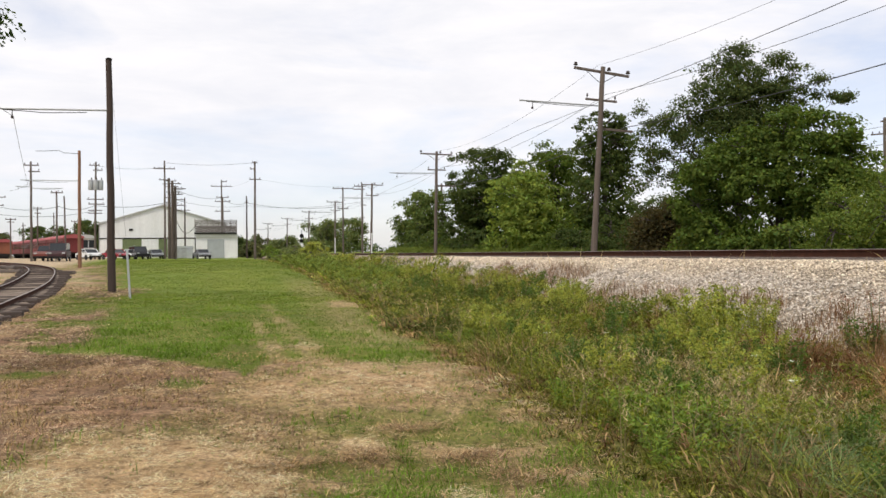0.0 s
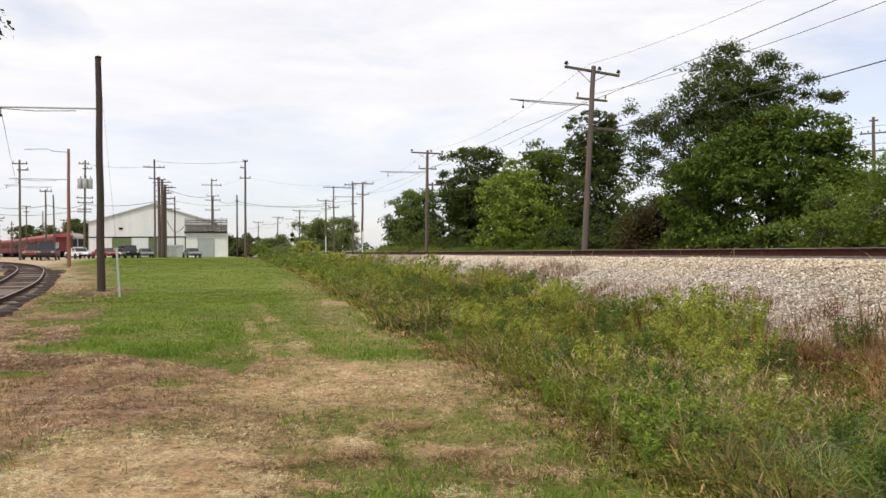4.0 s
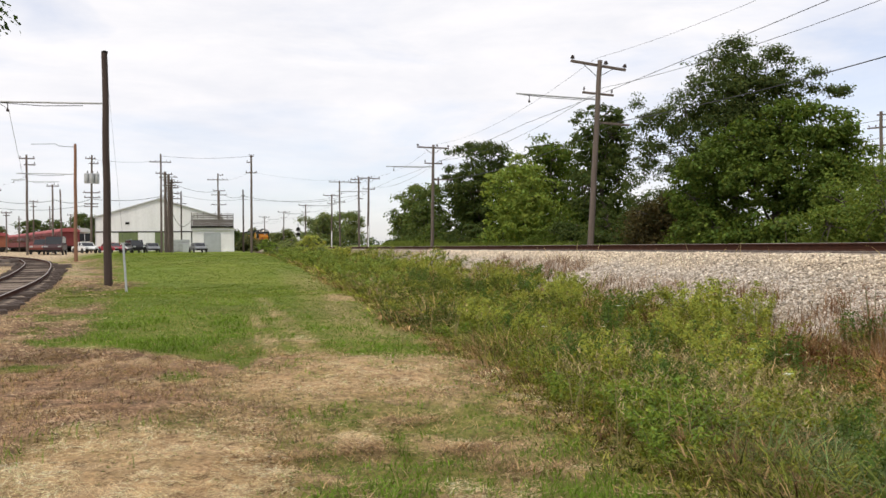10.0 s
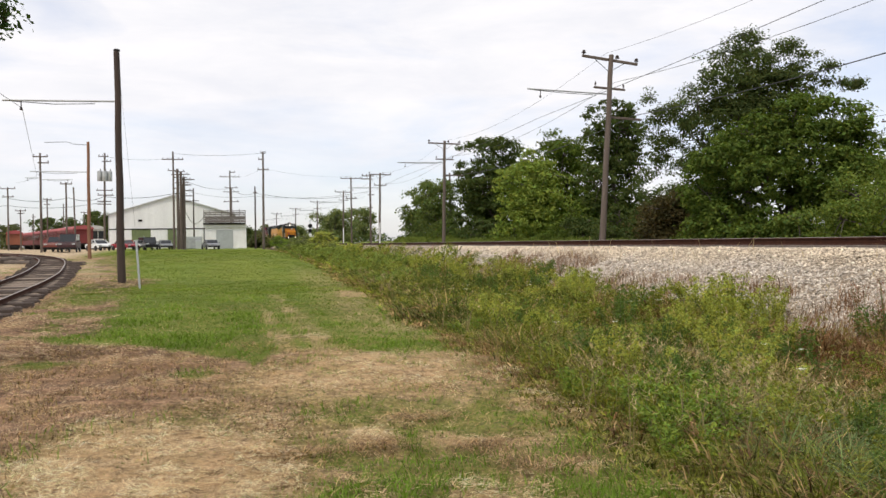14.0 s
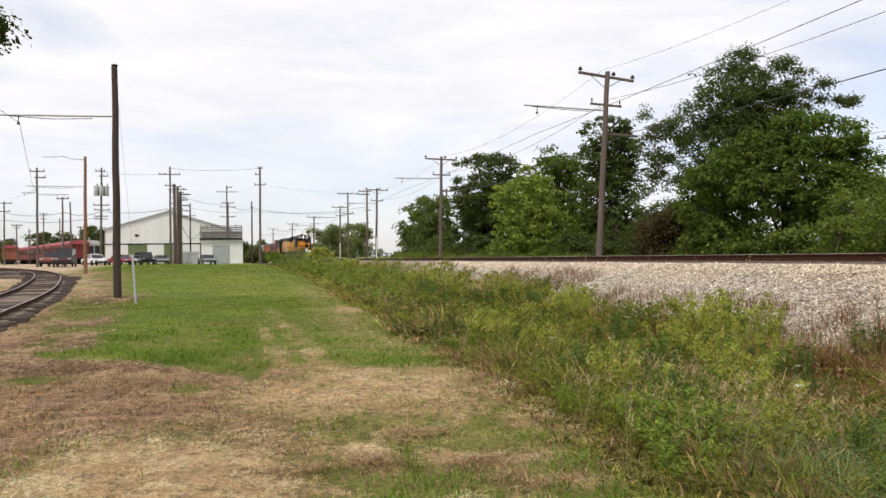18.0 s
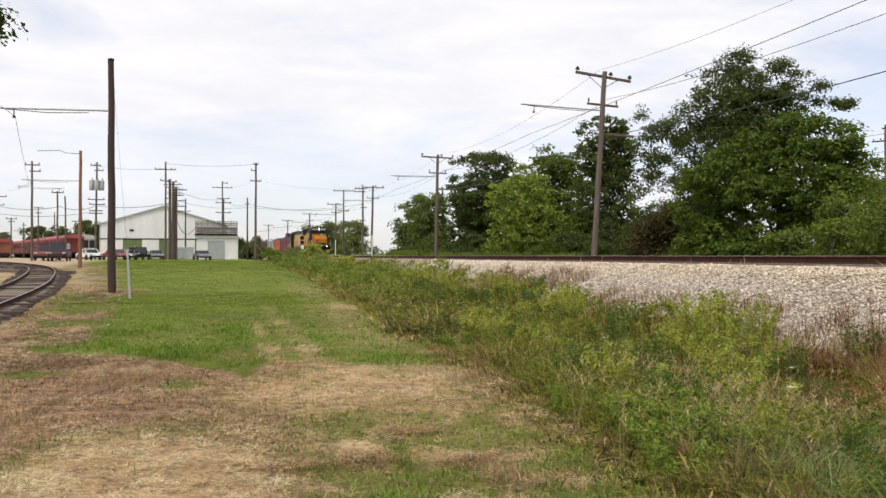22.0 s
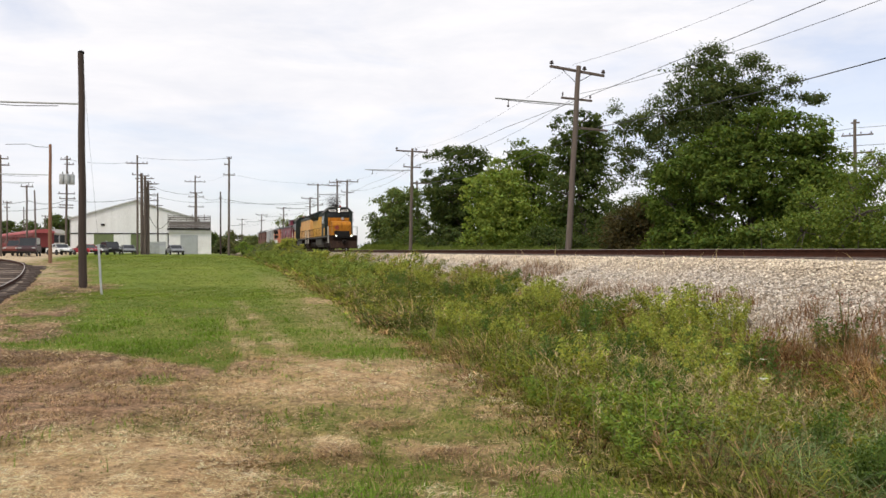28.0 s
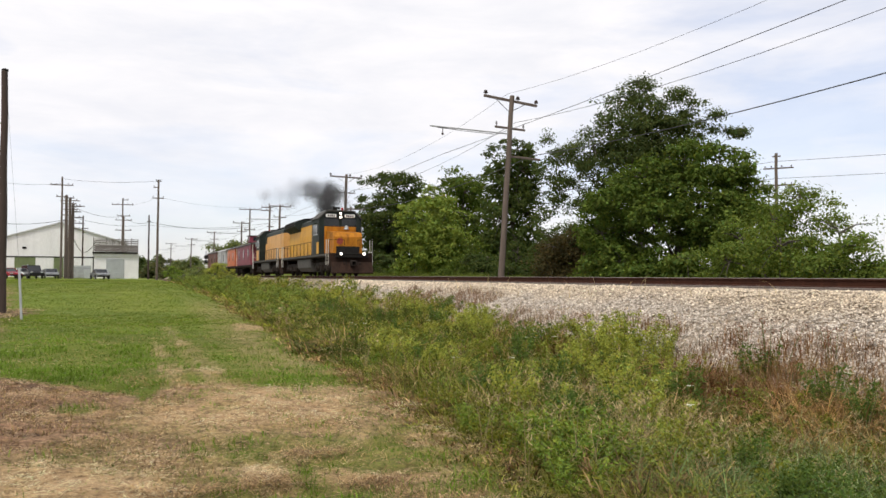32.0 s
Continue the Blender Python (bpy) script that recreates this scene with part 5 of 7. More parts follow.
# tall growth of the ditch: tussocks, each with its own height, colour and lean
def tall_growth(name, tufts, per, y0, y1, power, scale, label, seed, width):
    global rng
    rng = np.random.default_rng(seed)
    n = tufts
    f = rng.random(n)
    y = y0 + (y1 - y0) * rng.random(n) ** power
    lo = weed_edge(y) - 0.2
    hi = track_x(y) - np.interp(y, [0, 14, 22, 30, 45, 120], [4.75, 4.65, 4.2, 3.4, 2.8, 2.6]) + (fbm(y * 0.9, y * 0 + 1.7, 101) - 0.5) * 1.3
    x = lo + (hi - lo) * f
    tall = fbm(x * 0.8 + 9, y * 0.8, 109)
    h = (0.09 + 0.50 * smooth(0.0, 0.30, f) * (1 - 0.45 * smooth(0.70, 1.0, f))) * (0.3 + 1.3 * tall) * (0.5 + 0.9 * rng.random(n)) * scale
    h = np.minimum(h, (0.34 + 0.30 * smooth(5.5, 11, y)) * scale * (0.8 + 0.4 * rng.random(n)))
    lush = fbm(x * 0.45, y * 0.45, 107)
    blue = smooth(0.45, 0.65, fbm(x * 0.5 + 3, y * 0.35, 113))[:, None]
    # far tufts get up to 1.35 of the tint, sunlit brightness put into colour
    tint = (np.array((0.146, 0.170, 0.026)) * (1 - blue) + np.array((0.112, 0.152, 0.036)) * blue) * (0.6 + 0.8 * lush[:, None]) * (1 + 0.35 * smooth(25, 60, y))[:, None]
    yl = 0.10 + smooth(0.50, 0.68, fbm(x * 0.7, y * 0.7 + 5, 117)) * 0.5
    tint = np.where((rng.random(n) < yl)[:, None], np.array((0.215, 0.25, 0.045)), tint)
    dry = 0.26 + 0.34 * smooth(0.5, 0.7, fbm(x * 0.6 + 20, y * 0.6, 119)) + 0.55 * smooth(0.74, 0.86, f) * (1 - smooth(15, 24, y)) + 0.45 * smooth(0.78, 0.95, f) * smooth(18, 26, y) * (1 - smooth(34, 44, y)) + 0.5 * (1 - smooth(0.0, 0.05, f)) * smooth(9, 12, y)
    kk = rng.random(n)
    tint = np.where((kk < dry)[:, None], np.array((0.36, 0.27, 0.15)), tint)
    tint = np.where((kk < (dry - 0.10) * 0.6)[:, None], np.array((0.20, 0.118, 0.068)), tint)
    for cx, cy, rx, ry, turn, col, share, tallness in STANDS:
        here = 1 - smooth(0.7, 1.25, spot(x, y, cx, cy, rx, ry, turn) + (lush - 0.5) * 0.8)
        tint = np.where((rng.random(n) < here * share)[:, None], np.array(col), tint)
        h = h * (1 + (tallness - 1) * here)
    tint = tint * shade_of(n, 0.42) * np.array((1.02, 0.92, 0.86))
    wide = 0.7 + 1.6 * rng.random(n) ** 2
    i = np.repeat(np.arange(n), per)
    m = len(i)
    a = rng.random(m) * 6.28
    rad = np.abs(rng.normal(size=m)) * 0.15 * scale * (1 + 0.02 * y[i])
    bx, by_ = x[i] + np.cos(a) * rad, y[i] + np.sin(a) * rad
    hh = h[i] * (0.45 + 0.75 * rng.random(m))
    lean = 0.3 + 1.5 * rng.random(m) ** 1.1
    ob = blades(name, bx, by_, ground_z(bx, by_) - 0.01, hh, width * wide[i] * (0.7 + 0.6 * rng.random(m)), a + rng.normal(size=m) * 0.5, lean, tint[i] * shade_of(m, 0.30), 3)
    return tagged(ob, label, "weeds", kind="stuff")


tall_growth("ditch_grass", 8400, 17, 3.2, 17, 1.2, 0.92, "tall tangled green and dry grass in the ditch", 201, 0.0118)
tall_growth("ditch_grass", 1300, 12, -6, 3.4, 1.0, 1.0, "tall tangled green and dry grass in the ditch", 204, 0.014)
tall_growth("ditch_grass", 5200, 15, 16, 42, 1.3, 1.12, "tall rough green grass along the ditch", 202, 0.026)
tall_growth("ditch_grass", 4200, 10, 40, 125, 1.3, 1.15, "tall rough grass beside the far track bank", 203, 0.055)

# leafy forbs that make the ditch bushy: many small leaves round their stems
FORB_TINTS = [(0.165, 0.185, 0.030), (0.110, 0.145, 0.026), (0.235, 0.240, 0.048), (0.085, 0.105, 0.024)]


def leafy_weeds(n, y0, y1, power, high, spread, per, size, seed, label):
    r = np.random.default_rng(seed)
    y = y0 + (y1 - y0) * r.random(n) ** power
    lo = weed_edge(y) + 0.15
    hi = track_x(y) - np.interp(y, [0, 14, 22, 30, 45, 120], [5.2, 5.0, 4.4, 3.6, 3.0, 2.8])
    f = r.random(n)
    x = lo + (hi - lo) * f
    kind = fbm(x * 0.42 + 31, y * 0.30, seed)
    keep = r.random(n) < 0.12 + 0.88 * smooth(0.44, 0.58, fbm(x * 0.6, y * 0.45, seed + 3))
    x, y, f, kind = x[keep], y[keep], f[keep], kind[keep]
    z = ground_z(x, y) + high * (0.25 + 0.75 * r.random(len(x)) ** 0.7) * (0.35 + 0.65 * smooth(0.0, 0.25, f)) * (0.55 + 0.9 * fbm(x * 0.8 + 9, y * 0.8, 109))
    for i, tint in enumerate(FORB_TINTS):
        here = np.clip((kind - 0.30) / 0.40, 0, 0.999) * 4
        pick = np.floor(here + r.normal(size=len(x)) * 0.5).clip(0, 3) == i
        if pick.sum() > 3:
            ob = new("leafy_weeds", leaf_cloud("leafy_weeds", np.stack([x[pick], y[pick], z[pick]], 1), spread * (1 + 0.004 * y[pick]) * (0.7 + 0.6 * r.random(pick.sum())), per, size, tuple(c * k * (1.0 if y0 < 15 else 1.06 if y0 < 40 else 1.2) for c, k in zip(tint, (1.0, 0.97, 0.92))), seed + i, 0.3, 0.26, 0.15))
            tagged(ob, label, "weeds", kind="stuff")


leafy_weeds(1300, 5.4, 17, 1.0, 0.44, 0.12, 30, 0.050, 231, "leafy green weeds crowded among the ditch grass")
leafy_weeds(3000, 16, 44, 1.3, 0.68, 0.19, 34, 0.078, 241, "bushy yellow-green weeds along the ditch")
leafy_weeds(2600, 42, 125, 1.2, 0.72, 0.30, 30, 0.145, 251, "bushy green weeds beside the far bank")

# grass on the low rise between the main track and the trees
rng = np.random.default_rng(206)
n = 26000
y = 34 + 80 * rng.random(n) ** 1.2
x = track_x(y) + 4.8 + 2.2 * rng.random(n)
tint = np.array((0.15, 0.19, 0.04)) * shade_of(n, 0.22)
rise = blades("bank_grass", x, y, ground_z(x, y) - 0.02, (0.28 + 0.35 * rng.random(n)) * (0.6 + 0.8 * fbm(y * 0.3, y * 0, 207)), 0.03 + 0.0004 * y, rng.random(n) * 6.28, 0.2 + 0.6 * rng.random(n), tint, 2)
tagged(rise, "bright green grass on the rise before the trees", "grass", kind="stuff")

# long arching reed leaves in the wet of the ditch
rng = np.random.default_rng(211)
n = 15000
y = 4.0 + 20 * rng.random(n) ** 1.5
x = weed_edge(y) + 1.0 + (track_x(y) - 4.9 - weed_edge(y) - 1.0) * rng.random(n)
keep = rng.random(n) < smooth(0.44, 0.62, fbm(x * 0.55 + 3, y * 0.4, 213))
x, y = x[keep], y[keep]
n = len(x)
reed = blades("reed_leaves", x, y, ground_z(x, y), 0.22 + 0.34 * rng.random(n), 0.009 + 0.008 * rng.random(n), rng.random(n) * 6.28, 0.7 + 1.1 * rng.random(n), np.array((0.145, 0.205, 0.075)) * shade_of(n, 0.4), 5)
tagged(reed, "long arching blue-green reed leaves", "reeds", kind="stuff")
# leaning blades tinted pale: the highlights on the grass put into colour
n = 1500
spots = np.array([(6.5, 8.3), (5.6, 7.4), (7.1, 7.2), (4.9, 9.6), (6.3, 11.5), (5.2, 6.2)])[rng.integers(0, 6, n)]
x, y = spots[:, 0] + 0.55 * rng.normal(size=n), spots[:, 1] + 0.7 * rng.normal(size=n)
x = np.maximum(x, weed_edge(y) + 0.5)
pale_reed = blades("reed_leaves", x, y, ground_z(x, y) + 0.12 * rng.random(n), 0.24 + 0.24 * rng.random(n), 0.008 + 0.007 * rng.random(n), rng.random(n) * 6.28, 0.9 + 0.8 * rng.random(n), np.array((0.29, 0.33, 0.17)) * shade_of(n, 0.3), 5)
tagged(pale_reed, "leaning grass blades with light highlights put into their pale green", "reeds", kind="stuff")

# dead brown stalks that stand at the foot of the stones
def dead_stalks(n, y0, y1, u0, u1, h0, h1, tint, label):
    y = y0 + (y1 - y0) * rng.random(n)
    u = u0 + (u1 - u0) * rng.random(n)
    x = track_x(y) + u
    keep = rng.random(n) < smooth(0.30, 0.58, fbm(x * 1.4, y * 1.4, 217))
    x, y, u = x[keep], y[keep], u[keep]
    n = len(x)
    z = np.maximum(ground_z(x, y), np.where(u > -4.75, ballast_z(u, y), -9)) - 0.01
    ob = blades("dead_stalks", x, y, z, h0 + (h1 - h0) * rng.random(n) ** 1.5, 0.006 + 0.0004 * y, rng.random(n) * 6.28, 0.2 + 0.8 * rng.random(n), np.array(tint) * shade_of(n, 0.35), 3)
    return tagged(ob, label, "weeds", kind="stuff")


dead_stalks(5000, 8.4, 17.0, -5.3, -3.5, 0.12, 0.5, (0.20, 0.108, 0.062), "dead rust-brown stalks at the foot of the bank")
dead_stalks(3200, 8.2, 11.8, -5.5, -4.3, 0.2, 0.5, (0.30, 0.19, 0.10), "dry straw-coloured grass clump below the stones")
dead_stalks(1800, 18, 23.5, -4.5, -3.4, 0.1, 0.4, (0.27, 0.18, 0.14), "dead purplish-brown stalks on the stones")
dead_stalks(3000, 25, 35, -3.8, -2.7, 0.1, 0.45, (0.27, 0.18, 0.14), "dead purplish-brown stalks on the stones")

# thin dry stalks with seed heads above the green
n = 2600
y = 5.6 + 32 * rng.random(n) ** 1.4
lo = weed_edge(y) + 0.1
x = lo + (track_x(y) - 3.7 - lo) * rng.random(n)
keep = rng.random(n) < smooth(0.40, 0.62, fbm(x * 0.7, y * 0.7, 131)) + 0.1
x, y = np.concatenate([x[keep], 4.9 + 0.55 * rng.normal(size=320)]), np.concatenate([y[keep], 8.4 + 1.4 * rng.normal(size=320)])
x = np.maximum(x, weed_edge(y) + 0.1)
n = len(x)
h = 0.35 + 0.4 * rng.random(n)
heading = rng.random(n) * 6.28
bend_ = 0.08 + 0.3 * rng.random(n)
z = ground_z(x, y)
stalks = blades("seed_stalks", x, y, z, h * 0.9, 0.005 + 0.0006 * y, heading, bend_, np.array((0.27, 0.215, 0.12)) * shade_of(n, 0.2), 3)
tagged(stalks, "thin dry grass stalks with pale seed heads", "grass", kind="stuff")
tipx, tipy, tipz = x + np.cos(heading) * bend_ * h, y + np.sin(heading) * bend_ * h, z + h * (1 - 0.35 * bend_)
heads = np.repeat(np.arange(n), 7)
m_ = len(heads)
hd = blades("seed_heads", tipx[heads] + rng.normal(size=m_) * 0.012, tipy[heads] + rng.normal(size=m_) * 0.012, tipz[heads] - 0.10 * rng.random(m_), 0.03 + 0.04 * rng.random(m_), 0.007 + 0.0005 * y[heads], rng.random(m_) * 6.28, 0.5 + rng.random(m_), np.array((0.37, 0.285, 0.165)) * shade_of(m_, 0.35), 1)
tagged(hd, "feathery tan grass seed heads", "grass", kind="stuff")

# loose stones of the ballast slope
n = 62000
y = 7.5 + 44 * rng.random(n) ** 1.4
u = -4.75 + 2.95 * rng.random(n)
s = (0.013 + 0.019 * rng.random(n) ** 1.5) * (1 + 0.012 * y)
OCT = np.array([(1, 0, 0), (-1, 0, 0), (0, 1, 0), (0, -1, 0), (0, 0, 1), (0, 0, -1)], float)
OF = np.array([(0, 2, 4), (2, 1, 4), (1, 3, 4), (3, 0, 4), (2, 0, 5), (1, 2, 5), (3, 1, 5), (0, 3, 5)])
a = rng.random((n, 3)) * 6.28
rx = np.stack([np.cos(a[:, 0]), np.sin(a[:, 0])], 1)
ov = OCT[None] * (0.65 + 0.7 * rng.random((n, 6, 1))) + 0.25 * rng.normal(size=(n, 6, 3))
ov = np.stack([ov[:, :, 0] * rx[:, 0:1] - ov[:, :, 1] * rx[:, 1:2], ov[:, :, 0] * rx[:, 1:2] + ov[:, :, 1] * rx[:, 0:1], ov[:, :, 2] * 0.75], 2) * s[:, None, None]
ov += np.stack([track_x(y) + u, y, ballast_z(u, y) + 0.35 * s], 1)[:, None]
tan_ = smooth(-3.0, -2.3, u + (fbm(y * 0.4, y * 0, 141) - 0.5) * 0.8)[:, None]
col = (np.array((0.53, 0.475, 0.415)) * (1 - tan_) + np.array((0.60, 0.51, 0.40)) * tan_) * shade_of(n, 0.25)
stones = new("ballast_stones", big_mesh("ballast_stones", ov.reshape(-1, 3), (OF[None] + (np.arange(n) * 6)[:, None, None]).reshape(-1, 3), STONE_T, np.repeat(np.clip(col, 0.05, 0.85), 6, 0), tris=True))
tagged(stones, "loose pale crushed limestone pieces of the track bank", "stones", kind="stuff")


dead_stalks(46, 12, 34, -2.9, -1.9, 0.3, 0.6, (0.46, 0.36, 0.22), "few dry stalks beside the rail")

# white umbels in the ditch and clover heads in the grass
def specks(name, x, y, z, size, tint, label, category):
    n = len(x)
    a = rng.random(n) * 6.28
    c, s_ = np.cos(a), np.sin(a)
    v = np.stack([np.stack([x + size * p * c - size * q * s_, y + size * p * s_ + size * q * c, z + size * 0.5 * (p * 0.3 + q * 0.4)], 1) for p, q in ((-1, 0), (0, -1), (1, 0), (0, 1))], 1)
    ob = new(name, big_mesh(name, v.reshape(-1, 3), np.arange(n * 4).reshape(n, 4), BLADE, np.repeat(np.array(tint) * shade_of(n, 0.1), 4, 0)))
    return tagged(ob, label, category, kind="stuff")


uy = 7 + 24 * rng.random(20)
ux = weed_edge(uy) + 0.8 + (8.2 - weed_edge(uy)) * rng.random(20)
k = np.repeat(np.arange(20), 26)
specks("white_umbels", ux[k] + rng.normal(size=len(k)) * 0.03, uy[k] + rng.normal(size=len(k)) * 0.03, (ground_z(ux, uy) + 0.5 + 0.25 * rng.random(20))[k] + 0.01 * rng.random(len(k)), 0.007 + 0.005 * rng.random(len(k)), (0.72, 0.73, 0.66), "white umbel flowers among the weeds", "flowers")
cy2 = 14 + 24 * rng.random(900)
cx2 = -3.5 + 5.5 * rng.random(900)
kp = fbm(cx2 * 0.5, cy2 * 0.3, 151) > 0.52
cx2, cy2 = cx2[kp], cy2[kp]
specks("clover_heads", cx2, cy2, ground_z(cx2, cy2) + 0.07, 0.005 + 0.0003 * cy2, (0.55, 0.56, 0.46), "small white clover heads in the grass", "flowers")


# broad-leaved weeds, a few kinds, set out along the ditch
def weed_plant(name, h, w, tint, label, leaves, size, seed, stem=(0.10, 0.14, 0.04), spike=None, at=(0, 0)):
    r = np.random.default_rng(seed)
    p = thing(name, Matrix.Translation((at[0], at[1], gz(*at) - 0.02)), label, "weed", "weeds in the ditch")
    sh = Shape()
    cs = []
    ns = max(5, int(w * 16))
    for i in range(ns):
        bx, by_ = r.normal() * w * 0.16, r.normal() * w * 0.16
        tx, ty, tz = bx * 2.6, by_ * 2.6, h * (0.65 + 0.4 * r.random())
        sh.tube([(bx, by_, 0), ((bx + tx) / 2 * 0.9, (by_ + ty) / 2 * 0.9, tz * 0.55), (tx, ty, tz)], [0.010, 0.008, 0.004], 4, caps=False)
        for k in range(7):
            f = 0.22 + 0.78 * k / 6
            cs.append((bx + (tx - bx) * f, by_ + (ty - by_) * f, tz * f))
    tagged(part("stem", sh, STEMS, p), kind="stuff")
    lv = new("foliage", leaf_cloud("foliage", np.array(cs), np.full(len(cs), 0.10 + 0.04 * w), max(2, leaves // len(cs)), size, tint, seed, 0.25, 0.22, 0.16))
    lv.parent = p
    return p


STEMS = surface("weed_stem", (0.12, 0.15, 0.05), (0.08, 0.1, 0.035), None, 4, 30, 0.8)
rnd = random.Random(5)
gold = weed_plant("goldenrod", 1.05, 0.95, (0.300, 0.320, 0.062), "bushy yellow-green goldenrod weed", 3400, 0.074, 11, at=(8.75, 14.6))
thistle = weed_plant("tall_weed", 0.85, 0.55, (0.095, 0.145, 0.032), "upright leafy dark green weed", 1500, 0.070, 12, at=(6.9, 15.4))
dock = weed_plant("curly_dock", 1.0, 0.35, (0.19, 0.075, 0.045), "rust-brown seeded dock plant gone dry", 900, 0.035, 13, at=(9.0, 10.9))
yarrow = weed_plant("low_weed", 0.5, 0.6, (0.17, 0.235, 0.040), "low bright green leafy weed", 1000, 0.070, 14, at=(4.0, 7.6))
bramble = weed_plant("bramble", 0.75, 1.3, (0.21, 0.26, 0.06), "spreading dark green bramble bush", 3000, 0.11, 15, at=(6.0, 36.0))


def plant(of, x, y, k=1.0):
    return copy_thing(of, Matrix.Translation((x, y, gz(x, y) - 0.02)) @ pose(0, 0, 0, 0, 0, rnd.uniform(0, 360)) @ Matrix.Diagonal((k, k, k * rnd.uniform(0.9, 1.1), 1)))


for x, y, k in ((8.6, 15.6, 0.85), (8.9, 13.7, 0.7), (7.6, 19.5, 0.8), (8.2, 21.0, 0.9), (8.7, 22.0, 0.8), (9.2, 23.2, 0.7), (7.2, 17.5, 0.6), (8.2, 27, 0.8), (9.3, 29, 0.7), (7.8, 31.5, 0.9), (9.6, 33, 0.7), (6.4, 20.5, 0.6), (7.5, 12.8, 0.6), (9.0, 38.5, 0.9), (8.5, 42, 1.0), (4.6, 6.9, 0.45)):
    plant(gold, x, y, k)
pr = random.Random(19)
for k in range(110):
    y = 4.6 + 36 * pr.random() ** 1.7
    e = float(np.interp(y, EDGE_Y, EDGE_X))
    plant(pr.choice((gold, thistle, yarrow, thistle)), e + 0.8 + (13.5 - 4.3 - e - 0.8) * pr.random(), y, pr.uniform(0.45, 0.8))
for x, y, k in ((6.2, 12.5, 0.9), (7.9, 16.8, 1.0), (6.6, 22.5, 1.0), (7.1, 26.0, 1.0), (5.4, 17.0, 0.8), (8.4, 25.0, 0.9), (6.8, 30.0, 1.1), (5.8, 26.5, 0.8), (7.4, 10.8, 0.8), (5.2, 10.2, 0.7), (9.4, 26.4, 1.0), (7.2, 34.5, 1.1), (8.8, 36.0, 1.0)):
    plant(thistle, x, y, k)
for x, y, k in ((9.25, 11.8, 0.7), (8.75, 10.2, 0.6), (9.35, 10.0, 0.8), (6.7, 9.2, 0.6), (9.4, 24.2, 0.7)):
    plant(dock, x, y, k)
for x, y, k in ((3.5, 7.3, 0.8), (3.9, 7.5, 0.75), (3.25, 6.3, 0.7), (3.7, 6.9, 0.8), (4.3, 7.8, 0.7), (3.0, 5.8, 0.6), (4.6, 8.6, 1.0), (3.6, 6.6, 0.8), (5.3, 8.0, 0.9), (4.4, 11.2, 0.8), (3.9, 14.8, 0.7), (4.9, 19.5, 0.9), (5.6, 14.0, 0.9), (3.3, 8.6, 0.6)):
    plant(yarrow, x, y, k)
for x, y, k in ((5.2, 32, 0.9), (7.2, 39, 1.1), (5.6, 42, 1.0), (7.6, 45, 1.2), (6.2, 50, 1.2), (8.3, 52, 1.1), (6.9, 58, 1.3), (8.6, 63, 1.3), (6.2, 66, 1.4), (7.6, 74, 1.5), (6.0, 82, 1.5), (8.8, 88, 1.6), (6.2, 95, 1.6), (8.6, 102, 1.8), (7.4, 110, 1.8), (9.6, 118, 1.9)):
    plant(bramble, x, y, k)

# ---- the yard across the field ----
barn = thing("barn", Matrix.Translation((-14.0, 185.0, gz(-14.0, 185.0) - 0.05)), "large white metal barn with shallow gable roof", "barn")
part("wall", Shape().prism([(-12, 0), (12, 0), (12, 6.8), (0, 10.4), (-12, 6.8)], "y", 0, 30), WHITE_SIDING, barn)
for s in (-1, 1):
    part("roof", Shape().prism([(0, 10.42), (s * 12.4, 6.7), (s * 12.4, 6.92), (0, 10.66)], "y", -0.35, 30.4), ROOF_GREY, barn, "light grey metal roof slope")
    part("corner_trim", Shape().box((s * 12 - 0.1, -0.05, 0), (s * 12 + 0.1, -0.003, 6.75)), ROOF_GREY, barn)
part("door_track", Shape().box((-12, -0.16, 3.83), (7.2, -0.003, 4.03)), STEEL_DK, barn, "dark sliding-door track")
for nm, x0, x1, m_, lb in (("sliding_door", -11.6, -7.75, WHITE_SIDING, "white sliding door panel"), ("sliding_door", -7.7, -4.1, GREEN_DOOR, "olive green sliding door"), ("sliding_door", -4.05, -0.9, WHITE_SIDING, "white sliding door panel"), ("sliding_door", -0.85, 0.85, GREEN_DOOR, "olive green sliding door"), ("sliding_door", 2.7, 6.1, WHITE_SIDING, "white sliding door panel")):
    d = part(nm, Shape().box((x0, -0.10, 0.05), (x1, -0.012, 3.82), bev=0.02), m_, barn, lb)
    for k in range(1, 4):
        part("batten", Shape().box((x0 + (x1 - x0) * k / 4 - 0.03, -0.125, 0.1), (x0 + (x1 - x0) * k / 4 + 0.03, -0.1, 3.78)), m_, d)
for x0 in (2.55, 6.15):
    part("door_post", Shape().box((x0, -0.14, 0), (x0 + 0.14, -0.003, 3.83)), STEEL_DK, barn, "dark door post")
for k in range(23):
    part("siding_rib", Shape().box((-11.5 + k, -0.035, 4.05), (-11.44 + k, -0.002, 6.7 + 3.5 * (1 - abs(-11.47 + k) / 12))), WHITE_SIDING, barn)
v = part("vent", Shape().box((-6.45, -0.12, 5.45), (-5.7, -0.004, 5.85), bev=0.02), STEEL_DK, barn, "small dark louvred vent")
part("ridge_cap", Shape().box((-0.3, -0.4, 10.60), (0.3, 30.4, 10.70)), ROOF_GREY, barn)
for k in (8, 16):
    part("roof_vent", Shape().lathe([(0.3, 10.5), (0.3, 11.0), (0.45, 11.05), (0.45, 11.25), (0.1, 11.4)], 12, pose(0, k, 0)), ROOF_GREY, barn)

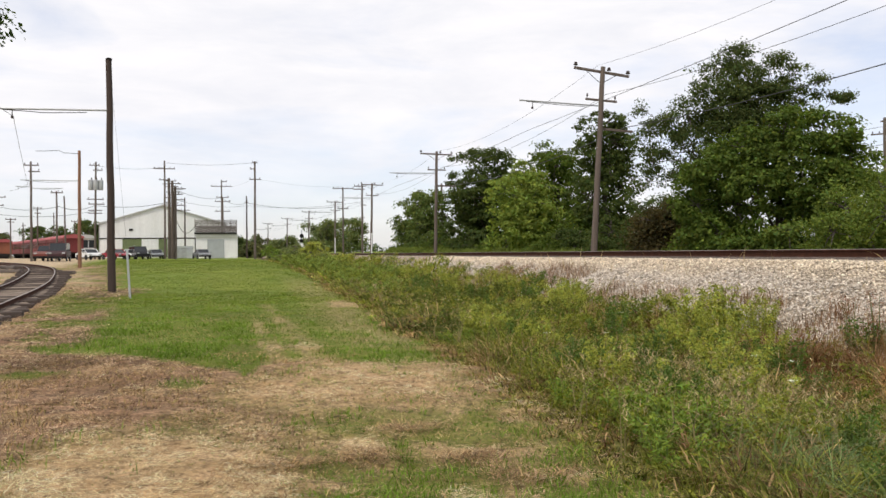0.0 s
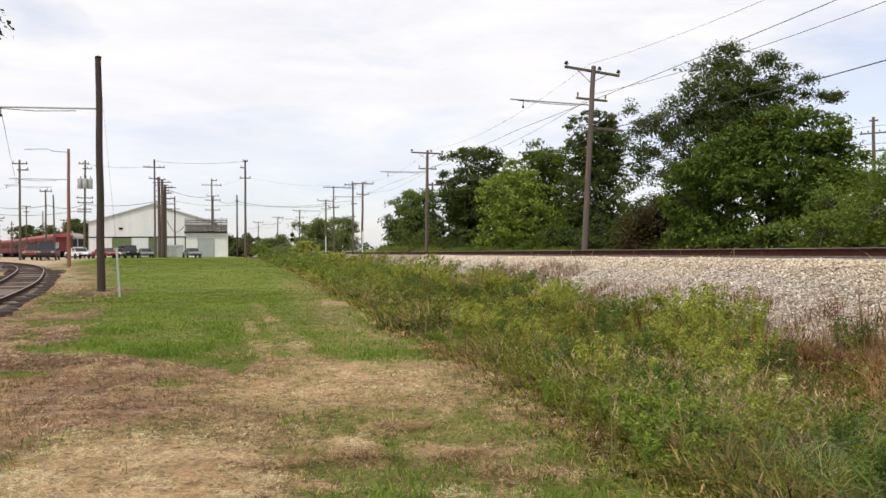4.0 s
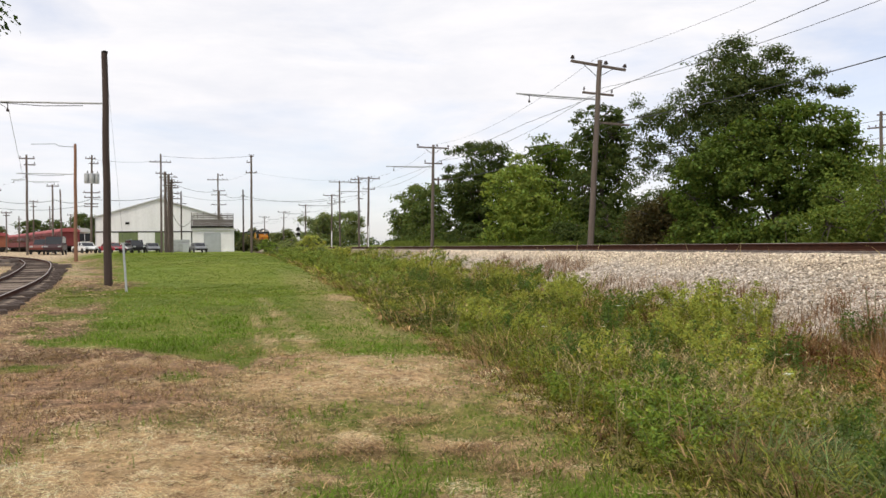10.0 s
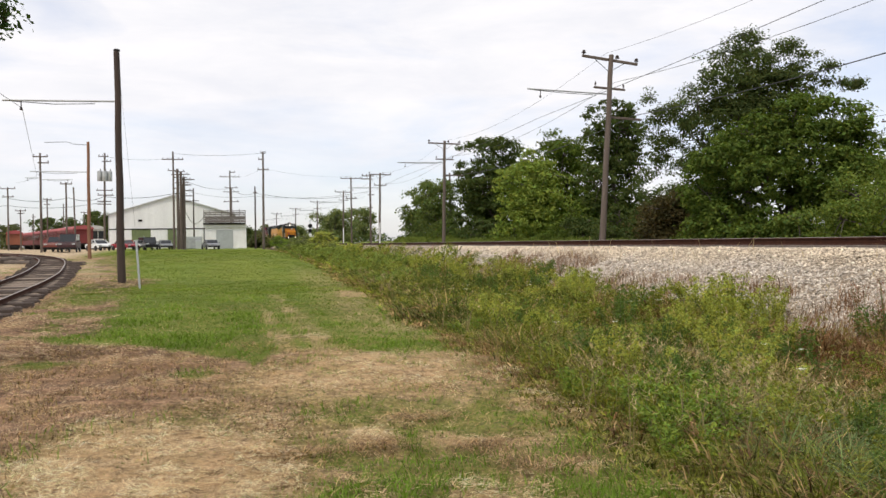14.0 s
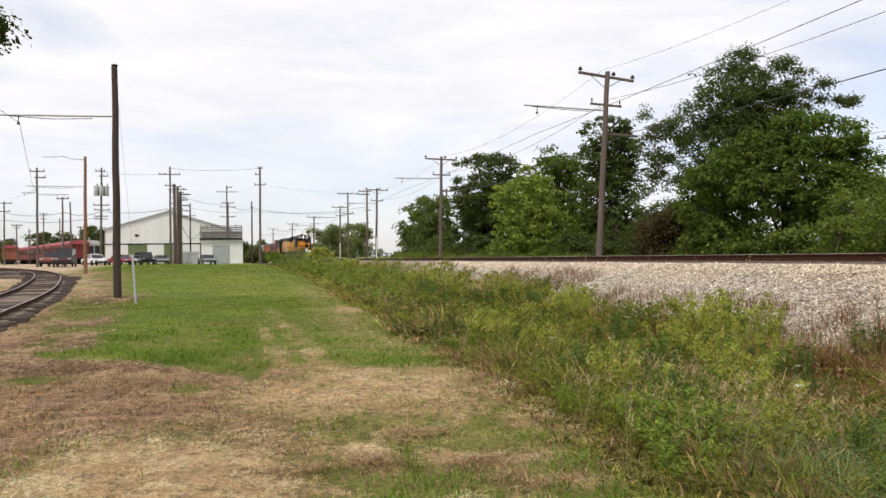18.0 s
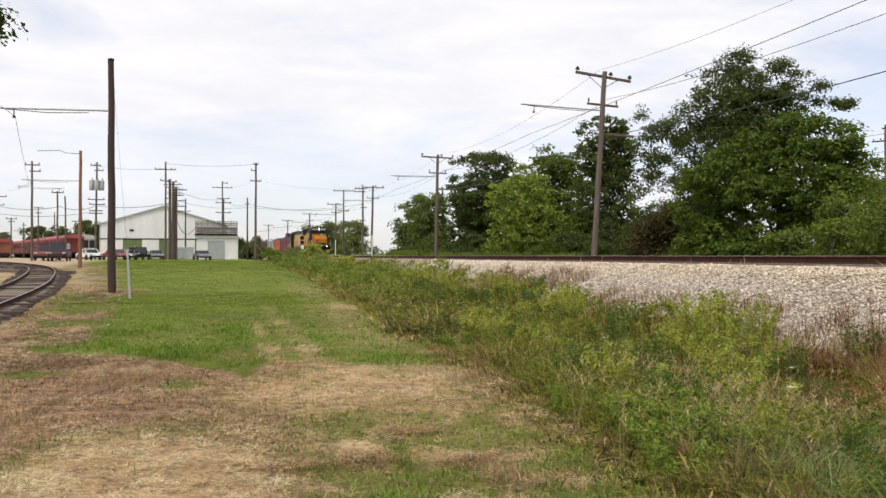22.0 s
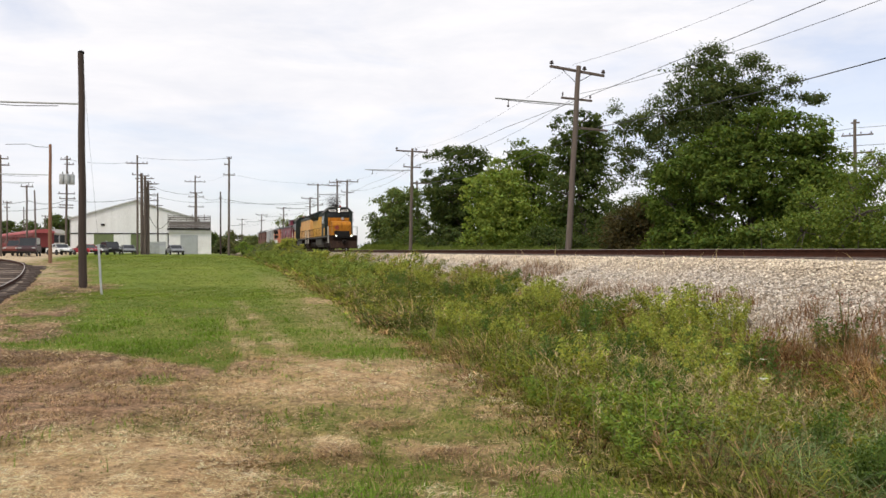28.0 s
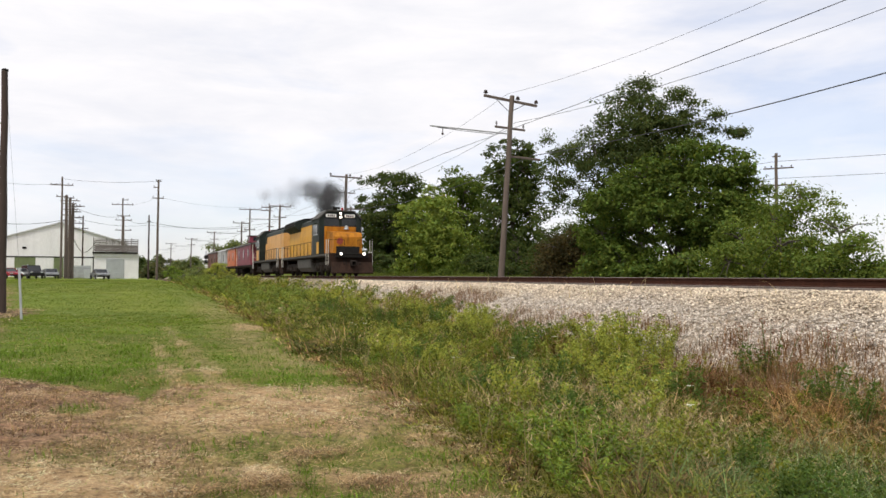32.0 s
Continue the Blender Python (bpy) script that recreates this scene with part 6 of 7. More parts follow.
hut = thing("yard_hut", Matrix.Translation((-3.0, 158.0, gz(-3.0, 158.0) - 0.05)), "white flat-roofed hut with timber roof deck and railing", "hut")
part("wall", Shape().box((-3.5, 0, 0), (3.5, 6, 4.2), bev=0.03), WHITE_PAINT, hut)
part("fascia", Shape().box((-3.6, -0.25, 3.75), (3.6, 6.1, 4.23), bev=0.02), WHITE_PAINT, hut, "deep white fascia")
d = part("roller_door", Shape().box((-1.5, -0.05, 0.05), (1.1, -0.004, 3.2)), GREY_PANEL, hut, "grey roller door")
for k in range(9):
    part("door_slat", Shape().box((-1.46, -0.075, 0.10 + k * 0.345), (1.06, -0.05, 0.40 + k * 0.345), bev=0.01), GREY_PANEL, d)
for x0, x1, z0, z1 in ((-1.62, -1.5, 0, 3.32), (1.1, 1.22, 0, 3.32), (-1.5, 1.1, 3.2, 3.32)):
    part("door_frame", Shape().box((x0, -0.08, z0), (x1, -0.003, z1)), STEEL_GR, hut)
part("wall_lamp", Shape().box((-0.9, -0.25, 3.0), (-0.55, -0.05, 3.18), bev=0.02).tube([(-0.7, 0, 3.1), (-0.4, -0.3, 3.0)], 0.03, 5), STEEL_GR, hut)
deck = part("roof_deck", Shape().box((-3.75, -0.5, 4.24), (3.35, 6.2, 4.52), bev=0.02), DECK_WOOD, hut, "dark timber roof deck")
part("deck_beam", Shape().box((-3.78, -0.56, 4.22), (3.4, -0.503, 4.55)), STEEL_DK, deck, "dark edge beam")
for k in range(8):
    x0 = -3.65 + 7.0 * k / 7
    part("deck_post", Shape().box((x0 - 0.05, -0.46, 4.52), (x0 + 0.05, -0.36, 6.72 if k % 2 else 6.9)), DECK_WOOD, deck)
for z0, t_ in ((4.75, 0.16), (5.1, 0.16), (5.45, 0.2), (5.9, 0.10), (6.25, 0.12), (6.58, 0.10)):
    part("deck_rail", Shape().box((-3.72, -0.36, z0), (3.42, -0.31, z0 + t_)), DECK_WOOD, deck)
    part("deck_rail", Shape().box((-3.72, 6.0, z0), (3.42, 6.05, z0 + t_)), DECK_WOOD, deck)
for s in (-3.7, 3.37):
    for z0 in (4.9, 5.6, 6.3):
        part("deck_rail", Shape().box((s, -0.3, z0), (s + 0.05, 5.98, z0 + 0.13)), DECK_WOOD, deck)
for k in range(3):
    part("bracket", Shape().tube([(-3.75, 0.5 + k * 2, 4.3), (-3.5, 0.5 + k * 2, 3.5)], 0.05, 5), DECK_WOOD, deck)

bin_ = thing("storage_bin", Matrix.Translation((-8.2, 154, gz(-8.2, 154) - 0.05)), "grey sheet-metal storage bin with lid", "storage bin")
part("body", Shape().box((-1.35, -0.9, 0.08), (1.35, 0.9, 1.75), bev=0.05), STEEL_GR, bin_)
part("lid", Shape().prism([(-0.95, 1.75), (0.95, 1.75), (0.95, 1.85), (-0.95, 2.1)], "x", -1.4, 1.4), GREY_PANEL, bin_)
for k in range(4):
    part("rib", Shape().box((-1.0 + k * 0.65, -0.95, 0.15), (-0.9 + k * 0.65, -0.9, 1.7)), STEEL_GR, bin_)
cab = thing("utility_cabinet", Matrix.Translation((-7.3, 152.6, gz(-7.3, 152.6) - 0.05)), "pale grey utility cabinet on the grass", "cabinet")
part("body", Shape().box((-0.55, -0.35, 0), (0.55, 0.35, 1.5), bev=0.04), STEEL_GR, cab)
part("cabinet_door", Shape().box((-0.5, -0.375, 0.08), (0.5, -0.352, 1.42), bev=0.01), GREY_PANEL, cab)


# parked vehicles
def vehicle(x, y, turn, paint, label, category, shape="sedan"):
    """Body, glasshouse, roof, four wheels with rims, lamps and bumpers."""
    c = thing(category if category != "car" else "parked_car", Matrix.Translation((x, y, gz(x, y) + 0.01)) @ pose(0, 0, 0, 0, 0, turn), label, category, "parked vehicles")
    if shape == "sedan":
        L, W, sill, belt, top, prof = 4.6, 0.88, 0.28, 0.92, 1.45, [(-1.35, 0.92), (-0.75, 1.42), (0.55, 1.45), (1.25, 0.92)]
        low = [(-2.3, 0.35), (-2.3, 0.85), (-1.5, 0.95), (1.3, 0.93), (2.2, 0.75), (2.3, 0.5), (2.3, 0.35)]
    elif shape == "suv":
        L, W, sill, belt, top, prof = 4.8, 0.95, 0.42, 1.1, 1.85, [(-2.3, 1.1), (-2.1, 1.80), (0.6, 1.85), (1.25, 1.1)]
        low = [(-2.4, 0.5), (-2.4, 1.12), (1.25, 1.12), (2.25, 1.0), (2.4, 0.8), (2.4, 0.5)]
    else:
        L, W, sill, belt, top, prof = 5.2, 0.98, 0.45, 1.15, 2.1, [(-2.5, 1.15), (-2.4, 2.05), (1.2, 2.1), (1.9, 1.15)]
        low = [(-2.6, 0.5), (-2.6, 1.18), (1.9, 1.18), (2.5, 1.0), (2.6, 0.8), (2.6, 0.5)]
    # profiles run along y; front is -y
    flip = lambda o: [(-a, b) for a, b in o]
    part("body", Shape().prism(flip(low), "x", -W, W), paint, c)
    part("glasshouse", Shape().prism(flip([(a, b + (0.01 if b < top - 0.1 else -0.06)) for a, b in prof]), "x", -W + 0.10, W - 0.10), GLASS_DK, c, "dark windows")
    rf = [p for p in prof if p[1] > top - 0.12]
    part("roof", Shape().box((-W + 0.11, -rf[-1][0] + 0.02, top - 0.07), (W - 0.11, -rf[0][0] - 0.02, top), bev=0.03), paint, c)
    for s in (-1, 1):
        for q in (prof[0], prof[-1]):
            up = rf[0] if q is prof[0] else rf[-1]
            part("pillar", Shape().tube([(s * (W - 0.10), -q[0], q[1]), (s * (W - 0.12), -up[0], up[1] - 0.04)], 0.045, 5), paint, c)
        part("pillar", Shape().box((s * (W - 0.11) - 0.02, 0.1, belt), (s * (W - 0.11) + 0.02, 0.24, top - 0.05)), paint, c)
        part("mirror", Shape().box((s * (W + 0.12) - 0.08, -rf[-1][0] - 0.55, belt + 0.02), (s * (W + 0.12) + 0.08, -rf[-1][0] - 0.45, belt + 0.16), bev=0.03), paint, c)
        for wy in (-L * 0.31, L * 0.31):
            w = part("wheel", Shape().tube([(s * W - 0.12, wy, 0.34), (s * W + 0.04, wy, 0.34)], 0.34, 16), RUBBER, c)
            part("rim", Shape().tube([(s * W - 0.1, wy, 0.34), (s * W + (0.055 if s > 0 else -0.135) + (0 if s > 0 else 0.08), wy, 0.34)], 0.2, 12), STEEL_GR, w)
        part("headlight", Shape().box((s * W * 0.72 - 0.18, -L / 2 - 0.02, belt - 0.3), (s * W * 0.72 + 0.18, -L / 2 + 0.1, belt - 0.14), bev=0.02), STEEL_GR, c)
        part("tail_light", Shape().box((s * W * 0.85 - 0.12, L / 2 - 0.1, belt - 0.25), (s * W * 0.85 + 0.12, L / 2 + 0.02, belt - 0.05), bev=0.02), TAIL_RED, c)
    for yy in (-L / 2 - 0.06, L / 2 - 0.06):
        part("bumper", Shape().box((-W + 0.04, yy, 0.36), (W - 0.04, yy + 0.12, 0.56), bev=0.03), STEEL_DK, c)
    return c


TAIL_RED = gloss("red_lamp_lens", (0.35, 0.01, 0.01), 0.2)
CAR_RED, CAR_BLACK, CAR_WHITE = gloss("red_car_paint", (0.28, 0.012, 0.022), 0.25), gloss("black_car_paint", (0.012, 0.012, 0.015), 0.22), gloss("white_car_paint", (0.75, 0.76, 0.76), 0.3)
CAR_GREY, CAR_MAROON = gloss("grey_car_paint", (0.16, 0.17, 0.185), 0.28), gloss("maroon_car_paint", (0.04, 0.010, 0.013), 0.35)
vehicle(-16.05, 128.6, 38, CAR_RED, "red hatchback parked before the barn", "car", "sedan")
vehicle(-14.96, 136.7, 4, CAR_WHITE, "white sedan parked between darker cars", "car")
vehicle(-13.54, 134.5, 20, CAR_BLACK, "black sport utility vehicle parked on the grass", "suv", "suv")
vehicle(-11.51, 138.1, 12, CAR_GREY, "dark grey sedan parked before the barn", "car")
vehicle(-4.69, 133.2, 14, CAR_GREY, "dark grey sedan parked beside the hut", "car")
vehicle(-19.60, 108.6, 4, CAR_MAROON, "dark maroon minivan parked by the yard", "van", "van")
vehicle(-21.7, 113.0, -6, gloss("rust_red_paint", (0.15, 0.03, 0.02), 0.5), "faded red pickup parked by the yard", "suv", "suv")
vehicle(-18.76, 123.9, 30, CAR_WHITE, "white sedan parked on the grass", "car")


# old coaches standing in the yard
def coach(x, y, turn, length, paint, roof_m, label, category="coach", base=1.0):
    c = thing("standing_coach", Matrix.Translation((x, y, gz(x, y))) @ pose(0, 0, 0, 0, 0, turn), label, category, "coaches standing in the yard")
    h = length / 2
    part("body", Shape().box((-1.45, -h, base), (1.45, h, 3.2), bev=0.04), paint, c)
    part("roof", Shape().prism([(-1.55, 3.2), (1.55, 3.2), (1.5, 3.45), (0.9, 3.75), (0, 3.85), (-0.9, 3.75), (-1.5, 3.45)], "y", -h - 0.3, h + 0.3), roof_m, c)
    part("underframe", Shape().box((-1.2, -h, 0.75), (1.2, h, base - 0.003)), STEEL_DK, c)
    n = max(3, int(length / 1.6))
    for s in (-1, 1):
        for k in range(n):
            yy = -h + length * (k + 0.5) / n
            part("window", Shape().box((s * 1.452 - 0.03, yy - 0.38, 1.95), (s * 1.452 + 0.03, yy + 0.38, 2.85)), GLASS_DK, c)
    for yy in (-h * 0.68, h * 0.68):
        b = part("truck", Shape().box((-1.0, yy - 1.2, 0.42), (1.0, yy + 1.2, 0.74), bev=0.05), STEEL_DK, c)
        for w in (-0.8, 0.8):
            part("wheelset", Shape().tube([(-0.8, yy + w, 0.45), (0.8, yy + w, 0.45)], 0.44, 14), STEEL_DK, b)
    return c


COACH_RED = surface("faded_red_coach_paint", (0.15, 0.024, 0.026), (0.08, 0.016, 0.016), (0.21, 0.04, 0.04), 0.4, 6, 0.65)
COACH_ROOF = surface("red_oxide_roof", (0.36, 0.085, 0.09), (0.22, 0.05, 0.05), None, 0.3, 5, 0.7)
COACH_ORANGE = surface("orange_coach_paint", (0.25, 0.085, 0.045), (0.15, 0.055, 0.032), None, 0.4, 6, 0.6)
for k in range(4):
    coach(-27.6 - 6.15 * k, 157.0 + 18.4 * k, 18.5, 18.6, COACH_RED, COACH_ROOF, "faded red wooden coach with red oxide roof")
coach(-46.8, 166, 62, 12, STEEL_GR, ROOF_GREY, "pale grey railway car standing in the yard")
coach(-44.5, 190, 13, 6, COACH_ORANGE, COACH_ROOF, "orange work caboose standing in the yard", "caboose")

car_ = coach(-24.0, 153.0, 14, 7, WHITE_PAINT, ROOF_GREY, "white streetcar with dark end windows", "streetcar")
for k in (-0.92, 0.0, 0.92):
    part("end_window", Shape().box((k - 0.40, -3.56, 1.7), (k + 0.40, -3.49, 2.95), bev=0.02), GLASS_DK, car_)
part("end_apron", Shape().box((-1.3, -3.55, 1.02), (1.3, -3.495, 1.5), bev=0.02), STEEL_DK, car_, "dark lower end panel")

# old ties stacked beside the siding
pile = thing("tie_pile", Matrix.Translation((-15.2, 62.5, gz(-15.2, 62.5))), "loose pile of old dark timber ties", "tie pile")
for k, (dx, dy, dz, tr_) in enumerate([(0, 0, 0.1, 5), (0.2, 0.35, 0.11, -8), (-0.3, -0.4, 0.1, 12), (0.1, 0.1, 0.32, -20), (0.5, -0.2, 0.33, 25), (-0.9, 0.9, 0.1, 40), (0.9, -1.0, 0.1, -35)]):
    part("tie", Shape().box((-1.2, -0.115, -0.09), (1.2, 0.115, 0.09), bev=0.02), TIE_WOOD, pile, at=pose(dx, dy, dz, 0, random.uniform(-3, 3), tr_))

# woods and trees behind the yard
for i, (bx, by_, w, h) in enumerate([(-58, 235, 12, 7.5), (-47, 245, 14, 9), (-33, 225, 9, 8.5), (-38, 250, 12, 9.5), (-70, 230, 12, 7), (-27, 240, 9, 8.0), (4.6, 215, 7, 3.6), (1.5, 245, 10, 4.8), (-1.5, 230, 8, 5.0), (8, 290, 14, 5)]):
    tree("far_tree", bx, by_, round_lobes(w, h, 0.0, 10, 120 + i, 0.4), 200, 18, 0.65, (0.085, 0.115, 0.04) if i % 3 else (0.11, 0.12, 0.05), "distant rounded green tree beyond the yard", "tree", 1.3, 0.22, 130 + i, "distant trees")
wr = np.random.default_rng(77)
wn = 900
wx = -330 + 760 * wr.random(wn)
wy_ = 430 + 60 * wr.random(wn) + 0.12 * np.abs(wx)
wz = 1.2 + 6.5 * wr.random(wn) * (0.6 + 0.7 * vnoise(wx * 0.03, wy_ * 0, 5))
woods = new("distant_woods", leaf_cloud("distant_woods", np.stack([wx, wy_, wz], 1), np.full(wn, 2.6), 14, 1.5, (0.055, 0.085, 0.04), 78))
tagged(woods, "low green woods along the horizon", "woods", kind="stuff")
# a near tree whose twig reaches into the upper corner
tree("near_tree", -7.6, 9.6, [(0, 0, 6.2, 1.9, 1.9, 1.6), (-1.2, -1.0, 5.2, 1.6, 1.6, 1.2), (2.2, 1.2, 5.3, 1.0, 0.9, 0.7), (4.50, 2.35, 4.52, 0.34, 0.3, 0.40), (4.2, 2.3, 4.6, 0.3, 0.3, 0.3)] + [(4.46, 2.34, 4.54, 0.28, 0.25, 0.28)] * 6, 320, 26, 0.075, (0.05, 0.085, 0.025), "leafy tree with a twig hanging over the field", "tree", 0.28, 0.14, 301)

# ---- the train ----
def front_y(t):
    """Where the leading end of the train stands along the line."""
    k = 32.0 - t
    return 56.65 + 8.5 * k - 0.03 * k * k


train, wheels = [], []
YELLOW = surface("yellow_engine_paint", (0.64, 0.325, 0.028), (0.32, 0.14, 0.014), (0.74, 0.41, 0.05), 1.1, 12, 0.5, stretch=(1, 1, 0.4), dirt=0.2, spec=0.25)
YELLOW_PALE = surface("faded_yellow_engine_paint", (0.68, 0.37, 0.12), (0.46, 0.22, 0.07), (0.74, 0.45, 0.19), 0.9, 12, 0.5, stretch=(1, 1, 0.4), spec=0.25)
ENG_GREEN = surface("dark_green_engine_paint", (0.020, 0.029, 0.026), (0.009, 0.013, 0.012), (0.045, 0.055, 0.050), 0.9, 12, 0.6, spec=0.15)
ENG_GREY = surface("dusty_grey_steel", (0.085, 0.082, 0.076), (0.045, 0.043, 0.04), None, 1.2, 14, 0.75, spec=0.2)
# rust stains, on a yellow also deepened for the less lit front
NOSE_RUST_SHADED = surface("rust_stained_shaded_yellow", (0.40, 0.145, 0.011), (0.06, 0.022, 0.010), (0.56, 0.245, 0.020), 1.7, 10, 0.6, stretch=(2.2, 1, 0.5), dirt=0.22, spec=0.2)
TRUCK_DUST = surface("dusty_truck_steel", (0.026, 0.021, 0.018), (0.012, 0.010, 0.009), (0.06, 0.048, 0.04), 1.5, 14, 0.9, spec=0.12)
PILOT = surface("rusty_sooty_pilot_steel", (0.028, 0.018, 0.014), (0.010, 0.008, 0.007), (0.06, 0.032, 0.022), 2.0, 14, 0.9, stretch=(1.5, 1, 0.6), spec=0.12)
LAMP_ON = glow("lit_lamp", (1.0, 0.93, 0.80), 3.5)
BOARD_ON = glow("lit_number_board", (0.80, 0.80, 0.78), 0.12)
RAIL_WHITE = surface("pale_handrail_paint", (0.62, 0.60, 0.55), (0.45, 0.43, 0.4), None, 3, 20, 0.5)
wheelset_cache = {}


def wheelset(owner, y, r):
    """Axle with two flanged wheels, free to turn."""
    if r not in wheelset_cache:
        sh = Shape().tube([(-0.95, 0, 0), (0.95, 0, 0)], 0.08, 8)
        for s in (-1, 1):
            prof = [(0.10, -0.02), (r * 0.45, 0.02), (r * 0.86, 0.015), (r * 0.88, -0.03), (r, -0.03), (r, 0.075), (r + 0.026, 0.08), (r + 0.02, 0.11), (r * 0.86, 0.11), (r * 0.4, 0.05), (0.10, 0.11)]
            sh.lathe(prof if s < 0 else prof, 20, pose(s * 0.80, 0, 0, 0, 90 if s < 0 else -90))
        wheelset_cache[r] = mesh_of("wheelset", sh, TRUCK_DUST)
    w = new("wheelset", wheelset_cache[r])
    w.parent = owner
    w.matrix_basis = pose(0, y, r)
    wheels.append((w, y, r))


def truck_frame(owner, y, axles, r, half=1.13):
    """Side frames, bolster, springs and axle boxes of a truck; its axles turn."""
    lo, hi = min(axles) - r * 0.9, max(axles) + r * 0.9
    t = part("truck", Shape().box((-0.75, y - 0.3, 0.45), (0.75, y + 0.3, 0.85), bev=0.04), TRUCK_DUST, owner)
    for s in (-1, 1):
        out = [(y + lo, r + 0.02), (y + lo, r + 0.22), (y + lo + 0.4, r + 0.42), (y + hi - 0.4, r + 0.42), (y + hi, r + 0.22), (y + hi, r + 0.02), (y + hi - 0.55, r + 0.12), (y, r - 0.18), (y + lo + 0.55, r + 0.12)]
        f = part("side_frame", Shape().prism(out, "x", s * half - 0.07, s * half + 0.07), TRUCK_DUST, t)
        for a in axles:
            part("axle_box", Shape().box((s * (half + 0.02) - 0.14, y + a - 0.17, r - 0.17), (s * (half + 0.02) + 0.14, y + a + 0.17, r + 0.17), bev=0.04), TRUCK_DUST, t)
        for a in (-0.55, 0.55):
            part("spring", Shape().lathe([(0.10, 0), (0.13, 0.05), (0.10, 0.1), (0.13, 0.15), (0.10, 0.2), (0.13, 0.25), (0.1, 0.3)], 10, pose(s * (half + 0.1), y + a, r - 0.05)), TRUCK_DUST, t)
    for a in axles:
        wheelset(owner, y + a, r)


def coupler(owner, y, side):
    part("coupler", Shape().box((-0.13, min(y, y + side * 0.75), 0.72), (0.13, max(y, y + side * 0.75), 0.98), bev=0.03).box((-0.2, y + side * 0.55 - 0.2, 0.66), (0.2, y + side * 0.55 + 0.2, 1.04), bev=0.05), TRUCK_DUST, owner, "heavy knuckle coupler")


def locomotive(length, back, flip, paint, nose_m, label, lights):
    """Hood-unit diesel; its cab end looks along -y unless flipped."""
    c = thing("diesel_locomotive", Matrix(), label, "locomotive", "train")
    turn = pose(0, 0, 0, 0, 0, 180 if flip else 0)
    h = length / 2
    b = lambda name, sh, m, lab="", par=None, sm=False: part(name, Shape().add(sh.v, sh.f, turn) if par is None else Shape().add(sh.v, sh.f, turn), m, par or c, lab, None, sm)
    # frame and walkway
    b("underframe", Shape().box((-1.5, -h + 0.7, 1.28), (1.5, h - 0.7, 1.52), bev=0.02), TRUCK_DUST, "grimy walkway and sill")
    b("sill_stripe", Shape().box((-1.53, -h + 1.6, 1.36), (-1.503, h - 1.6, 1.48)).box((1.503, -h + 1.6, 1.36), (1.53, h - 1.6, 1.48)), ENG_GREY)
    for s in (-1, 1):
        y0, y1 = (-h + 0.45, -h + 0.72) if s < 0 else (h - 0.72, h - 0.45)
        b("pilot", Shape().box((-1.44, y0, 0.55), (1.44, y1, 1.52), bev=0.03), PILOT, "sooty pilot plate")
        yy = s * (h - 0.45)
        b("plow", Shape().prism([(yy, 0.16), (yy, 0.95), (yy + s * 0.12, 0.95), (yy + s * 0.55, 0.22), (yy + s * 0.5, 0.16)], "x", -1.38, 1.38), PILOT, "rust-brown dark snow plow")
        for q in (-1, 1):
            st = b("step_well", Shape().box((q * 1.27 - 0.24, min(yy - s * 0.9, yy - s * 0.3), 0.40), (q * 1.27 + 0.24, max(yy - s * 0.9, yy - s * 0.3), 0.46)).box((q * 1.27 - 0.24, min(yy - s * 0.85, yy - s * 0.35), 0.80), (q * 1.27 + 0.24, max(yy - s * 0.85, yy - s * 0.35), 0.85)).box((q * 1.02 - 0.02, min(yy - s * 0.9, yy - s * 0.3), 0.40), (q * 1.02 + 0.02, max(yy - s * 0.9, yy - s * 0.3), 1.28)), TRUCK_DUST)
            for d in (0.28, 0.95):
                b("grab_rail", Shape().tube([(q * 1.50, yy - s * d, 0.75), (q * 1.50, yy - s * d, 2.45)], 0.026, 6), RAIL_WHITE, "pale corner grab rail")
            b("end_rail", Shape().tube([(q * 1.48, yy - s * 0.12, 1.5), (q * 1.48, yy - s * 0.12, 2.4), (q * 0.45, yy - s * 0.12, 2.4), (q * 0.45, yy - s * 0.12, 1.5)], 0.022, 6), STEEL_DK)
        b("anticlimber", Shape().box((-1.1, min(yy, yy + s * 0.3), 1.22), (1.1, max(yy, yy + s * 0.3), 1.36), bev=0.02).box((-1.1, min(yy, yy + s * 0.3), 1.40), (1.1, max(yy, yy + s * 0.3), 1.52), bev=0.02), STEEL_DK)
        for q in (-0.55, -0.4, 0.4, 0.55):
            b("brake_hose", Shape().tube([(q, yy + s * 0.02, 1.15), (q, yy + s * 0.25, 0.85), (q * 0.9, yy + s * 0.2, 0.5)], 0.028, 5), STEEL_DK)
        coupler(c, yy, s)
    # nose
    ny0, ny1 = -h + 1.5, -h + 3.9
    b("nose", Shape().prism([(ny0, 1.52), (ny0, 2.65), (ny0 + 0.22, 2.95), (ny1, 3.12), (ny1, 1.52)], "x", -0.98, 0.98), nose_m, "rust-stained yellow low nose, deepened for its shaded front")
    b("nose_door", Shape().box((-0.32, ny0 - 0.03, 1.6), (0.32, ny0 - 0.003, 2.6), bev=0.01), nose_m)
    b("nose_emblem", Shape().lathe([(0.22, 0), (0.22, 0.012)], 20, pose(-0.55, ny0 - 0.004, 2.35, 90)), NOSE_MARK, "plain dark emblem disc")
    b("nose_panel", Shape().box((-0.80, ny0 - 0.05, 1.53), (0.80, ny0 - 0.002, 2.0), bev=0.02), STEEL_DK, "dark lower nose panel")
    # cab
    cy0, cy1 = ny1, ny1 + 2.55
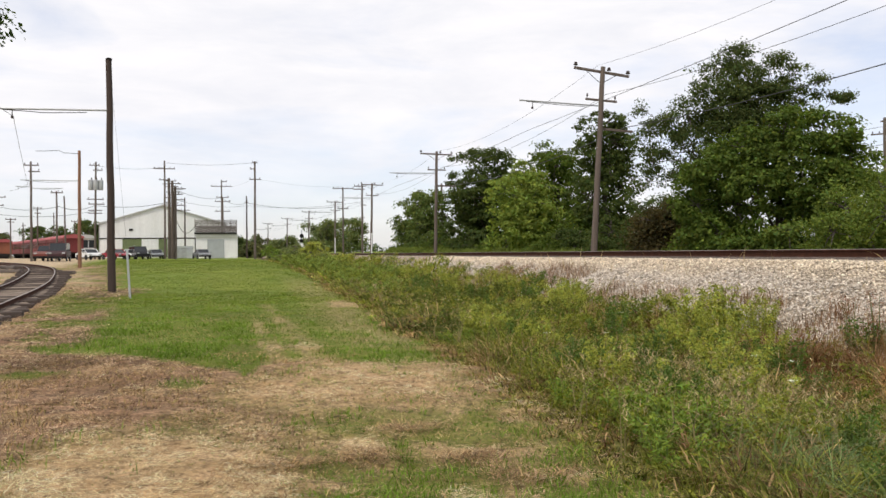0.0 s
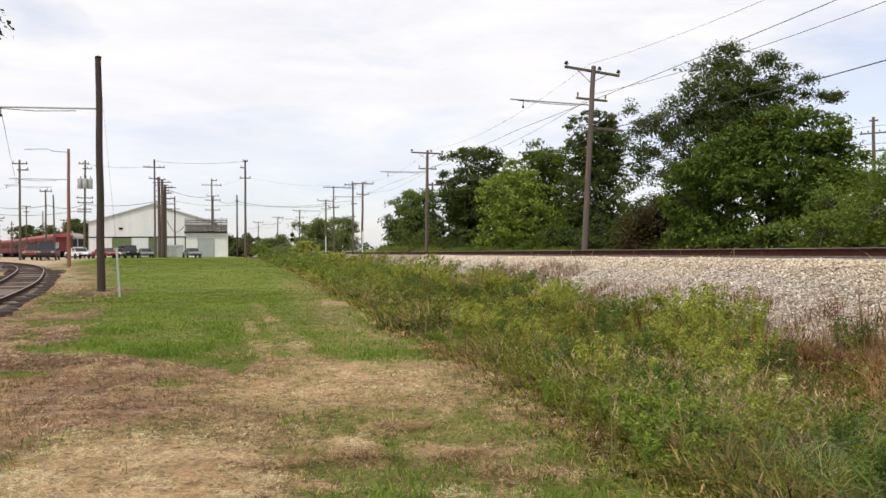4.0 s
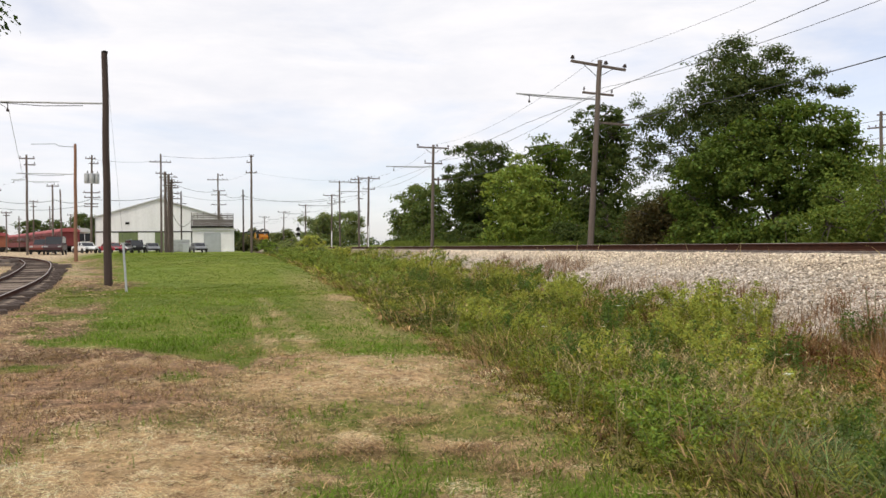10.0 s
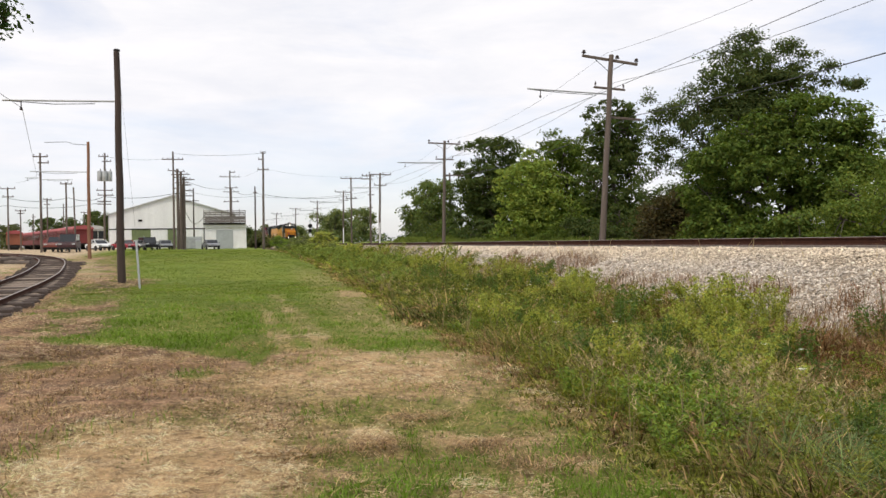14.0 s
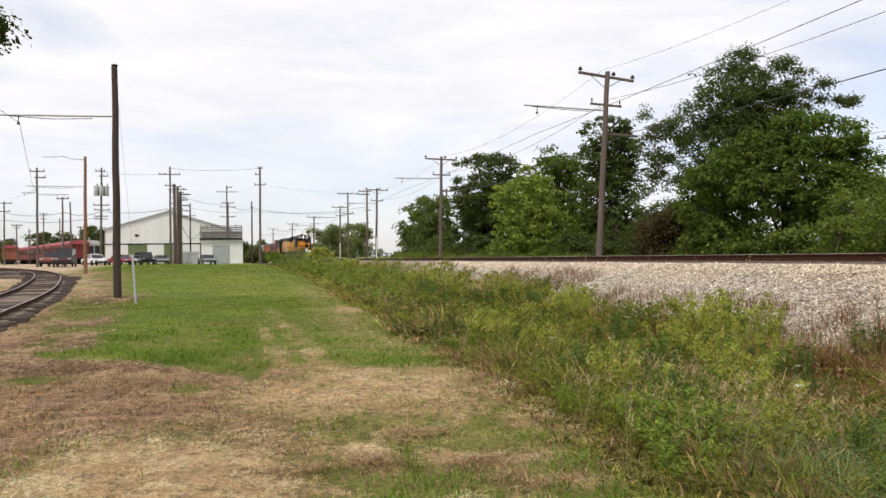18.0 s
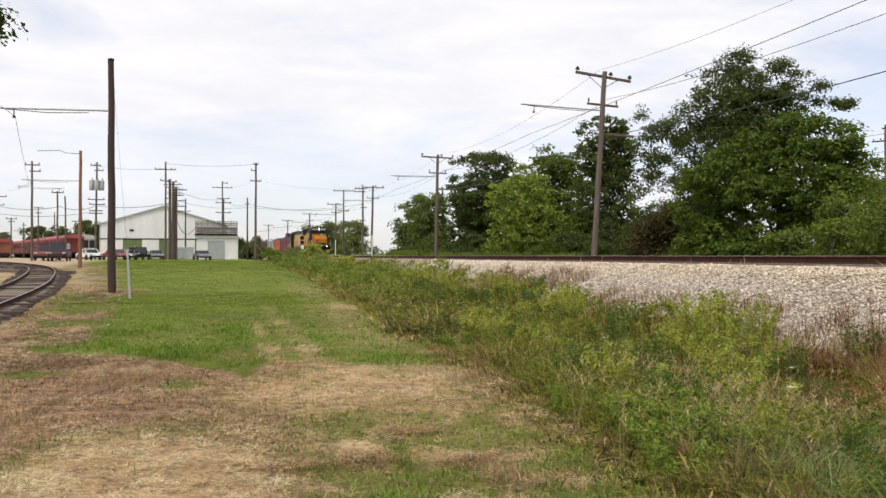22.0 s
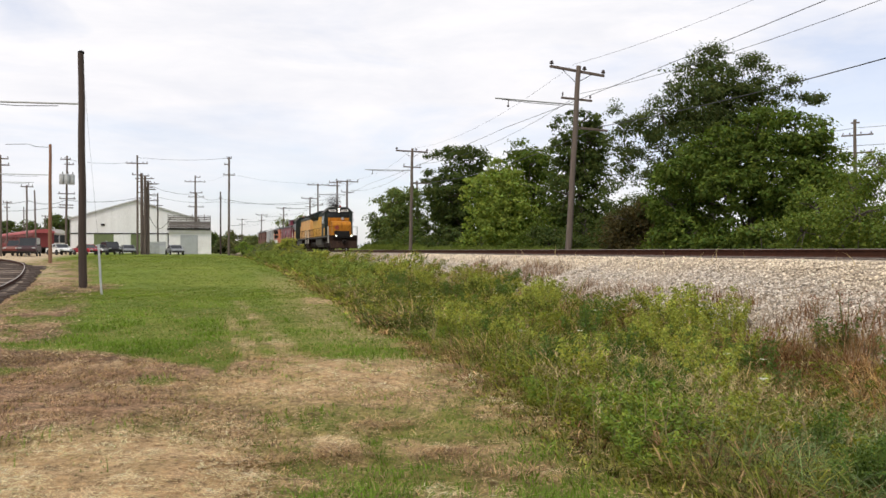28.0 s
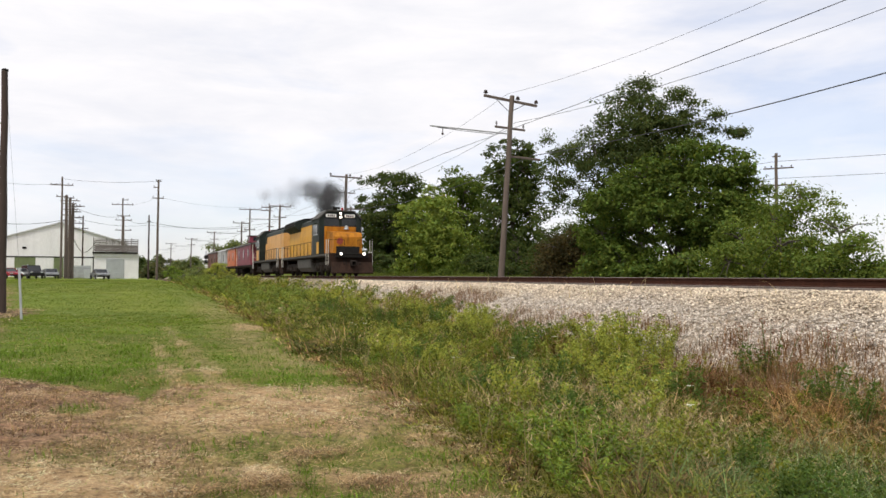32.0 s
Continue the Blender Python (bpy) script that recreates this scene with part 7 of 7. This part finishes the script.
    cab_out = [(-1.5, 1.52), (1.5, 1.52), (1.5, 3.98), (0.92, 4.52), (-0.92, 4.52), (-1.5, 3.98)]
    cab_b = b("cab", Shape().prism(cab_out, "y", cy0, cy1), ENG_GREEN, "dark green cab")
    # grey instead of green here: the sky's sheen on the roof put into colour
    b("cab_roof", Shape().prism([(-1.56, 3.95), (-0.95, 4.53), (0.95, 4.53), (1.56, 3.95), (1.60, 4.0), (0.97, 4.60), (-0.97, 4.60), (-1.60, 4.0)], "y", cy0 - 0.12, cy1 + 0.05), ENG_GREY, "green cab roof, greyed in colour for the sky's reflection")
    b("cab_front", Shape().box((-1.12, cy0 - 0.035, 1.56), (1.12, cy0 - 0.003, 3.45), bev=0.01), nose_m, "yellow cab front below the windows")
    for q in (-1, 1):
        b("windscreen", Shape().box((q * 0.62 - 0.52, cy0 - 0.03, 3.48), (q * 0.62 + 0.52, cy0 - 0.004, 4.02), bev=0.02), GLASS_DK, "dark windscreen")
        b("windscreen_frame", Shape().box((q * 0.62 - 0.44, cy0 - 0.02, 3.44), (q * 0.62 + 0.44, cy0 - 0.002, 3.48)).box((q * 0.62 - 0.54, cy0 - 0.02, 4.02), (q * 0.62 + 0.54, cy0 - 0.002, 4.06)), STEEL_DK)
        b("side_window", Shape().box((q * 1.505 - 0.02, cy0 + 0.45, 2.95), (q * 1.505 + 0.02, cy1 - 0.45, 3.62), bev=0.02), GLASS_DK, "dark cab side window")
        b("window_frame", Shape().box((q * 1.50 - 0.02, cy0 + 0.38, 2.86), (q * 1.50 + 0.02, cy1 - 0.38, 2.94)).box((q * 1.50 - 0.02, cy0 + 0.38, 3.63), (q * 1.50 + 0.02, cy1 - 0.38, 3.70)), STEEL_GR)
        b("cab_panel", Shape().box((q * 1.505 - 0.015, cy0 + 0.05, 1.56), (q * 1.505 + 0.015, cy0 + (1.85 if flip else 0.75), 2.6 if flip else 2.35)), paint, "yellow lower cab side")
        b("cab_panel", Shape().box((q * 1.505 - 0.015, cy0 + 1.9, 1.56), (q * 1.505 + 0.015, cy1 - 0.05, 3.2)), ENG_GREY)
        b("number_board", Shape().box((q * 0.66 - 0.36, cy0 - 0.10, 4.10), (q * 0.66 + 0.36, cy0 - 0.008, 4.32), bev=0.02), BOARD_ON, "lit white number board")
        for k in range(4):
            b("number_bar", Shape().box((q * 0.66 - 0.26 + k * 0.14, cy0 - 0.112, 4.14), (q * 0.66 - 0.17 + k * 0.14, cy0 - 0.101, 4.28)), STEEL_DK)
        b("sun_visor", Shape().box((q * 1.6 - 0.1, cy0 + 0.4, 3.68), (q * 1.6 + 0.1, cy1 - 0.4, 3.72)), ENG_GREEN)
        b("mirror", Shape().box((q * 1.62 - 0.03, cy0 + 0.30, 3.0), (q * 1.62 + 0.03, cy0 + 0.40, 3.5)), STEEL_GR)
        if lights:
            dl = b("ditch_light", Shape().lathe([(0.13, 0), (0.14, 0.05), (0.10, 0.2)], 14, pose(q * 0.77, -h + 0.10, 1.46, -90)), STEEL_DK, "ditch light housing")
            b("lens", Shape().lathe([(0.085, 0), (0.06, 0.03)], 14, pose(q * 0.77, -h + 0.095, 1.46, 90)), LAMP_ON, "lit white lens", dl)
    hl = b("headlight", Shape().box((-0.16, cy0 - 0.12, 3.98), (0.16, cy0 - 0.004, 4.54), bev=0.03), STEEL_DK, "twin headlight housing")
    for z in (4.12, 4.38):
        b("lens", Shape().lathe([(0.085, 0), (0.07, 0.03)], 14, pose(0, cy0 - 0.122, z, 90)), LAMP_ON if lights else STEEL_GR, "round headlight lens", hl)
    b("bell", Shape().lathe([(0.17, 0), (0.13, 0.12), (0.10, 0.25), (0.03, 0.29)], 12, pose(0.38, cy0 - 0.25, 3.25)), STEEL_GR, "pale metal bell")
    horn = b("horn", Shape().box((-0.35, cy0 + 0.5, 4.6), (-0.1, cy0 + 0.9, 4.7)), STEEL_DK)
    for k in range(3):
        b("trumpet", Shape().lathe([(0.03, 0), (0.04, 0.25), (0.10, 0.38)], 10, pose(-0.42 + 0.18 * k, cy0 + 0.6, 4.76, 90)), STEEL_DK, "", horn)
    b("roof_beacon", Shape().lathe([(0.09, 4.6), (0.09, 4.75), (0.05, 4.82)], 10, pose(0.22, cy0 + 0.4, 0)), TAIL_RED, "red roof beacon")
    # long hood
    hy0, hy1 = cy1, h - 1.25
    b("long_hood", Shape().prism([(-0.92, 1.52), (0.92, 1.52), (0.92, 3.85), (-0.92, 3.85)], "y", hy0 + 0.003, hy1), paint, "yellow long hood")
    b("hood_top", Shape().prism([(-0.93, 3.853), (0.93, 3.853), (0.88, 4.15), (0.55, 4.35), (-0.55, 4.35), (-0.88, 4.15)], "y", hy0 + 0.003, hy1), ENG_GREEN, "dark green hood roof")
    ry0 = hy1 - 5.6
    if not flip:
        b("radiator", Shape().prism([(-0.95, 3.55), (0.95, 3.55), (1.42, 3.95), (1.42, 4.32), (1.0, 4.52), (-1.0, 4.52), (-1.42, 4.32), (-1.42, 3.95)], "y", ry0, hy1 - 0.4), ENG_GREEN, "flared dark radiator section")
    for k in range(0 if flip else 9):
        for q in (-1, 1):
            b("radiator_slat", Shape().box((q * 1.435 - 0.015, ry0 + 0.3 + k * 0.54, 3.98), (q * 1.435 + 0.015, ry0 + 0.68 + k * 0.54, 4.30)), STEEL_DK)
    for k in range(3):
        b("roof_fan", Shape().lathe([(0.66, 0), (0.68, 0.12), (0.60, 0.16), (0.1, 0.12)], 18, pose(0, ry0 + 1.0 + k * 1.6, 4.34 if flip else 4.51)), STEEL_DK, "round radiator fan")
    for k in range(2):
        b("roof_fan", Shape().lathe([(0.5, 0), (0.52, 0.18), (0.44, 0.22), (0.1, 0.18)], 18, pose(0, hy0 + 4.6 + k * 1.25, 4.34)), STEEL_DK, "round brake fan")
    b("exhaust_stack", Shape().box((-0.25, hy0 + 1.3, 4.33), (0.25, hy0 + 2.1, 4.62), bev=0.03), STEEL_DK, "sooty exhaust stack")
    b("air_intake", Shape().box((-0.98, hy0 + 0.2, 3.2), (0.98, hy0 + 1.2, 3.95), bev=0.04), ENG_GREEN, "dark intake grille box")
    n = int((hy1 - hy0 - 0.6) / 0.62)
    for q in (-1, 1):
        for k in range(n):
            y0 = hy0 + 0.35 + k * 0.62
            b("hood_door", Shape().box((q * 0.935 - 0.014, y0, 1.68), (q * 0.935 + 0.014, y0 + 0.55, 3.1 if y0 < ry0 else 3.3), bev=0.008), paint)
            # dark strip that stands in for the shade in the seam between doors
            b("door_gap_shade", Shape().box((q * 0.928 - 0.014, y0 + 0.56, 1.66), (q * 0.928 + 0.014, y0 + 0.61, 2.75)), STEEL_DK)
        for k in range(int((hy1 - hy0) / 1.55) + 1):
            y0 = hy0 + 0.2 + k * 1.55
            b("stanchion", Shape().tube([(q * 1.47, y0, 1.5), (q * 1.47, y0, 2.45)], 0.022, 5), STEEL_DK)
        b("handrail", Shape().tube([(q * 1.47, hy0 + 0.2, 2.45), (q * 1.47, hy1 + 0.2, 2.45)], 0.022, 5), STEEL_DK)
        b("grille", Shape().box((q * 0.94 - 0.012, ry0 + 0.2, 2.55), (q * 0.94 + 0.012, hy1 - 0.8, 3.4)), paint)
    b("hood_end", Shape().box((-0.7, hy1 + 0.003, 1.6), (0.7, hy1 + 0.03, 3.6)), paint)
    # tank and trucks
    b("fuel_tank", Shape().prism([(-1.35, 0.62), (-1.05, 0.32), (1.05, 0.32), (1.35, 0.62), (1.38, 1.24), (-1.38, 1.24)], "y", -2.9, 2.6), ENG_GREY, "dusty grey fuel tank")
    b("air_reservoir", Shape().tube([(-1.2, -3.4, 1.1), (-1.2, 2.8, 1.1)], 0.16, 10).tube([(1.2, -3.4, 1.1), (1.2, 2.8, 1.1)], 0.16, 10), TRUCK_DUST)
    span = h - 4.2
    for s in (-1, 1):
        truck_frame(c, s * span, (-1.95, 0, 1.95) if length > 20 else (-1.35, 1.35), 0.51)
    train.append((c, back + h))
    return c


def caboose(length, back, paint, roof_m, label, cupola=0.0, bay=False, name="caboose", category="caboose"):
    """Platform-ended car with windows, ladder, railings and, where it has one, a cupola."""
    c = thing(name, Matrix(), label, category, "train")
    h = length / 2
    e = h - 0.95
    part("underframe", Shape().box((-1.35, -h + 0.1, 0.95), (1.35, h - 0.1, 1.18), bev=0.02), TRUCK_DUST, c)
    part("body", Shape().box((-1.42, -e, 1.18), (1.42, e, 3.45), bev=0.03), paint, c)
    part("roof", Shape().prism([(-1.55, 3.45), (1.55, 3.45), (1.5, 3.55), (0.8, 3.80), (0, 3.88), (-0.8, 3.80), (-1.5, 3.55)], "y", -h + 0.05, h - 0.05), roof_m, c, "dull metal roof")
    part("roof_walk", Shape().box((-0.3, -h + 0.2, 3.89), (0.3, h - 0.2, 3.94)), STEEL_DK, c)
    n = max(2, int(length / 4.4))
    for s in (-1, 1):
        for k in range(n):
            y = -e + 2 * e * (k + 0.5) / n
            w = part("window", Shape().box((s * 1.425 - 0.02, y - 0.34, 1.9), (s * 1.425 + 0.02, y + 0.34, 3.0)), GLASS_DK, c)
            part("frame", Shape().box((s * 1.43 - 0.025, y - 0.34, 1.98), (s * 1.43 + 0.025, y + 0.34, 2.05)).box((s * 1.43 - 0.025, y - 0.34, 2.95), (s * 1.43 + 0.025, y + 0.34, 3.02)), RAIL_WHITE if bay else paint, w)
        if bay:
            part("bay_window", Shape().box((s * 1.52 - 0.12, -0.9, 1.3), (s * 1.52 + 0.12, 0.9, 3.4), bev=0.05), paint, c)
        yy = s * (h - 0.12)
        for q in (-1, 1):
            part("end_post", Shape().tube([(q * 1.3, yy, 1.1), (q * 1.3, yy, 3.45)], 0.03, 6), RAIL_WHITE, c)
            part("end_railing", Shape().tube([(q * 1.3, yy, 1.95), (q * 0.4, yy, 1.95), (q * 0.4, yy, 1.15)], 0.025, 6), RAIL_WHITE, c)
            part("step", Shape().box((q * 1.2 - 0.22, yy - 0.35, 0.42), (q * 1.2 + 0.22, yy + 0.1, 0.47)).box((q * 1.2 - 0.22, yy - 0.35, 0.70), (q * 1.2 + 0.22, yy + 0.1, 0.74)), TRUCK_DUST, c)
        part("end_door", Shape().box((-0.4, s * (e + 0.012) - 0.015, 1.2), (0.4, s * (e + 0.012) + 0.015, 3.15)), paint, c)
        part("ladder", Shape().tube([(0.75, yy, 1.2), (0.75, yy, 3.7)], 0.025, 5).tube([(1.05, yy, 1.2), (1.05, yy, 3.7)], 0.025, 5), STEEL_DK, c)
        coupler(c, s * (h - 0.1), s)
        truck_frame(c, s * (h - 2.4), (-0.85, 0.85), 0.42, 1.0)
    if cupola is not None and cupola != 0.0:
        cu = part("cupola", Shape().box((-1.2, cupola - 1.0, 3.75), (1.2, cupola + 1.0, 4.5), bev=0.04), paint, c)
        part("cupola_roof", Shape().box((-1.3, cupola - 1.12, 4.5), (1.3, cupola + 1.12, 4.58), bev=0.02), roof_m, cu)
        for s in (-1, 1):
            for k in (-0.5, 0.5):
                part("cupola_window", Shape().box((s * 1.205 - 0.015, cupola + k - 0.3, 3.98), (s * 1.205 + 0.015, cupola + k + 0.3, 4.38)), GLASS_DK, cu)
                part("cupola_window", Shape().box((k - 0.3, cupola + s * 1.005 - 0.015, 3.98), (k + 0.3, cupola + s * 1.005 + 0.015, 4.38)), GLASS_DK, cu)
    part("stove_pipe", Shape().tube([(0.8, h * 0.45, 3.6), (0.8, h * 0.45, 4.35)], 0.08, 8), STEEL_DK, c)
    train.append((c, back + h))
    return c


NOSE_MARK = surface("dull_red_emblem", (0.30, 0.05, 0.03), (0.2, 0.03, 0.02), None, 3, 20, 0.5)
MAROON = surface("maroon_car_paint", (0.22, 0.030, 0.058), (0.10, 0.018, 0.03), (0.22, 0.045, 0.062), 0.8, 10, 0.5)
ORANGE = surface("orange_red_car_paint", (0.55, 0.14, 0.045), (0.36, 0.085, 0.035), None, 0.8, 10, 0.5)
SILVER = surface("dull_silver_paint", (0.46, 0.47, 0.48), (0.32, 0.33, 0.34), None, 0.8, 10, 0.45, 0.2)
OXIDE = surface("brown_oxide_paint", (0.14, 0.055, 0.04), (0.09, 0.035, 0.03), None, 0.8, 10, 0.7)
CAR_ROOF = surface("sooty_car_roof", (0.09, 0.085, 0.085), (0.05, 0.048, 0.048), None, 0.8, 10, 0.7)
lead = locomotive(21.0, 0.0, False, YELLOW, NOSE_RUST_SHADED, "yellow and dark green diesel locomotive, rust-streaked, headlights lit", True)
locomotive(19.4, 21.7, True, YELLOW_PALE, YELLOW_PALE, "faded yellow and green diesel locomotive running hood first", False)
caboose(15.4, 42.0, MAROON, CAR_ROOF, "maroon caboose with cupola and dark roof", -3.0)
caboose(11.0, 58.2, ORANGE, CAR_ROOF, "orange-red caboose with plain roof", 0.0)
caboose(11.6, 70.0, SILVER, ROOF_GREY, "dull silver bay-window caboose", 0.0, True)
caboose(14.5, 82.4, OXIDE, CAR_ROOF, "brown oxide caboose at the end of the train", 0.0)

# exhaust: small drifting wisps that leave the stack one after another
SOOT = surface("soot", (0.085, 0.084, 0.088), (0.06, 0.06, 0.062), None, 2, 10, 1.0)
STACK = (0.0, -10.5 + 3.9 + 2.55 + 1.7)
wisps = []
sr = random.Random(31)
wisp_me = []
for k in range(5):
    wr_ = np.random.default_rng(400 + k)
    m_ = 1100
    d = wr_.normal(size=(m_, 3)) * np.array((0.30, 0.34, 0.27))
    d *= np.minimum(1, 0.72 / np.linalg.norm(d, axis=1))[:, None]
    s_ = 0.006 + 0.010 * wr_.random(m_)
    a_ = wr_.normal(size=(m_, 3))
    a_ /= np.linalg.norm(a_, axis=1)[:, None]
    b_ = np.cross(a_, wr_.normal(size=(m_, 3)))
    b_ /= np.linalg.norm(b_, axis=1)[:, None]
    vv = np.stack([d - a_ * s_[:, None], d + b_ * s_[:, None], d + a_ * s_[:, None], d - b_ * s_[:, None]], 1).reshape(-1, 3)
    wisp_me.append(big_mesh("smoke_wisp", vv, np.arange(m_ * 4).reshape(m_, 4), SOOT))
t_out = 26.6
while t_out < 32.0:
    dens = 1 if t_out < 27.6 else (2 if t_out < 28.6 else 3)
    for k in range(dens):
        w = tagged(new("smoke_wisp", wisp_me[sr.randrange(5)]), "wisp of dark diesel exhaust smoke above the engine", "smoke", "exhaust smoke", "stuff")
        wisps.append((w, t_out + sr.uniform(0, 0.12), sr.uniform(-1, 1), sr.uniform(-1, 1), sr.uniform(0.75, 1.25), sr.uniform(0, 360)))
    t_out += 0.13



# ---- what moves ----
def wisp_rows(out, sx, sy, rise, spin):
    """Rides in the hood until it leaves the stack, then climbs, spreads and falls behind."""
    def inside(t, z=3.0):
        m = track_pose(front_y(t) + 10.5) @ pose(0.0, STACK[1], z)
        return pose(*m.translation, 0, 0, spin)

    rows = [(float(t), inside(t)) for t in range(0, int(out))]
    rows.append((out - 0.15, inside(out - 0.15)))
    start = inside(out, 4.55).translation
    rows.append((out, pose(*start, 0, 0, spin)))
    for k in range(1, 26):
        a = k * 0.2
        if out + a > 32.2:
            break
        gone = front_y(out) - front_y(out + a)
        lag = 0.30 * a + 0.42 * a * a
        x = start.x + sx * (0.40 * a + 0.12 * a * a) - 0.10 * a
        y = start.y - gone + lag + sy * (0.42 * a + 0.2 * a * a)
        z = start.z + rise * (1.45 * a - 0.24 * a * a if a < 2.5 else 2.1) + 0.25 * sy * a
        rows.append((out + a, pose(x, y, z, 20 * a * sx, 15 * a * sy, spin + 25 * a)))
    if rows[-1][0] < 32.0:
        rows.append((32.0, rows[-1][1]))
    return rows


def motions():
    for car, back in train:
        walk(car, [(t, track_pose(front_y(t) + back)) for t in range(0, 33)])
    for w, y, r in wheels:
        walk(w, [(k / 15, pose(0, y, r, math.degrees((front_y(0) - front_y(k / 15)) / r))) for k in range(0, 481)])
    for w, out, sx, sy, rise, spin in wisps:
        walk(w, wisp_rows(out, sx, sy, rise, spin))


motions()
